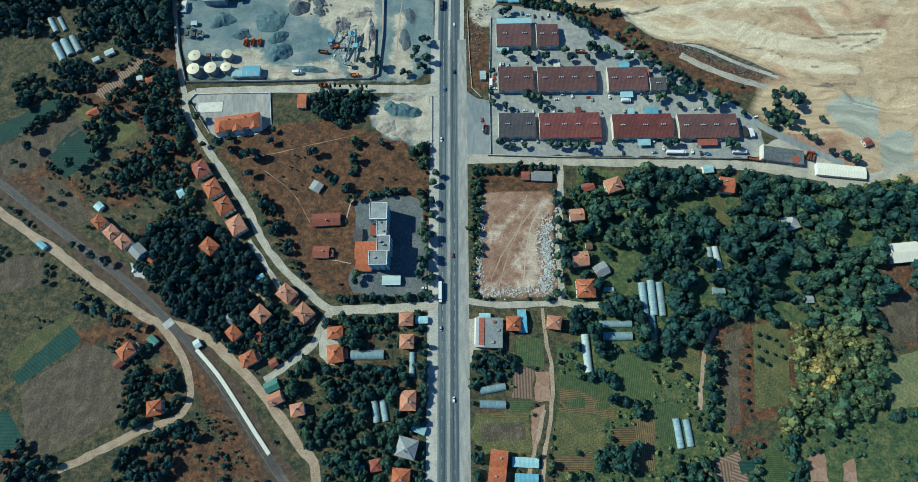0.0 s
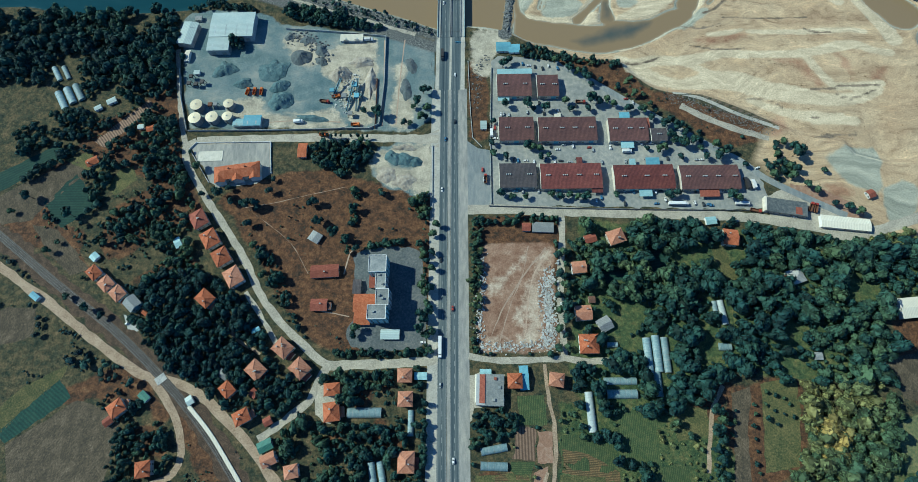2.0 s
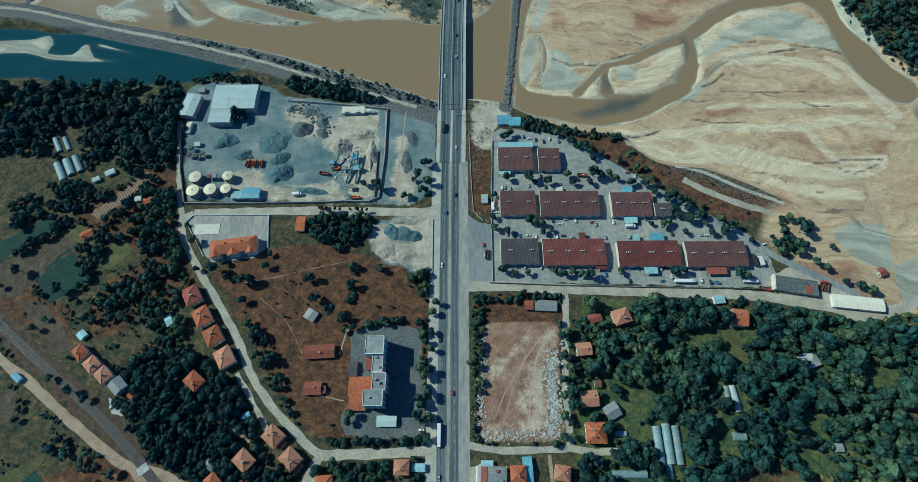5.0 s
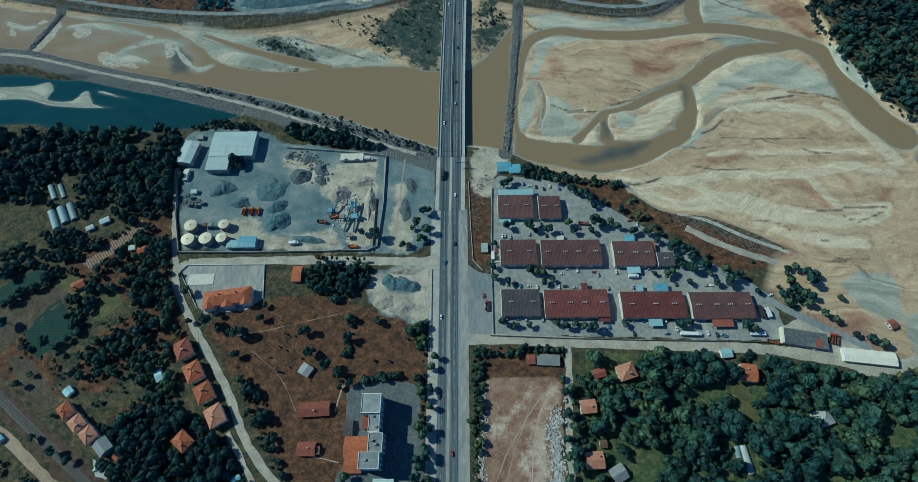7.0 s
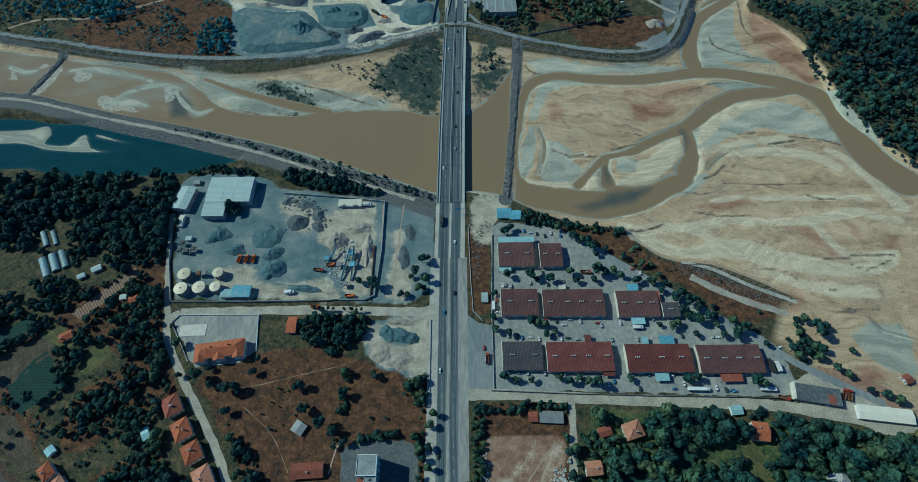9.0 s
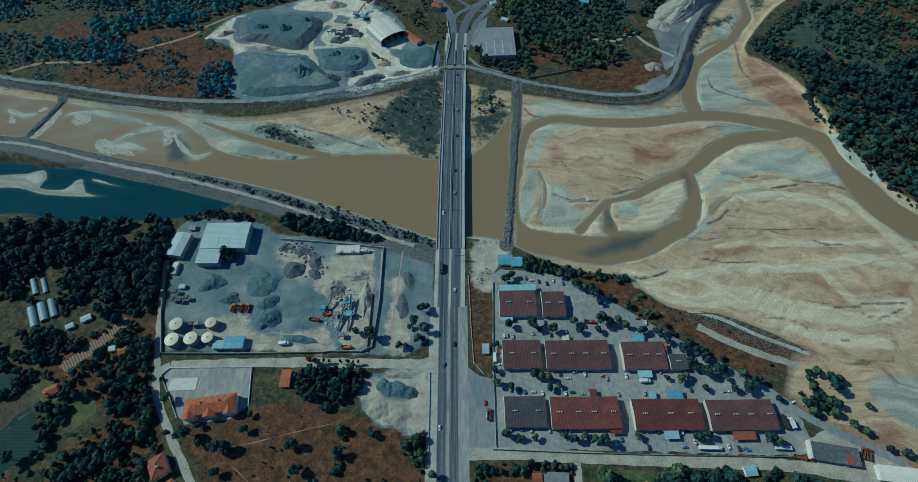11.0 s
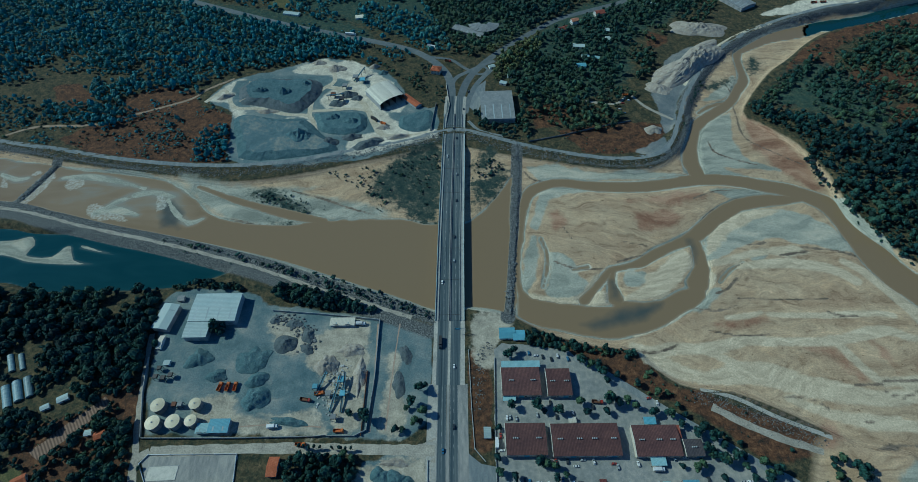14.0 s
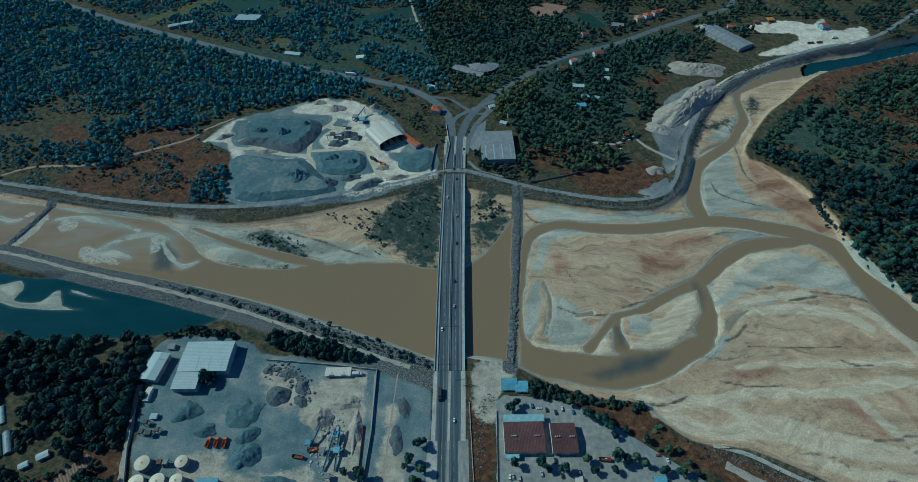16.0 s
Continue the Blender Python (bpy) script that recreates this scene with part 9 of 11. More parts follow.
# parked round the warehouses
rng = random.Random(11)
kinds = ["white"] * 4 + ["dark grey"] * 3 + ["silver"] * 4 + ["red", "blue", "blue"]
for row in ([(29.2, 211.0), (38.5, 210.9), (44.5, 210.8), (57.9, 209.8), (70.4, 210.1), (74.1, 210.1), (105.9, 200.0), (110.9, 203.7), (130.6, 209.2), (138.4, 209.1), (156.5, 208.0), (160.7, 208.5), (162.9, 201.4), (189.5, 208.7), (194.3, 196.5), (199.9, 195.5), (210.6, 207.6)],
            [(31.6, 240.7), (39.2, 240.7), (41.6, 239.1), (49.2, 239.5), (56.4, 238.4), (66.0, 239.9), (74.0, 237.8), (78.9, 239.2), (87.3, 237.6), (96.0, 238.6), (113.5, 237.4), (134.9, 237.7), (170.8, 239.4), (195.1, 238.1), (199.8, 238.1)],
            [(50.2, 253.6), (54.5, 252.5), (71.1, 252.8), (81.9, 254.3), (90.4, 252.6), (104.9, 252.0), (107.9, 249.3), (122.7, 251.2), (142.2, 252.6), (149.9, 255.2), (158.1, 255.1), (168.9, 253.4), (76.6, 249.6), (62.4, 253.5)],
            [(28.7, 286.2), (31.7, 286.2), (35.7, 285.6), (48.5, 304.0), (63.4, 297.9), (52.6, 288.2), (67.6, 286.3), (80.4, 289.0), (96.2, 294.6), (101.9, 299.2), (125.1, 301.2), (131.7, 294.1), (141.9, 301.0), (147.3, 296.8)],
            [(50.8, 340.9), (56.0, 338.9), (61.2, 337.5), (69.1, 336.1), (74.7, 338.6), (34.5, 336.6), (82.4, 335.9), (23.1, 272.8), (23.7, 261.9), (129.5, 197.5), (155.2, 197.3), (186.7, 197.0), (197.8, 196.5)]):
    for x, y in row:
        c = park(cars[rng.choice(kinds)], (x + rng.uniform(-0.6, 0.6), y + rng.uniform(-0.6, 0.6)), rng.choice((90, 90, 88, 94, 0, 5)) + rng.uniform(-4, 4))
for kind, at, rz in (("bus", (225.6, 196.3), -3), ("box", (238.0, 214.0), 95), ("dark", (232.8, 215.0), 95), ("old", (13.7, 222.3), 88), ("box", (136.4, 246.9), 0), ("old", (100.7, 298.0), -5), ("box", (19.9, 267.4), 90), ("semi", (173.2, 196.7), -2), ("old", (235.3, 189.8), -15), ("box", (-94.7, 371.8), 0), ("box", (-153.1, 281.8), 5), ("tipper", (-203.8, 315.2), 80), ("tipper", (-197.4, 315.1), 85), ("tipper", (-191.1, 315.0), 88), ("tipper", (-121.1, 308.2), 10), ("old", (-131.3, 303.0), -10), ("tipper", (-101.3, 277.9), 0), ("tipper", (-128.9, 268.0), 0),
                     ("tipper", (-99.1, 651.7), -30), ("dark", (-110.7, 660.1), -40), ("old", (-21.2, 786.3), -20), ("semi", (-165.6, 862.2), -12), ("box", (-46.7, 825.0), -20), ("semi", (-42.4, 821.7), -30), ("tipper", (476.2, 987.4), 60), ("tipper", (503.9, 992.3), 70), ("old", (532.4, 912.2), 0), ("old", (545.5, 911.5), 0), ("tipper", (206.3, 698.9), -10), ("box", (573.5, 923.3), 0), ("old", (281.0, 192.6), 60), ("old", (284.6, 191.5), 70)):
    park(lorries[kind], at, rz)
for at, rz, k in (((-36.8, 83.8), 0, "white"), ((11.3, 231.2), 90, "red"), ((244.9, 229.6), 20, "white"), ((265.9, 184.3), -10, "white"), ((-263.5, 105.3), 30, "silver"), ((-269.8, 100.6), 40, "white"), ((6.0, 714.6), 70, "dark grey"), ((-0.6, 678.1), 90, "dark grey"), ((-12.9, 639.0), 90, "dark grey"), ((199.2, 683.3), 0, "red"), ((193.1, 671.7), 0, "white"), ((207.8, 689.0), 0, "white"), ((197.0, 663.5), 0, "blue"), ((70.4, 146.8), 90, "silver"), ((70.7, 112.1), 90, "white"), ((12.7, 221.6), 90, "white")):
    park(cars[k], at, rz)
for p in (*cars.values(), *lorries.values()):  # the patterns themselves leave the set
    for o in (*p.children_recursive, p):
        bpy.data.objects.remove(o)

# ---------------------------------------------------------------- boulders
def boulders(name, spots, sizes, mat, label, seed=1):
    rng = np.random.RandomState(seed)
    base = np.array([(a, b, c) for a in (-1, 1) for b in (-1, 1) for c in (-1, 1)], float)
    quad = np.array([(0, 1, 3, 2), (4, 6, 7, 5), (0, 4, 5, 1), (2, 3, 7, 6), (0, 2, 6, 4), (1, 5, 7, 3)])
    n = len(spots)
    v = base[None] * (0.55 + 0.45 * rng.rand(n, 8, 3)) * (np.asarray(sizes)[:, None, None] * (0.6 + 0.6 * rng.rand(n, 1, 3)))
    a = rng.rand(n) * 6.28
    c, s = np.cos(a)[:, None], np.sin(a)[:, None]
    x, y = v[..., 0] * c - v[..., 1] * s, v[..., 0] * s + v[..., 1] * c
    p = np.asarray(spots, float)
    z = v[..., 2] * 0.7 + (height(p[:, 0], p[:, 1]) + 0.25 * np.asarray(sizes))[:, None]
    ob = sheet(name, np.stack([x + p[:, :1], y + p[:, 1:2], z], -1).reshape(-1, 3), (quad[None] + 8 * np.arange(n)[:, None, None]).reshape(-1, 4), mat)
    return tagged(ob, label, "stones", kind="stuff")


ROCK = material("pale_rock", [(0.3, 0.31, 0.3), (0.43, 0.43, 0.4), (0.55, 0.54, 0.5)], 1.5, 0.9, 6, 0.5, dist=0.5, island=True)
ROCK_DARK = material("grey_rock", [(0.075, 0.082, 0.085), (0.14, 0.147, 0.145), (0.25, 0.25, 0.235)], 1.5, 0.9, 6, 0.5, dist=0.6, island=True)


def spread(line, count, half, seed):
    rng = np.random.RandomState(seed)
    c = np.asarray(curve(np.asarray(line), 1.0))[:, :2]
    return c[rng.randint(0, len(c), count)] + rng.normal(0, half, (count, 2))


rs = np.random.RandomState(5)
boulders("rock", spread(WEIR[::3, :2], 1300, 1.5, 1), 0.5 + 0.7 * rs.rand(1300), ROCK_DARK, "line of grey boulders across the river", 2)
boulders("rock", spread(WEIR_WEST[::3, :2], 260, 1.6, 2), 0.5 + 0.7 * rs.rand(260), ROCK_DARK, "line of grey boulders across the river", 3)
boulders("rock", spread([(63.3, 139.3), (60.2, 117.1), (61.1, 97.8), (57.4, 81.5)], 620, 3.4, 3), 0.4 + 0.65 * rs.rand(620), ROCK, "pale boulders tipped along a lot edge", 4)
boulders("rock", spread([(8.5, 155.4), (9.5, 127.6), (6.7, 103.2), (8.2, 82.0)], 260, 1.9, 4), 0.3 + 0.55 * rs.rand(260), ROCK, "pale boulders tipped along a lot edge", 5)
boulders("rock", spread([(9.5, 79.6), (30.1, 80.3), (50.6, 80.6), (61.8, 79.1)], 260, 2.2, 5), 0.3 + 0.6 * rs.rand(260), ROCK, "pale boulders tipped along a lot edge", 6)
boulders("rock", spread([(20.0, 349.5), (11.7, 344.5), (8.6, 318.7), (6.7, 293.6)], 140, 2.5, 6), 0.25 + 0.5 * rs.rand(140), ROCK_DARK, "pale rubble beside the road", 7)
boulders("rock", spread([(179.1, 304.0), (202.8, 296.1), (229.2, 281.5), (259.5, 267.4)], 700, 4.5, 7), 0.15 + 0.4 * rs.rand(700), ROCK_DARK, "pale rubble on a scrubby bank", 8)
boulders("rock", spread([(-172.3, 377.2), (-155.2, 374.8), (-139.0, 358.6), (-135.6, 345.6)], 160, 4, 8), 0.5 + 0.8 * rs.rand(160), ROCK_DARK, "stone blocks in a works yard", 9)
boulders("rock", spread([(-115.3, 298.2), (-109.5, 315.7), (-105.6, 327.7)], 160, 4, 9), 0.4 + 0.7 * rs.rand(160), ROCK, "stone blocks in a works yard", 10)
dam_line = curve(list(FAR_DAM[::3, :2]), 1.2)
riprap = dam_line[(dam_line[:, 0] > -640) & (dam_line[:, 0] < 520)]
rip_d = np.gradient(riprap[:, :2], axis=0)
rip_n = np.stack([rip_d[:, 1], -rip_d[:, 0]], 1) / np.hypot(rip_d[:, 0], rip_d[:, 1])[:, None]
pick = rs.randint(0, len(riprap), 5200)
tt = rs.rand(5200)
rip = riprap[pick, :2] + rip_n[pick] * (4.2 + 10 * tt)[:, None] + rs.normal(0, 1.6, (5200, 2))
boulders("riprap", rip, 0.32 + 0.42 * rs.rand(5200), ROCK_DARK, "grey stone riprap on a river dam", 12)
near_n = NEAR_DAM[:, :2]
boulders("riprap", spread(near_n[6:], 1400, 3.0, 13) + np.array([1.2, 5.5]), 0.3 + 0.45 * rs.rand(1400), ROCK_DARK, "dark stones along a river dam", 13)

# ---------------------------------------------------------------- trees and scrub
def leaves(name, stops, dist=0.55):
    """Foliage: the tone of each tree, varied from clump to clump."""
    m = bpy.data.materials.new(name)
    m.use_nodes = True
    n, l = m.node_tree.nodes, m.node_tree.links
    bsdf = n["Principled BSDF"]
    bsdf.inputs["Roughness"].default_value, bsdf.inputs["Specular IOR Level"].default_value = 0.75, 0.25
    a, geo, co = n.new("ShaderNodeAttribute"), n.new("ShaderNodeNewGeometry"), n.new("ShaderNodeTexCoord")
    a.attribute_name = "tone"
    r = n.new("ShaderNodeValToRGB")
    e = r.color_ramp.elements
    e[0].position, e[0].color, e[1].position, e[1].color = stops[0][0], (*stops[0][1], 1), stops[-1][0], (*stops[-1][1], 1)
    for p, c in stops[1:-1]:
        e.new(p).color = (*c, 1)
    l.new(a.outputs["Fac"], r.inputs[0])
    hsv, mr = n.new("ShaderNodeHueSaturation"), n.new("ShaderNodeMapRange")
    mr.inputs[3].default_value, mr.inputs[4].default_value = 1 - dist, 1 + dist
    l.new(geo.outputs["Random Per Island"], mr.inputs[0]), l.new(mr.outputs[0], hsv.inputs["Value"]), l.new(r.outputs[0], hsv.inputs["Color"])
    l.new(hsv.outputs[0], bsdf.inputs["Base Color"])
    t, bp = n.new("ShaderNodeTexNoise"), n.new("ShaderNodeBump")
    t.inputs["Scale"].default_value, t.inputs["Detail"].default_value = 1.6, 3
    l.new(co.outputs["Object"], t.inputs[0]), l.new(t.outputs[0], bp.inputs["Height"])
    bp.inputs["Strength"].default_value, bp.inputs["Distance"].default_value = 0.8, 0.5
    l.new(bp.outputs[0], bsdf.inputs["Normal"])
    return m


LEAVES = leaves("leaves", [(0.0, (0.009, 0.032, 0.036)), (0.35, (0.022, 0.058, 0.047)), (0.6, (0.056, 0.096, 0.05)), (0.8, (0.15, 0.155, 0.058)), (0.9, (0.18, 0.16, 0.06)), (1.0, (0.42, 0.3, 0.08))], 0.7)
# haze over the western far woods is put into lighter, bluer leaf colours
HAZY_LEAVES = leaves("hazy_leaves", [(0.0, (0.036, 0.14, 0.175)), (0.35, (0.056, 0.185, 0.2)), (0.6, (0.098, 0.21, 0.18)), (0.8, (0.17, 0.22, 0.13)), (1.0, (0.2, 0.18, 0.09))], 0.5)
BARK = material("bark", [(0.07, 0.05, 0.035), (0.14, 0.1, 0.075)], 0.6, 0.95)


def ball(sub):
    bm = bmesh.new()
    bmesh.ops.create_icosphere(bm, subdivisions=sub, radius=1)
    v = np.array([p.co for p in bm.verts])
    f = np.array([[q.index for q in t.verts] for t in bm.faces])
    bm.free()
    return v, f


BALL = ball(2)[0], ball(2)[1]
SMALL = ball(1)


def crown(seed, lobes, tufts, shape=1.0, small=True):
    """A crown of unit radius: lumpy limbs' worth of foliage with ragged leaf sprays. Returns points and triangles; it stands on z = 0."""
    rng = np.random.RandomState(seed)
    bv, bf = SMALL if small else BALL
    vs, fs, k = [], [], 0
    centres = []
    for i in range(lobes):
        a = i * 2.4 + rng.rand()
        d = 0.0 if i == 0 else 0.35 + 0.25 * rng.rand()
        r = 0.62 if i == 0 else 0.34 + 0.2 * rng.rand()
        c = np.array([d * math.cos(a), d * math.sin(a), (0.85 + 0.45 * (rng.rand() - 0.3) - 0.25 * d) * shape])
        centres.append((c, r))
        p = bv * (r * (0.78 + 0.44 * rng.rand(len(bv), 1))) * (1, 1, 0.85 * shape) + c
        vs.append(p), fs.append(bf + k)
        k += len(p)
    n = tufts
    pick = rng.randint(0, lobes, n)
    d = rng.normal(0, 1, (n, 3))
    d[:, 2] = np.abs(d[:, 2]) * 0.8 - 0.15
    d /= np.linalg.norm(d, axis=1)[:, None]
    cc, rr = np.array([centres[i][0] for i in pick]), np.array([centres[i][1] for i in pick])[:, None]
    at = cc + d * rr * (0.85 + 0.35 * rng.rand(n, 1)) * (1, 1, 0.9 * shape)
    e1 = np.cross(d, rng.normal(0, 1, (n, 3)))
    e1 /= np.linalg.norm(e1, axis=1)[:, None]
    e2 = np.cross(d, e1) + 0.4 * d
    s = 0.15 + 0.13 * rng.rand(n, 1)
    tri = np.stack([at + e1 * s, at - e1 * s * 0.7 + e2 * s * 0.8, at - e1 * s * 0.4 - e2 * s], 1).reshape(-1, 3)
    vs.append(tri), fs.append(np.arange(3 * n).reshape(-1, 3) + k)
    return np.vstack(vs), np.vstack(fs)


NEAR_CROWNS = [crown(s, 4 + s % 2, 120, 0.9 + 0.25 * (s % 3)) for s in range(6)]
FAR_CROWNS = [crown(20 + s, 1 + s % 2, 26, 0.9 + 0.35 * (s % 3)) for s in range(6)]
POPLARS = [crown(40 + s, 3, 90, 2.6) for s in range(2)]
STEM = np.array([(0.07, 0, -0.1), (-0.04, 0.06, -0.1), (-0.04, -0.06, -0.1), (0.03, 0, 0.75), (-0.02, 0.03, 0.75), (-0.02, -0.03, 0.75)])
STEM_F = np.array([(0, 1, 3), (1, 4, 3), (1, 2, 4), (2, 5, 4), (2, 0, 5), (0, 3, 5)])


def free(x, y):
    i, j = int((x + 1000) / 2), int((y + 100) / 2)
    return not (0 <= i < 1000 and 0 <= j < 700 and blocked[j, i])


def roofed(x, y):
    for bx, by, lx, ly, a in BUILT:
        u, v = x - bx, y - by
        if abs(u * math.cos(a) + v * math.sin(a)) < lx / 2 + 1.5 and abs(v * math.cos(a) - u * math.sin(a)) < ly / 2 + 1.5:
            return True
    return False


def plant(name, spots, radii, tones, protos, label, seed=1, squash=1.0):
    """Many trees in one mesh."""
    rng = np.random.RandomState(seed)
    p = np.asarray(spots, float).reshape(-1, 2)
    z = height(p[:, 0], p[:, 1])
    vs, fs, ts, k = [], [], [], 0
    for i in range(len(p)):
        v, f = protos[rng.randint(len(protos))]
        a, r = rng.rand() * 6.28, radii[i]
        c, s = math.cos(a), math.sin(a)
        q = np.empty_like(v)
        wide = rng.uniform(0.8, 1.25)
        q[:, 0], q[:, 1], q[:, 2] = (v[:, 0] * wide * c - v[:, 1] / wide * s) * r + p[i, 0], (v[:, 0] * wide * s + v[:, 1] / wide * c) * r + p[i, 1], v[:, 2] * r * squash * rng.uniform(0.8, 1.15) + z[i]
        vs += [q, STEM * r + (p[i, 0], p[i, 1], z[i])]
        fs += [f + k, STEM_F + k + len(q)]
        ts.append(np.full(len(q) + 6, tones[i]))
        k += len(q) + 6
    ob = sheet(name, np.vstack(vs), np.vstack(fs), HAZY_LEAVES if name.startswith("far") and p[:, 0].mean() < -60 else LEAVES, False, attrs={"tone": np.concatenate(ts)})
    return tagged(ob, label, "trees" if squash > 0.7 else "bushes", kind="stuff")


def wood(name, outline, spacing, radius, gap, tone, label, seed, protos=None, squash=1.0, clump=30.0, heed=True):
    """Trees scattered over an outline, with clearings where broad noise is low."""
    rng = np.random.RandomState(seed)
    spacing = spacing * (0.84 if name == "wood" else 1.0)
    o = np.asarray(curve(list(outline) + [outline[0]], 12))[:-1] if len(outline) > 4 else np.asarray(outline, float)
    xs, ys = np.meshgrid(np.arange(o[:, 0].min(), o[:, 0].max(), spacing), np.arange(o[:, 1].min(), o[:, 1].max(), spacing))
    xs, ys = xs.ravel() + rng.uniform(-0.48, 0.48, xs.size) * spacing, ys.ravel() + rng.uniform(-0.48, 0.48, ys.size) * spacing
    keep = inside(xs, ys, o) & (rough(xs, ys, clump, seed + 3, 3) > 0.5 + (gap - 0.5) * 0.62) & (rng.rand(xs.size) > gap * 0.35)
    spots = [(x, y) for x, y in zip(xs[keep], ys[keep]) if (not heed or free(x, y)) and hat(x, y) > (-4.2 if "river bank" in label else -3.0 if squash == 1.0 else WATER + 0.15)]
    if not spots:
        return None
    n = len(spots)
    sp = np.array(spots)
    field = rough(sp[:, 0], sp[:, 1], 70, seed + 9, 3)
    radii = radius[0] * 0.85 + (radius[1] * 1.2 - radius[0] * 0.85) * rng.rand(n) ** (1.9 if squash == 1.0 else 2.6)
    tones = np.clip(tone[0] + (tone[1] - tone[0]) * (0.5 * rng.rand(n) + 0.5 * np.clip((field - 0.3) / 0.4, 0, 1)), 0, 1)
    return plant(name, spots, radii, tones, protos or (NEAR_CROWNS if squash == 1.0 else FAR_CROWNS), label, seed, squash)


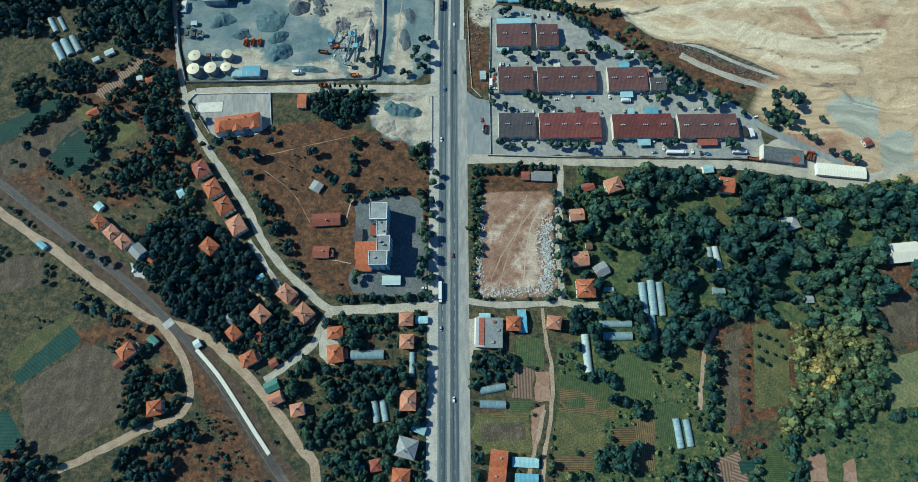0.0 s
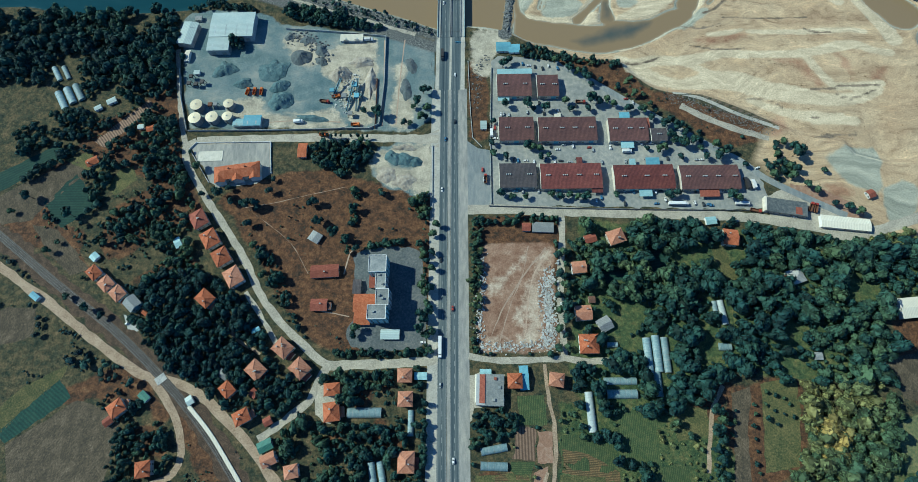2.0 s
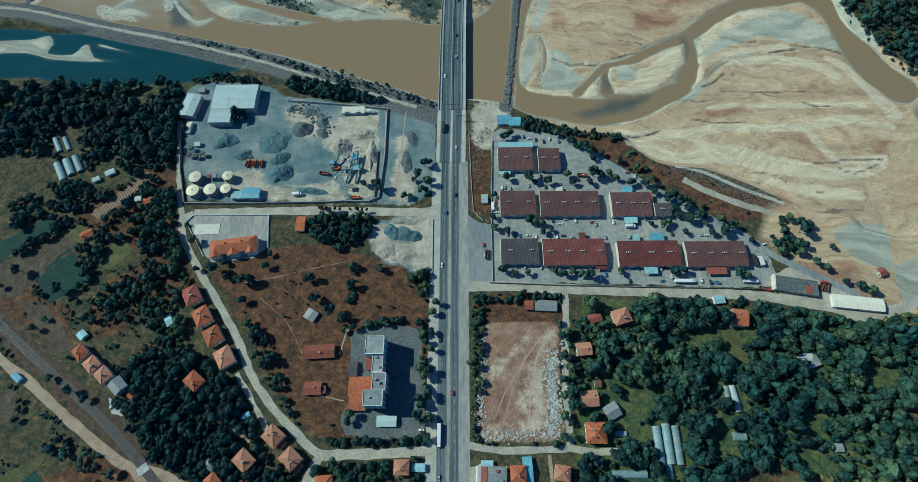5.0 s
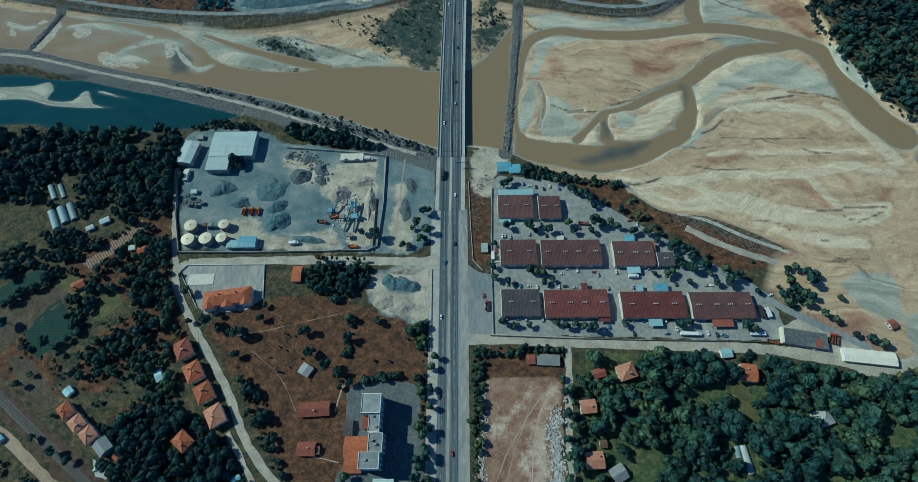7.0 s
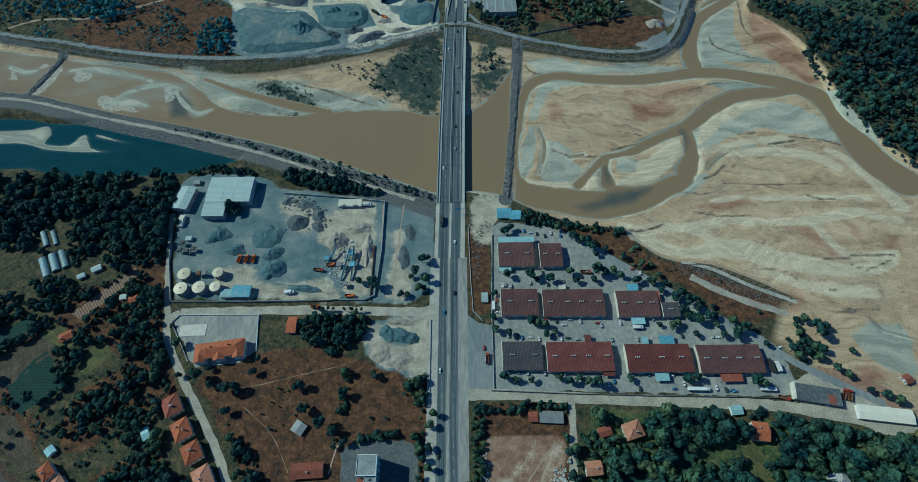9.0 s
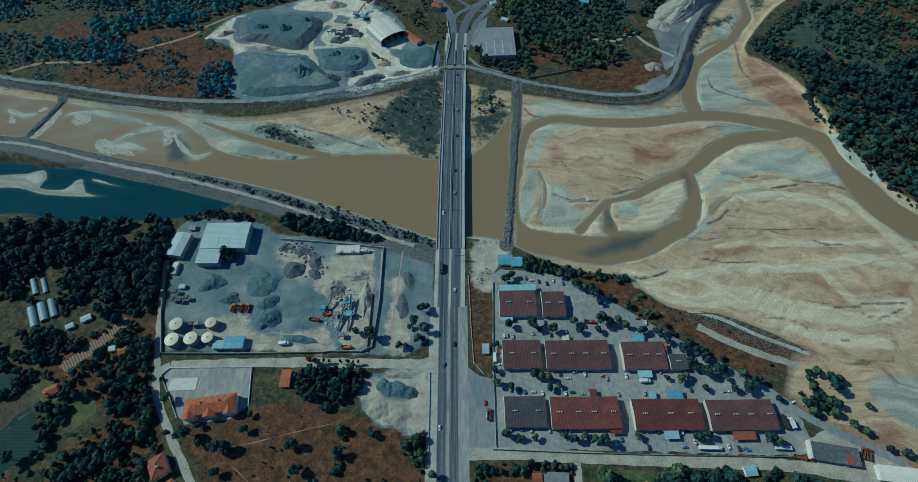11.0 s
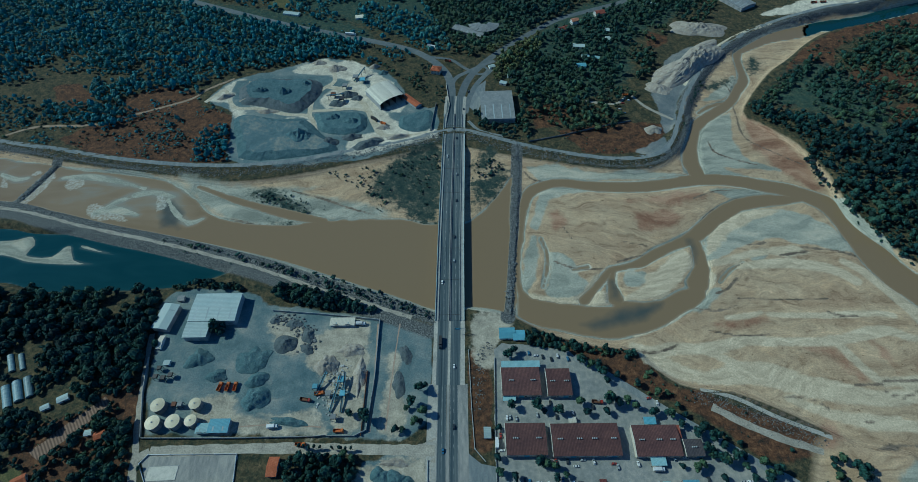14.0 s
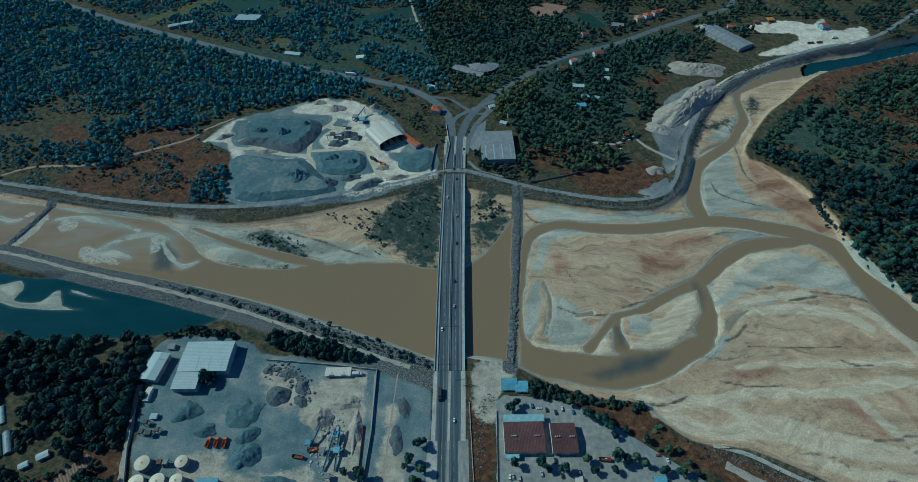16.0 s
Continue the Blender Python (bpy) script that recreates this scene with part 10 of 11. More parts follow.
DARK, MIXED, OLIVE, GOLD = (0.0, 0.55), (0.1, 0.75), (0.35, 0.85), (0.6, 1.0)
W = "dense stand of dark green broadleaf trees"
V = "village garden trees with dark green crowns"
B = "low green scrub bushes"
for k, (nm, o, sp, r, gap, tone, label) in enumerate((
    ("wood", [(-502.8, 414.9), (-430.6, 412.9), (-370.4, 409.6), (-323.9, 410.9), (-289.6, 413.9), (-280.7, 382.4), (-273.8, 342.6), (-291.9, 327.3), (-334.1, 340.3), (-375.5, 362.3), (-403.7, 349.7), (-468.3, 345.5)], 5.6, (2.0, 5.6), 0.14, DARK, W),
    ("wood", [(-480.4, 398.8), (-415.7, 397.0), (-397.2, 341.7), (-399.8, 328.6), (-439.2, 329.6), (-461.8, 330.2)], 6, (2.6, 4.6), 0.25, DARK, W),
    ("wood", [(-371.8, 354.4), (-278.3, 368.9), (-267.8, 319.0), (-290.4, 306.8), (-327.1, 326.9), (-351.6, 311.4), (-366.1, 327.8)], 5.5, (2.6, 4.4), 0.25, DARK, W),
    ("wood", [(-397.7, 296.6), (-353.8, 295.6), (-318.6, 282.4), (-267.1, 296.8), (-252.4, 256.8), (-239.1, 216.0), (-253.2, 207.9), (-299.1, 248.9), (-348.0, 267.8), (-385.0, 265.6)], 5.5, (2.2, 4.4), 0.42, MIXED, V),
    ("wood", [(-325.9, 237.7), (-289.7, 211.3), (-255.0, 219.2), (-234.1, 199.2), (-236.0, 177.5), (-266.4, 164.7), (-306.9, 167.9), (-335.4, 160.4), (-317.7, 184.2), (-302.0, 194.9)], 5.5, (2, 4), 0.5, MIXED, V),
    ("wood", [(-332.0, 144.7), (-294.9, 157.2), (-247.7, 172.3), (-231.9, 166.8), (-217.6, 135.5), (-256.2, 133.5), (-271.6, 123.7), (-303.3, 149.5), (-315.0, 134.3)], 5.5, (2.2, 4.2), 0.35, MIXED, V),
    ("wood", [(-259.1, 136.1), (-228.9, 145.9), (-192.4, 127.7), (-170.9, 107.7), (-153.2, 71.9), (-169.4, 51.6), (-195.9, 45.1), (-224.7, 54.3), (-249.9, 72.9), (-268.5, 106.4)], 5, (2.4, 4.4), 0.02, DARK, V),
    ("wood", [(-195.4, 40.7), (-169.7, 53.8), (-153.2, 71.9), (-124.1, 53.5), (-126.8, 31.4), (-147.9, 18.6), (-166.7, 27.3)], 5, (2, 4), 0.35, DARK, V),
    ("wood", [(-398.2, 326.6), (-334.7, 322.9), (-280.5, 300.5), (-268.2, 279.9), (-308.7, 273.0), (-359.3, 288.6)], 5.6, (2, 4.2), 0.4, DARK, V),
    ("wood", [(-414.4, 281.7), (-358.1, 276.1), (-328.2, 242.9), (-316.7, 199.6), (-367.1, 197.3)], 5.6, (2, 4.2), 0.36, DARK, V),
    ("wood", [(-329.9, 256.6), (-278.3, 256.0), (-248.5, 224.7), (-255.4, 196.4), (-302.5, 196.8)], 5.6, (2, 4.2), 0.42, DARK, V),
    ("bushes", [(-355.2, 117.2), (-329.8, 112.0), (-290.2, 82.6), (-252.3, 54.5), (-275.0, 52.5), (-316.6, 73.5), (-345.7, 97.5)], 4.5, (1.5, 3), 0.3, DARK, B),
    ("bushes", [(-402.1, 185.5), (-335.8, 139.7), (-262.3, 84.7), (-255.9, 75.2), (-337.9, 127.0), (-397.9, 169.3)], 5, (1.0, 2.2), 0.55, MIXED, B),
    ("wood", [(-111.2, 64.7), (-29.2, 67.1), (-27.9, 17.9), (-27.3, -55.5), (-106.9, -58.0), (-128.8, -22.9), (-149.5, 12.2), (-118.2, 35.7)], 5.4, (2.4, 4.4), 0.2, DARK, V),
    ("bushes", [(-209.3, 43.0), (-158.5, -6.5), (-128.0, -55.3), (-140.6, -55.3), (-165.8, -18.7), (-196.9, 18.9)], 4, (1.3, 2.8), 0.3, DARK, B),
    ("wood", [(-288.1, 36.9), (-261.2, 52.4), (-240.2, 36.6), (-220.9, 14.8), (-216.1, -2.1), (-237.6, -18.4), (-265.0, -12.2), (-274.7, 15.1)], 5, (2, 4), 0.3, DARK, V),
    ("wood", [(89.7, 184.6), (145.3, 182.1), (193.8, 183.4), (240.2, 174.2), (295.3, 165.0), (363.9, 161.9), (396.2, 157.3), (383.8, 113.1), (321.9, 118.7), (315.9, 56.4), (241.1, 52.6), (194.0, 59.7), (151.0, 33.7), (85.5, 32.0), (71.4, 51.8), (81.6, 69.7)], 5.4, (2.0, 6.4), 0.24, (0.0, 0.66), W),
    ("wood", [(238.3, 49.6), (297.2, 50.8), (297.6, 15.8), (296.8, -8.7), (269.8, -14.5), (222.1, -26.1), (221.6, -6.3), (236.6, 24.6)], 6, (3.6, 5.8), 0.0, (0.5, 0.86), "dense stand of tall olive-green trees"),
    ("wood", [(240.5, 22.5), (257.8, 27.8), (268.1, 20.2), (266.1, 6.9), (243.8, 0.5)], 4.5, (3.4, 5.4), 0.0, (0.82, 0.97), "tall trees turning yellow"),
    ("wood", [(61.5, 34.4), (88.6, 17.1), (81.8, -15.7), (101.4, -31.6), (123.0, -23.8), (176.7, -26.0), (221.0, -32.0), (240.6, -56.0), (54.3, -55.6)], 5.4, (2, 4), 0.5, MIXED, V),
    ("bushes", [(63.7, 34.4), (190.7, 37.7), (176.3, -55.8), (58.3, -55.6)], 3.6, (0.7, 1.8), 0.35, OLIVE, B),
    ("bushes", [(-117.9, 62.5), (-28.4, 68.5), (-27.3, -55.5), (-115.5, -55.3)], 3.8, (0.7, 1.7), 0.4, MIXED, B),
    ("bushes", [(-363.4, 289.6), (-261.2, 293.5), (-238.3, 210.4), (-246.0, 161.7), (-316.6, 142.0), (-371.3, 185.0), (-334.6, 229.2)], 4.2, (0.6, 1.6), 0.5, MIXED, B),
    ("bushes", [(176.7, -26.0), (255.3, -24.3), (319.9, -8.8), (307.7, -56.1), (172.2, -55.8)], 3.8, (0.7, 1.8), 0.4, MIXED, B),
    ("bushes", [(-2.3, 39.2), (63.7, 34.4), (56.3, -55.6), (-3.3, -55.5)], 3.8, (0.6, 1.5), 0.45, MIXED, B),
    ("bushes", [(-214.8, 49.7), (-167.3, -6.4), (-141.5, -46.4), (-170.0, -55.2), (-206.7, -6.3)], 3.4, (0.4, 1.0), 0.3, OLIVE, B),
    ("bushes", [(-409, 213), (-383, 234), (-361, 255), (-358, 251), (-381, 229), (-408, 208)], 3.4, (1.4, 2.6), 0.05, DARK, "dark hedge along a field"),
    ("bushes", [(-367, 200), (-364, 203), (-347, 186), (-321, 202), (-318, 198), (-346, 181)], 3.4, (1.2, 2.2), 0.15, DARK, "dark hedge along a field"),
    ("bushes", [(-398, 169), (-362, 145), (-305, 107), (-261, 78), (-263, 73), (-308, 102), (-366, 140), (-396, 161)], 3.6, (1.2, 2.4), 0.3, DARK, B),
    ("bushes", [(-230, 61), (-215, 50), (-157, 19), (-122, -23), (-111, -55), (-118, -55), (-131, -25), (-161, 12), (-209, 41)], 3.6, (1.2, 2.6), 0.3, DARK, B),
    ("bushes", [(-597.2, 696.7), (-507.0, 699.8), (-340.0, 670.6), (-281.6, 624.0), (-276.7, 587.3), (-377.2, 600.3), (-492.1, 624.8), (-572.7, 643.6)], 5, (0.8, 2.0), 0.5, MIXED, B),
    ("wood", [(171.1, 37.9), (183.2, 40.0), (175.0, -24.0), (161.3, -24.0)], 4.6, (1.6, 2.6), 0.12, DARK, "orchard rows of dark green trees"),
    ("wood", [(-2.4, 34.8), (28.6, 35.5), (34.5, 17.5), (19.0, 9.2), (2.3, -9.3), (-2.6, 9.3)], 5, (2.2, 4), 0.1, DARK, V),
    ("wood", [(-2.8, -5.2), (5.8, -7.3), (1.1, -31.3), (13.7, -35.2), (9.1, -55.5), (-3.3, -55.5)], 5, (2, 3.6), 0.25, DARK, V),
    ("wood", [(0.7, 187.7), (10.1, 187.5), (7.6, 127.6), (5.8, 74.1), (-0.6, 74.2)], 4, (1.6, 2.8), 0.12, MIXED, "overgrown hedge beside the road"),
    ("wood", [(3.2, 190.3), (72.0, 189.2), (71.4, 180.1), (3.1, 181.2)], 4.2, (1.6, 3), 0.3, MIXED, "overgrown hedge along a lane"),
    ("wood", [(68.6, 164.9), (72.9, 164.8), (66.7, 76.7), (63.1, 76.8)], 4, (1.5, 2.6), 0.3, MIXED, "overgrown hedge along a lane"),
    ("wood", [(3.5, 75.5), (66.1, 74.9), (65.9, 71.7), (3.5, 72.3)], 4, (1.5, 2.8), 0.12, DARK, "overgrown hedge along a lane"),
    ("wood", [(77.1, 177.9), (89.2, 177.7), (98.9, 146.4), (93.5, 78.8), (81.6, 69.7), (73.8, 88.3)], 5, (2, 3.6), 0.45, MIXED, V),
    ("wood", [(-100.2, 213.5), (-94.1, 213.4), (-94.0, 191.4), (-96.9, 180.7), (-100.5, 183.4)], 3.6, (1.6, 3), 0.05, MIXED, "thicket on a dry meadow"),
    ("wood", [(-116.0, 176.7), (-96.9, 180.7), (-98.3, 162.2), (-79.0, 167.1), (-49.7, 169.3), (-32.8, 179.6), (-31.6, 158.6), (-54.3, 156.3), (-78.7, 159.3), (-103.2, 162.2)], 4.6, (1.8, 3.6), 0.3, MIXED, "thicket on a dry meadow"),
    ("wood", [(-50.6, 207.1), (-32.1, 212.3), (-31.8, 179.6), (-42.7, 185.1)], 4.6, (1.8, 3.8), 0.25, MIXED, "roadside trees"),
    ("wood", [(78.4, 25.7), (87.3, 27.7), (109.8, 12.8), (127.3, -3.8), (121.9, -15.1), (104.2, -1.6), (81.9, 13.0)], 5.2, (2.8, 5), 0.05, DARK, "band of dark garden trees"),
    ("wood", [(83.2, -25.6), (98.0, -22.9), (120.7, -25.8), (124.6, -39.4), (108.1, -47.8), (83.7, -45.8)], 5.2, (2.8, 5.2), 0.05, DARK, "clump of dark garden trees"),
    ("wood", [(305.4, 168.0), (325.3, 172.9), (361.5, 167.1), (386.3, 154.9), (338.7, 150.1), (308.0, 158.7)], 5.5, (3, 5), 0.05, GOLD, "tall trees turning yellow"),
    ("wood", [(-48.1, 161.4), (-31.1, 166.4), (-31.3, 84.7), (-44.1, 84.8), (-36.8, 118.3)], 5, (1.8, 3.8), 0.3, MIXED, "roadside trees"),
    ("wood", [(-105.2, 78.4), (-29.4, 78.6), (-28.4, 72.1), (-97.8, 70.5)], 4.4, (1.8, 3.4), 0.2, DARK, "roadside trees along a lane"),
    ("wood", [(-132.9, 265.1), (-85.7, 263.5), (-86.4, 244.7), (-102.0, 227.7), (-122.7, 230.9), (-139.0, 242.8)], 5.2, (2.4, 4.4), 0.2, DARK, "thicket of dark trees beside a lane"),
    ("wood", [(-177.0, 163.3), (-161.7, 157.9), (-132.0, 95.2), (-112.0, 76.2), (-126.2, 81.0), (-152.2, 109.9)], 4.6, (1.5, 3.2), 0.45, DARK, "trees along a lane"),
    ("wood", [(-179.9, 414.8), (-161.2, 414.5), (-89.9, 394.5), (-90.2, 384.7), (-134.8, 389.6), (-173.4, 400.2)], 4.6, (2.6, 4.2), 0.0, DARK, "dense row of dark trees behind a works wall"),
    ("bushes", [(-307.4, 476.9), (-176.6, 437.4), (-91.2, 410.3), (-30.2, 383.7), (-31.7, 374.8), (-101.8, 400.4), (-186.8, 427.6), (-303.7, 463.7)], 3.4, (1.0, 2.0), 0.2, DARK, B),
    ("wood", [(-290.3, 416.2), (-266.2, 425.4), (-220.4, 418.6), (-206.8, 409.5), (-259.5, 410.4)], 5, (2, 3.6), 0.3, DARK, W),
    ("wood", [(39.5, 362.6), (55.0, 365.0), (86.6, 351.3), (139.1, 342.7), (132.7, 335.2), (85.8, 343.5), (53.7, 344.0)], 4.6, (1.8, 3.6), 0.15, DARK, "trees and scrub on a river bank"),
    ("bushes", [(70.0, 347.0), (139.1, 342.7), (160.6, 314.4), (225.7, 287.2), (260.3, 270.1), (244.4, 248.9), (216.6, 251.8), (152.4, 296.8)], 5, (0.9, 2.2), 0.55, MIXED, B),
    ("wood", [(77.3, 338.5), (152.4, 296.8), (231.1, 243.9), (223.0, 231.3), (174.0, 254.9), (105.6, 288.7), (78.7, 324.7)], 5.4, (1.8, 3.2), 0.42, DARK, "young trees round a warehouse yard"),
    ("wood", [(-41.0, 323.7), (-30.6, 326.6), (-29.8, 291.5), (-47.8, 275.1), (-43.7, 297.3)], 4.6, (1.8, 3.4), 0.2, MIXED, "roadside trees"),
    ("wood", [(249.3, 232.3), (273.5, 237.5), (272.8, 220.7), (252.3, 215.5), (274.8, 257.7), (258.7, 252.2)], 5, (2.4, 4.4), 0.3, DARK, "trees on a river bank"),
    ("bushes", [(-411.1, 143.2), (-354.0, 112.3), (-344.9, 73.8), (-321.9, 55.1), (-363.9, 37.5), (-382.4, 37.6)], 5.4, (1.2, 3), 0.5, MIXED, B),
    ("wood", [(-355.8, -28.1), (-321.7, -24.1), (-299.3, -46.0), (-313.8, -57.6), (-348.0, -57.6)], 5.4, (2.2, 4.2), 0.3, DARK, V),
    ("wood", [(-266.1, -40.3), (-218.3, -16.4), (-205.5, -14.5), (-198.3, -34.5), (-224.9, -55.1), (-271.7, -55.0)], 5.4, (2, 4), 0.5, DARK, V),
    ("bushes", [(-206.7, -6.3), (-166.3, -14.6), (-140.6, -55.3), (-195.3, -55.2)], 4.4, (0.8, 2), 0.45, MIXED, B),
    ("wood", [(321.4, 116.3), (382.4, 108.4), (361.0, 32.2), (319.7, 36.8), (304.4, 63.1)], 5.4, (2, 4), 0.66, MIXED, V),
    ("wood", [(222.4, -24.2), (290.9, -12.6), (356.3, 15.4), (335.5, -58.7), (240.1, -58.6)], 5.6, (2.2, 4.4), 0.6, DARK, V),
    ("bushes", [(-211.8, 203.3), (-102.0, 227.7), (-33.1, 212.3), (-31.7, 84.7), (-98.3, 78.4), (-154.1, 129.7)], 6, (0.5, 1.2), 0.66, MIXED, B),
    ("bushes", [(-158.0, 569.1), (-105.4, 582.5), (-31.3, 597.7), (-28.2, 492.6), (-85.9, 498.2), (-101.1, 529.7)], 4, (0.7, 1.6), 0.5, DARK, "low green scrub on river silt"),
    ("bushes", [(6.8, 592.6), (47.1, 585.3), (35.4, 561.9), (6.3, 556.9)], 4, (0.7, 1.8), 0.4, DARK, "low green scrub on river silt"),
    ("bushes", [(-246.6, 542.6), (-166.1, 531.3), (-150.5, 511.1), (-188.0, 506.7), (-229.7, 523.7)], 4, (0.7, 1.5), 0.4, DARK, "low green scrub on river silt"),
)):
    wood(nm, o, sp, r if nm == "wood" else (r[0] * 0.8, r[1] * 1.5), gap, tone, label, 100 + k, squash=1.0 if nm == "wood" else 0.65, clump=30.0 if nm == "wood" else 16.0)

# far bank: woods stand farther off; haze is put into their lighter leaf tones
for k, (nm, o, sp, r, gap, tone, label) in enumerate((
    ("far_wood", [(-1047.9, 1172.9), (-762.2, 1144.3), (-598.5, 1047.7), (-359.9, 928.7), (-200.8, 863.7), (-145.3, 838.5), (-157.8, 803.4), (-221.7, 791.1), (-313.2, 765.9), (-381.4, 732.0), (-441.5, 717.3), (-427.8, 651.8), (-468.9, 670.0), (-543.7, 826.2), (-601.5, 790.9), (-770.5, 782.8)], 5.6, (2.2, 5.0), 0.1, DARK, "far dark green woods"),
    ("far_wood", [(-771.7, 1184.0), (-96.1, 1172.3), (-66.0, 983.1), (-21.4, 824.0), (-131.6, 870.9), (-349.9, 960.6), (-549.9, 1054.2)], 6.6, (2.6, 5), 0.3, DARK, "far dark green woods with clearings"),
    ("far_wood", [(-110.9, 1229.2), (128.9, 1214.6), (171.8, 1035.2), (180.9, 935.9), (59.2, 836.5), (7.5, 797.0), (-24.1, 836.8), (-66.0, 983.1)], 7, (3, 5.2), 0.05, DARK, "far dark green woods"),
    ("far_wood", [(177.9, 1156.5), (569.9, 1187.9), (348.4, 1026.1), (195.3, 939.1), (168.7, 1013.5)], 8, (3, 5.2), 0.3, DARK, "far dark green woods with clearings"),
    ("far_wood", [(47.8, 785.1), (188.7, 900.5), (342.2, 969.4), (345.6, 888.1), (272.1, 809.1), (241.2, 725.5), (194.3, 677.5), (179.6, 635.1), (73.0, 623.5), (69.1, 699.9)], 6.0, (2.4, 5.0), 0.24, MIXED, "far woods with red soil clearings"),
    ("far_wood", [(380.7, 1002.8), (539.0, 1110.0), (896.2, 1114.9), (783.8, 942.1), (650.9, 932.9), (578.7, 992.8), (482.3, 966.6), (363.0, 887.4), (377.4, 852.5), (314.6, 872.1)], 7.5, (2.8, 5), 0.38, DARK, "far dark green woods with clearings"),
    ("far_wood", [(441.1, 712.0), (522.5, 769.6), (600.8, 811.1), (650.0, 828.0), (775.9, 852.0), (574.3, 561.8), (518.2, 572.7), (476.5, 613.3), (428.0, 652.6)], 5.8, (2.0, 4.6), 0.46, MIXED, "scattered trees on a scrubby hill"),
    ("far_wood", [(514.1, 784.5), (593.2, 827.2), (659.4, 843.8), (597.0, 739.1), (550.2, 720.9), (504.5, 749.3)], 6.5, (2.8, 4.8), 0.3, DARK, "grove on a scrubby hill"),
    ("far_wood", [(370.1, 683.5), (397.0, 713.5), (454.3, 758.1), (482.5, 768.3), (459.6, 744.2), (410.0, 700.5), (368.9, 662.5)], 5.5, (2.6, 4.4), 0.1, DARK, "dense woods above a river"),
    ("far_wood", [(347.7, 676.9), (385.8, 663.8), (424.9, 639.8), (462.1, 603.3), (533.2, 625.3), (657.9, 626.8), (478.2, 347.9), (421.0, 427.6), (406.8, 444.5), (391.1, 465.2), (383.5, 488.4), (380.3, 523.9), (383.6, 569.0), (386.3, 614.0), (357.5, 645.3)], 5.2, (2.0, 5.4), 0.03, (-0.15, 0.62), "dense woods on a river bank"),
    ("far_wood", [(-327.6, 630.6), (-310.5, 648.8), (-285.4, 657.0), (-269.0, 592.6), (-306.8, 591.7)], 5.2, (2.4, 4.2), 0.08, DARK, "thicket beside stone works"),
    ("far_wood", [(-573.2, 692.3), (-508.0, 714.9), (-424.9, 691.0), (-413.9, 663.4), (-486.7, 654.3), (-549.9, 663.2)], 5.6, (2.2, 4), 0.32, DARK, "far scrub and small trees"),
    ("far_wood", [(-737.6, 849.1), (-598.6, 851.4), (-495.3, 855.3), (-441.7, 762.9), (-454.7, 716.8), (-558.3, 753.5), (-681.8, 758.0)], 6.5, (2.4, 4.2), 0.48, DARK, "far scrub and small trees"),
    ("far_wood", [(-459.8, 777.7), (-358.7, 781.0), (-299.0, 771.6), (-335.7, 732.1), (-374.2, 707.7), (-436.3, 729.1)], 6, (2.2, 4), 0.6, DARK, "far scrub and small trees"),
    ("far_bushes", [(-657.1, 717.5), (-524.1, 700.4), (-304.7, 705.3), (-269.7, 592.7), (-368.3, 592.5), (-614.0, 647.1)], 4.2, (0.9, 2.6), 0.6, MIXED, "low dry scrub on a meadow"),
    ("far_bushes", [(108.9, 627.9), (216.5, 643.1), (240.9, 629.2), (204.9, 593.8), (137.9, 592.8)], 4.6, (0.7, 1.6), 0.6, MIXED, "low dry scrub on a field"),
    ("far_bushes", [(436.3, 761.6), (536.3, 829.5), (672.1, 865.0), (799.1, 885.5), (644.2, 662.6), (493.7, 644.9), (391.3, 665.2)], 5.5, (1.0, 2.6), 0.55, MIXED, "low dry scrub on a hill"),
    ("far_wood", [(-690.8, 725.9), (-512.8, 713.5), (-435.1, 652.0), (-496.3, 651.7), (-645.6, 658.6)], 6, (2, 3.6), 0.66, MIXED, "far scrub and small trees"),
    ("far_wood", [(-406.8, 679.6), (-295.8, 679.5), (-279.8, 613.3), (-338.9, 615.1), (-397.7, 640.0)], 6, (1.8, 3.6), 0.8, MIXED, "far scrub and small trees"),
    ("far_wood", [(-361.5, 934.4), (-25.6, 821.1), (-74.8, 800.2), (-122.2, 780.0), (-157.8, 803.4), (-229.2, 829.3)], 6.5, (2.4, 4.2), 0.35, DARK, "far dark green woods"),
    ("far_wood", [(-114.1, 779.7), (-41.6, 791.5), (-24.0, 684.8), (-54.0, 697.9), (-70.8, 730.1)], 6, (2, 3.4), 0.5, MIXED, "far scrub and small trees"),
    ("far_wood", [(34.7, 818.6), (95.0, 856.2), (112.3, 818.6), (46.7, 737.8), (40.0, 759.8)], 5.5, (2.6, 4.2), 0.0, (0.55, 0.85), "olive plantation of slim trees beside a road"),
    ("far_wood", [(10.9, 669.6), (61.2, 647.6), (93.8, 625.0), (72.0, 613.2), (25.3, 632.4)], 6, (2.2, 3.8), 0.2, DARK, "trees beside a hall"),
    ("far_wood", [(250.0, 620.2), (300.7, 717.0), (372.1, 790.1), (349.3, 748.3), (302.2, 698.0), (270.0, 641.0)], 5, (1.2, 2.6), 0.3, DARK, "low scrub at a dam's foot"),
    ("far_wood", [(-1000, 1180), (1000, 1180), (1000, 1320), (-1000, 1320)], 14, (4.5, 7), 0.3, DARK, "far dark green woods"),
)):
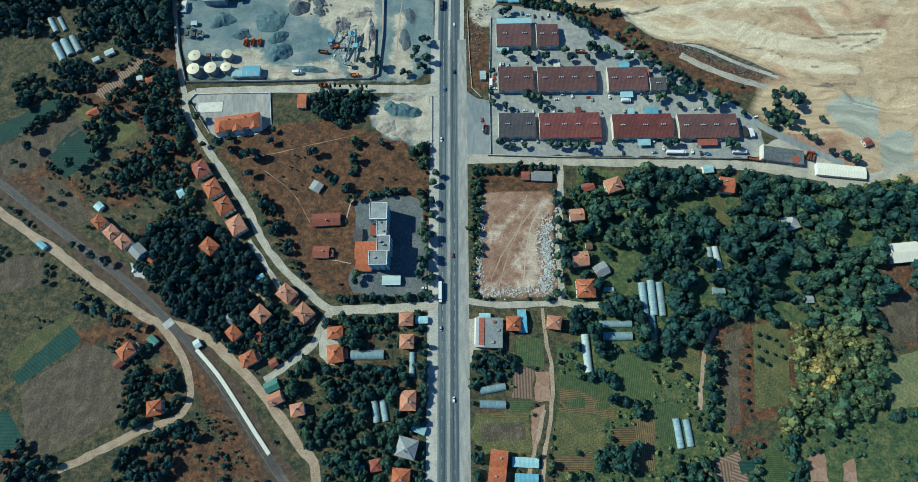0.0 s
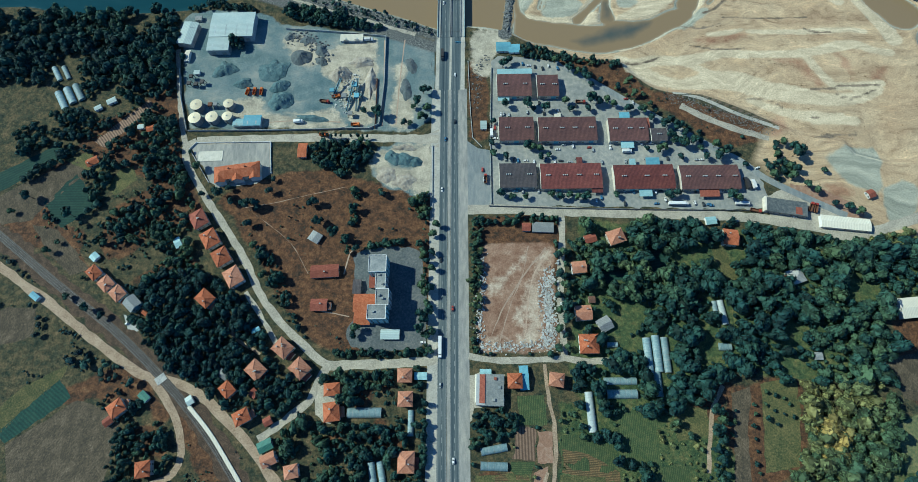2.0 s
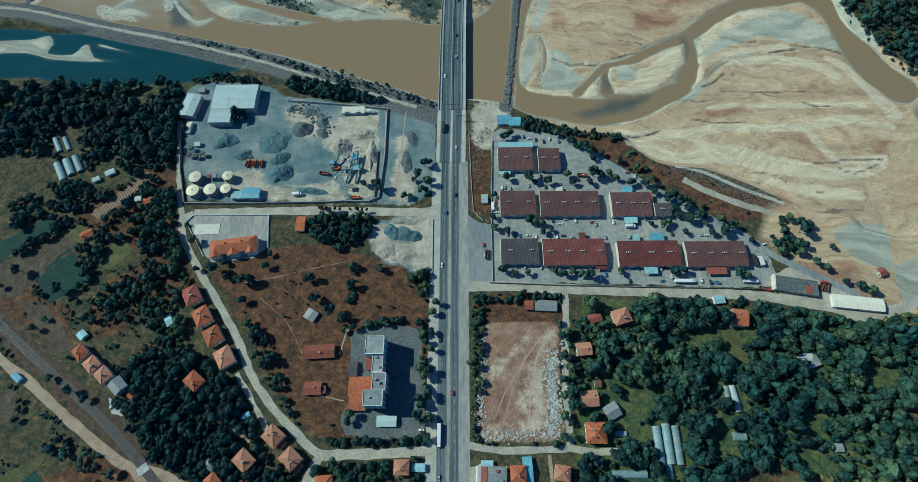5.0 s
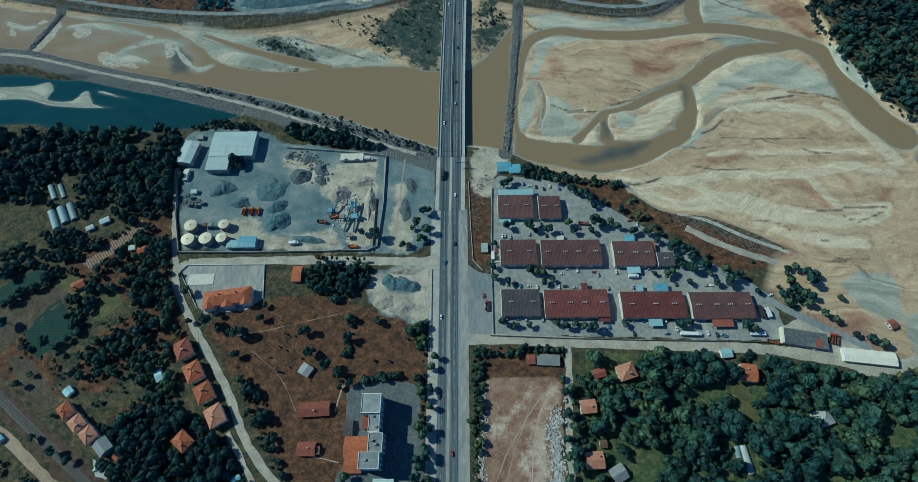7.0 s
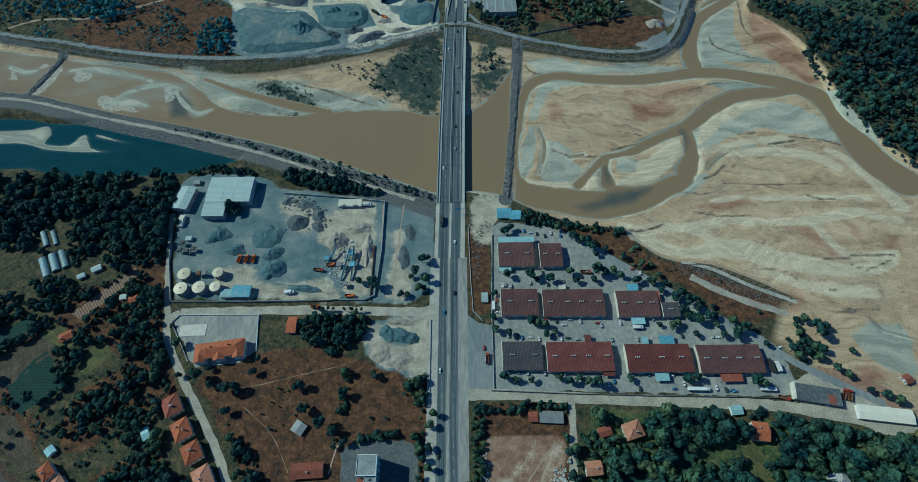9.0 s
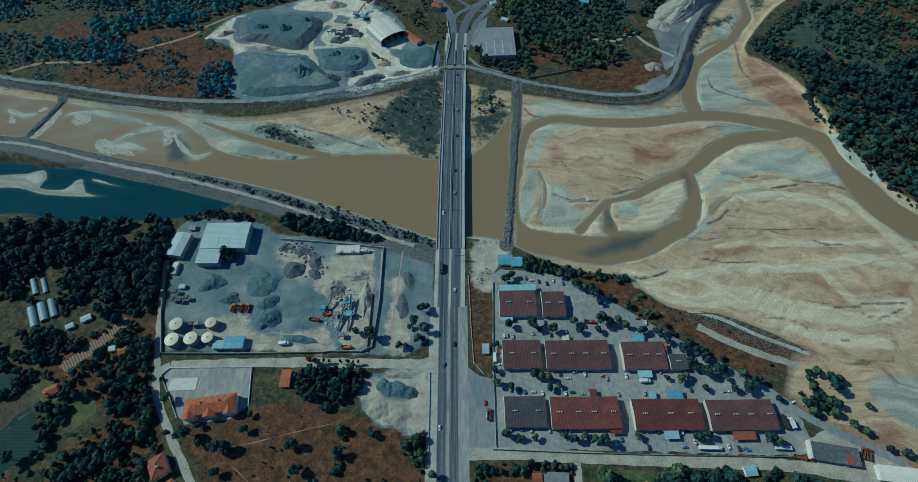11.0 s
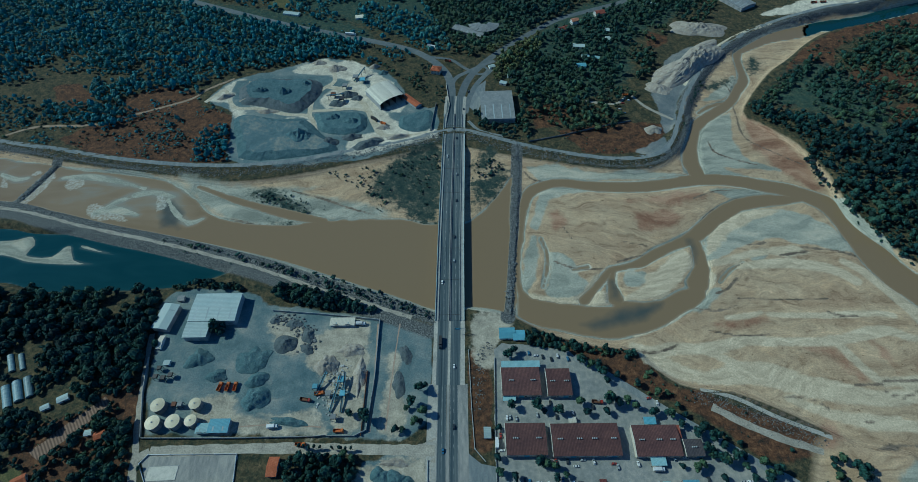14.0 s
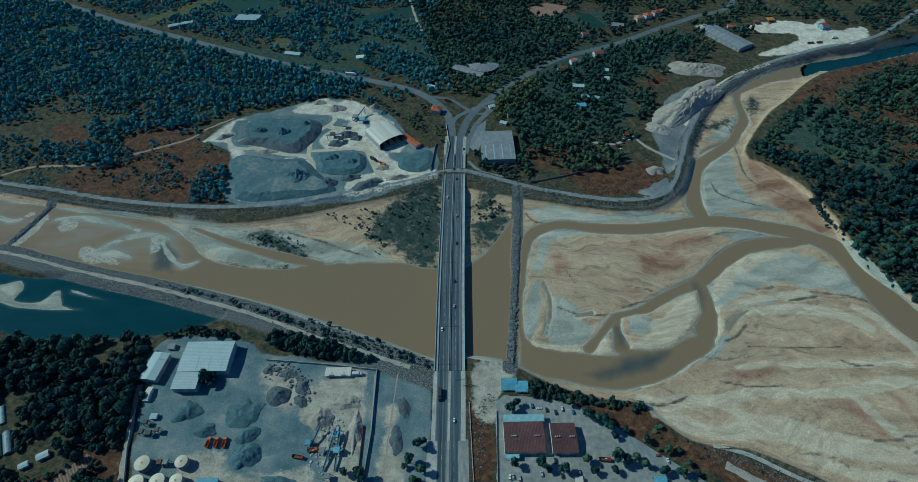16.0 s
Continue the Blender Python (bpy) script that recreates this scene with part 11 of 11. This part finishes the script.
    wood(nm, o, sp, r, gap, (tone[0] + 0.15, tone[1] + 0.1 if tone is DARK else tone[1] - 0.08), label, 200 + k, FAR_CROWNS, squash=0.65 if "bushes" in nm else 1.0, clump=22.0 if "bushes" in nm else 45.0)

# single trees that stand free: trunk with limbs, and crown
def tree_kind(seed, r, tall, tone, proto):
    t = thing("tree", "broadleaf tree with a rounded dark green crown" if tone < 0.6 else "broadleaf tree with an olive-yellow crown", "tree", 0, -900, 0, 0, "single trees")
    rng = random.Random(seed)
    trunk = Solid().tube(0, 0, -0.3, tall * 0.5, 0.22, 0.14, 7)
    for k in range(4):
        a = k * 1.6 + rng.random()
        trunk.beam((0, 0, tall * 0.35), (math.cos(a) * r * 0.45, math.sin(a) * r * 0.45, tall * 0.7), 0.12)
    part("trunk", trunk, BARK, t)
    v, f = proto
    c = sheet("crown", v * (r, r, r) + (0, 0, tall * 0.5 - r * 0.35), f, LEAVES, False, t, {"tone": np.full(len(v), tone)})
    return t


TREES = [tree_kind(k, 2.6 + 0.5 * (k % 3), 4.5 + 0.8 * (k % 3), (0.1, 0.22, 0.34, 0.46, 0.6)[k], NEAR_CROWNS[k]) for k in range(5)] + [tree_kind(8, 1.7, 5.0, 0.25, POPLARS[0])]
rng = random.Random(3)


def set_tree(at, kind=None, size=1.0):
    proto = TREES[rng.randrange(5) if kind is None else kind]
    x, y = at
    q = size * rng.uniform(0.85, 1.2)
    return copy_thing(proto, pose(x, y, hat(x, y), 0, 0, rng.uniform(0, 360)) @ Matrix.Diagonal((q, q, q * rng.uniform(0.9, 1.15), 1)))


for row in ([(26.3, 207.2), (35.4, 204.7), (46.8, 204.2), (68.6, 205.9), (75.7, 203.5), (83.7, 205.3), (90.3, 203.3), (95.6, 201.9), (122.6, 205.0), (165.6, 203.7), (172.7, 205.0), (215.2, 202.4), (221.3, 200.0)],
            [(31.7, 242.8), (50.2, 253.1), (55.4, 250.9), (61.1, 249.3), (68.8, 243.5), (61.4, 241.5), (134.7, 251.1), (138.2, 249.0), (153.6, 248.8), (162.8, 247.2), (168.1, 249.7), (180.5, 240.3), (176.6, 255.9), (183.1, 252.2), (199.0, 248.4), (211.4, 250.3), (214.3, 243.0), (220.5, 245.0)],
            [(32.6, 295.4), (40.9, 307.1), (57.8, 290.5), (67.9, 290.3), (53.0, 294.0), (90.5, 288.9), (86.4, 297.6), (109.4, 297.9), (105.8, 289.8), (140.8, 288.3), (153.1, 287.0), (165.5, 286.2), (175.8, 275.5), (181.7, 268.3), (175.1, 260.2), (187.8, 262.8), (193.3, 254.7)],
            [(111.2, 302.4), (107.5, 322.0), (123.5, 298.4), (144.0, 289.3), (154.6, 287.2), (178.7, 256.2), (185.2, 252.0), (199.4, 255.8), (202.2, 239.5), (212.1, 239.3), (233.3, 231.5), (115.9, 296.1), (128.8, 293.3), (100.0, 329.2), (161.0, 279.2), (170.4, 271.8), (111.2, 314.9), (92.2, 332.0)],
            [(21.8, 278.4), (19.6, 256.6), (21.2, 246.0), (80.3, 342.3), (93.0, 335.8), (105.3, 327.4), (119.9, 319.2), (134.4, 311.8), (148.6, 304.4), (161.9, 293.7), (31.9, 338.0), (37.5, 343.0)],
            [(-49.9, 294.9), (-46.3, 298.0), (-41.1, 310.4), (-36.6, 291.5), (-42.8, 283.7), (-52.2, 277.8), (-38.6, 283.6), (-35.8, 313.4), (-57.4, 277.9), (-27.8, 179.5), (-30.2, 171.6), (-31.0, 156.0), (-30.9, 142.1), (-31.7, 125.6), (-32.0, 108.5), (-30.4, 91.7), (-31.6, 77.7)],
            [(74.2, 154.4), (76.0, 144.2), (74.4, 134.2), (74.8, 126.7), (68.8, 119.4), (73.3, 109.7), (73.1, 100.1), (67.2, 93.0), (72.4, 88.3), (68.5, 107.3), (70.7, 151.9), (70.8, 136.7), (72.7, 79.0), (66.4, 79.0)],
            [(-180.5, 200.0), (-178.2, 197.2), (-130.2, 201.9), (-134.1, 199.7), (-125.8, 182.7), (-123.5, 185.4), (-156.0, 134.7), (-159.2, 132.8), (-169.5, 152.8), (-166.3, 155.3), (-74.8, 210.9), (-72.7, 207.5), (-110.8, 173.4), (-101.6, 166.9), (-97.0, 211.3), (-96.2, 195.2), (-184.0, 182.0), (-188.5, 199.5), (-166.9, 137.4), (-177.0, 163.3), (-172.5, 158.0)],
            [(251.8, 226.6), (258.8, 230.5), (263.7, 224.7), (269.5, 229.1), (254.2, 221.0), (262.9, 233.8), (270.4, 220.7), (274.8, 226.2)],
            [(-39.0, 106.1), (-36.6, 101.3), (-38.8, 94.2), (-35.0, 89.4), (-38.4, 128.2), (-35.4, 122.2), (-37.5, 135.7), (-34.8, 148.3), (-89.0, 94.7), (-90.6, 89.1), (-100.0, 157.0), (-92.3, 159.5), (-78.8, 161.9), (-66.7, 163.3)],
            [(174.9, 33.6), (178.2, 27.1), (173.9, 20.8), (176.7, 13.2), (172.0, 7.4), (174.3, 0.0), (169.9, -6.8), (172.4, -12.9), (167.8, -19.2), (213.8, 46.3), (219.9, 44.0), (226.0, 41.8), (229.6, 37.5), (212.3, 37.6), (218.0, 33.2), (224.1, 31.1), (230.2, 28.9), (211.6, 28.2), (217.7, 23.9)],
            [(203.6, 37.6), (203.5, 31.2), (200.4, 22.7), (200.7, 14.3), (200.6, 6.0), (198.0, -2.1), (199.5, -8.2), (190.0, 33.4), (168.6, 51.0), (159.2, 46.7), (151.8, 40.2), (145.6, 25.2), (155.3, 16.7)],
            [(-222.4, 369.9), (-218.3, 366.5), (-215.8, 370.4), (-222.3, 374.6), (-223.5, 365.2), (-215.4, 363.8), (-214.1, 373.1), (-81.0, 286.5), (-85.6, 292.2), (-94.1, 291.1)],
            [(-103.1, 247.9), (-111.4, 256.9), (-94.4, 259.5), (-118.9, 251.2), (-97.6, 242.0), (-107.8, 239.3), (-88.0, 256.4), (-134.5, 251.5), (-212.6, 210.0), (-201.6, 203.1), (-228.0, 210.2), (-235.7, 236.0), (-205.7, 215.4), (-168.1, 223.2), (-169.6, 212.0)],
            [(67.4, 745.1), (75.0, 725.0), (80.8, 705.7), (86.4, 724.6), (69.6, 706.1), (25.7, 643.2), (36.1, 639.6), (15.7, 660.2), (153.1, 690.9), (157.2, 672.9), (140.2, 679.3), (120.5, 668.3), (172.7, 678.3), (178.2, 768.6)],
            [(-337.3, 192.7), (-325.4, 184.3), (-377.2, 210.0), (-357.2, 190.3), (-389.4, 196.3), (-301.9, 167.8), (-290.3, 173.0), (-283.2, 189.1), (-342.2, 168.4), (-348.0, 160.6), (-322.2, 121.8), (-303.1, 111.7), (-290.1, 106.6)],
            [(268.7, 252.0), (275.3, 247.2), (261.7, 240.6), (276.5, 240.3), (283.5, 245.9), (280.9, 212.2), (287.1, 206.6), (299.1, 194.5), (308.0, 191.1), (316.7, 187.2), (298.3, 225.8)]):
    for at in row:
        if not roofed(*at):
            set_tree(at, size=0.6 if 185 < at[0] < 240 and at[1] < 60 else 1.25)
for row in ([(-128.8, 266.2), (-125.0, 265.5), (-121.3, 264.9), (-117.2, 265.4), (-113.0, 265.3), (-104.0, 264.5), (-97.7, 263.8), (-93.5, 263.7), (-89.4, 264.2)], [(-222.5, 886.8), (-126.9, 825.1), (-116.9, 809.3), (-65.8, 979.1), (-50.9, 962.3), (-36.3, 942.2), (-93.1, 954.5), (-126.7, 962.0), (-148.8, 947.4), (-221.7, 990.7), (-206.3, 985.8)]):
    for at in row:
        set_tree(at, 5, 1.0)
for p in TREES:
    for o in (*p.children_recursive, p):
        bpy.data.objects.remove(o)
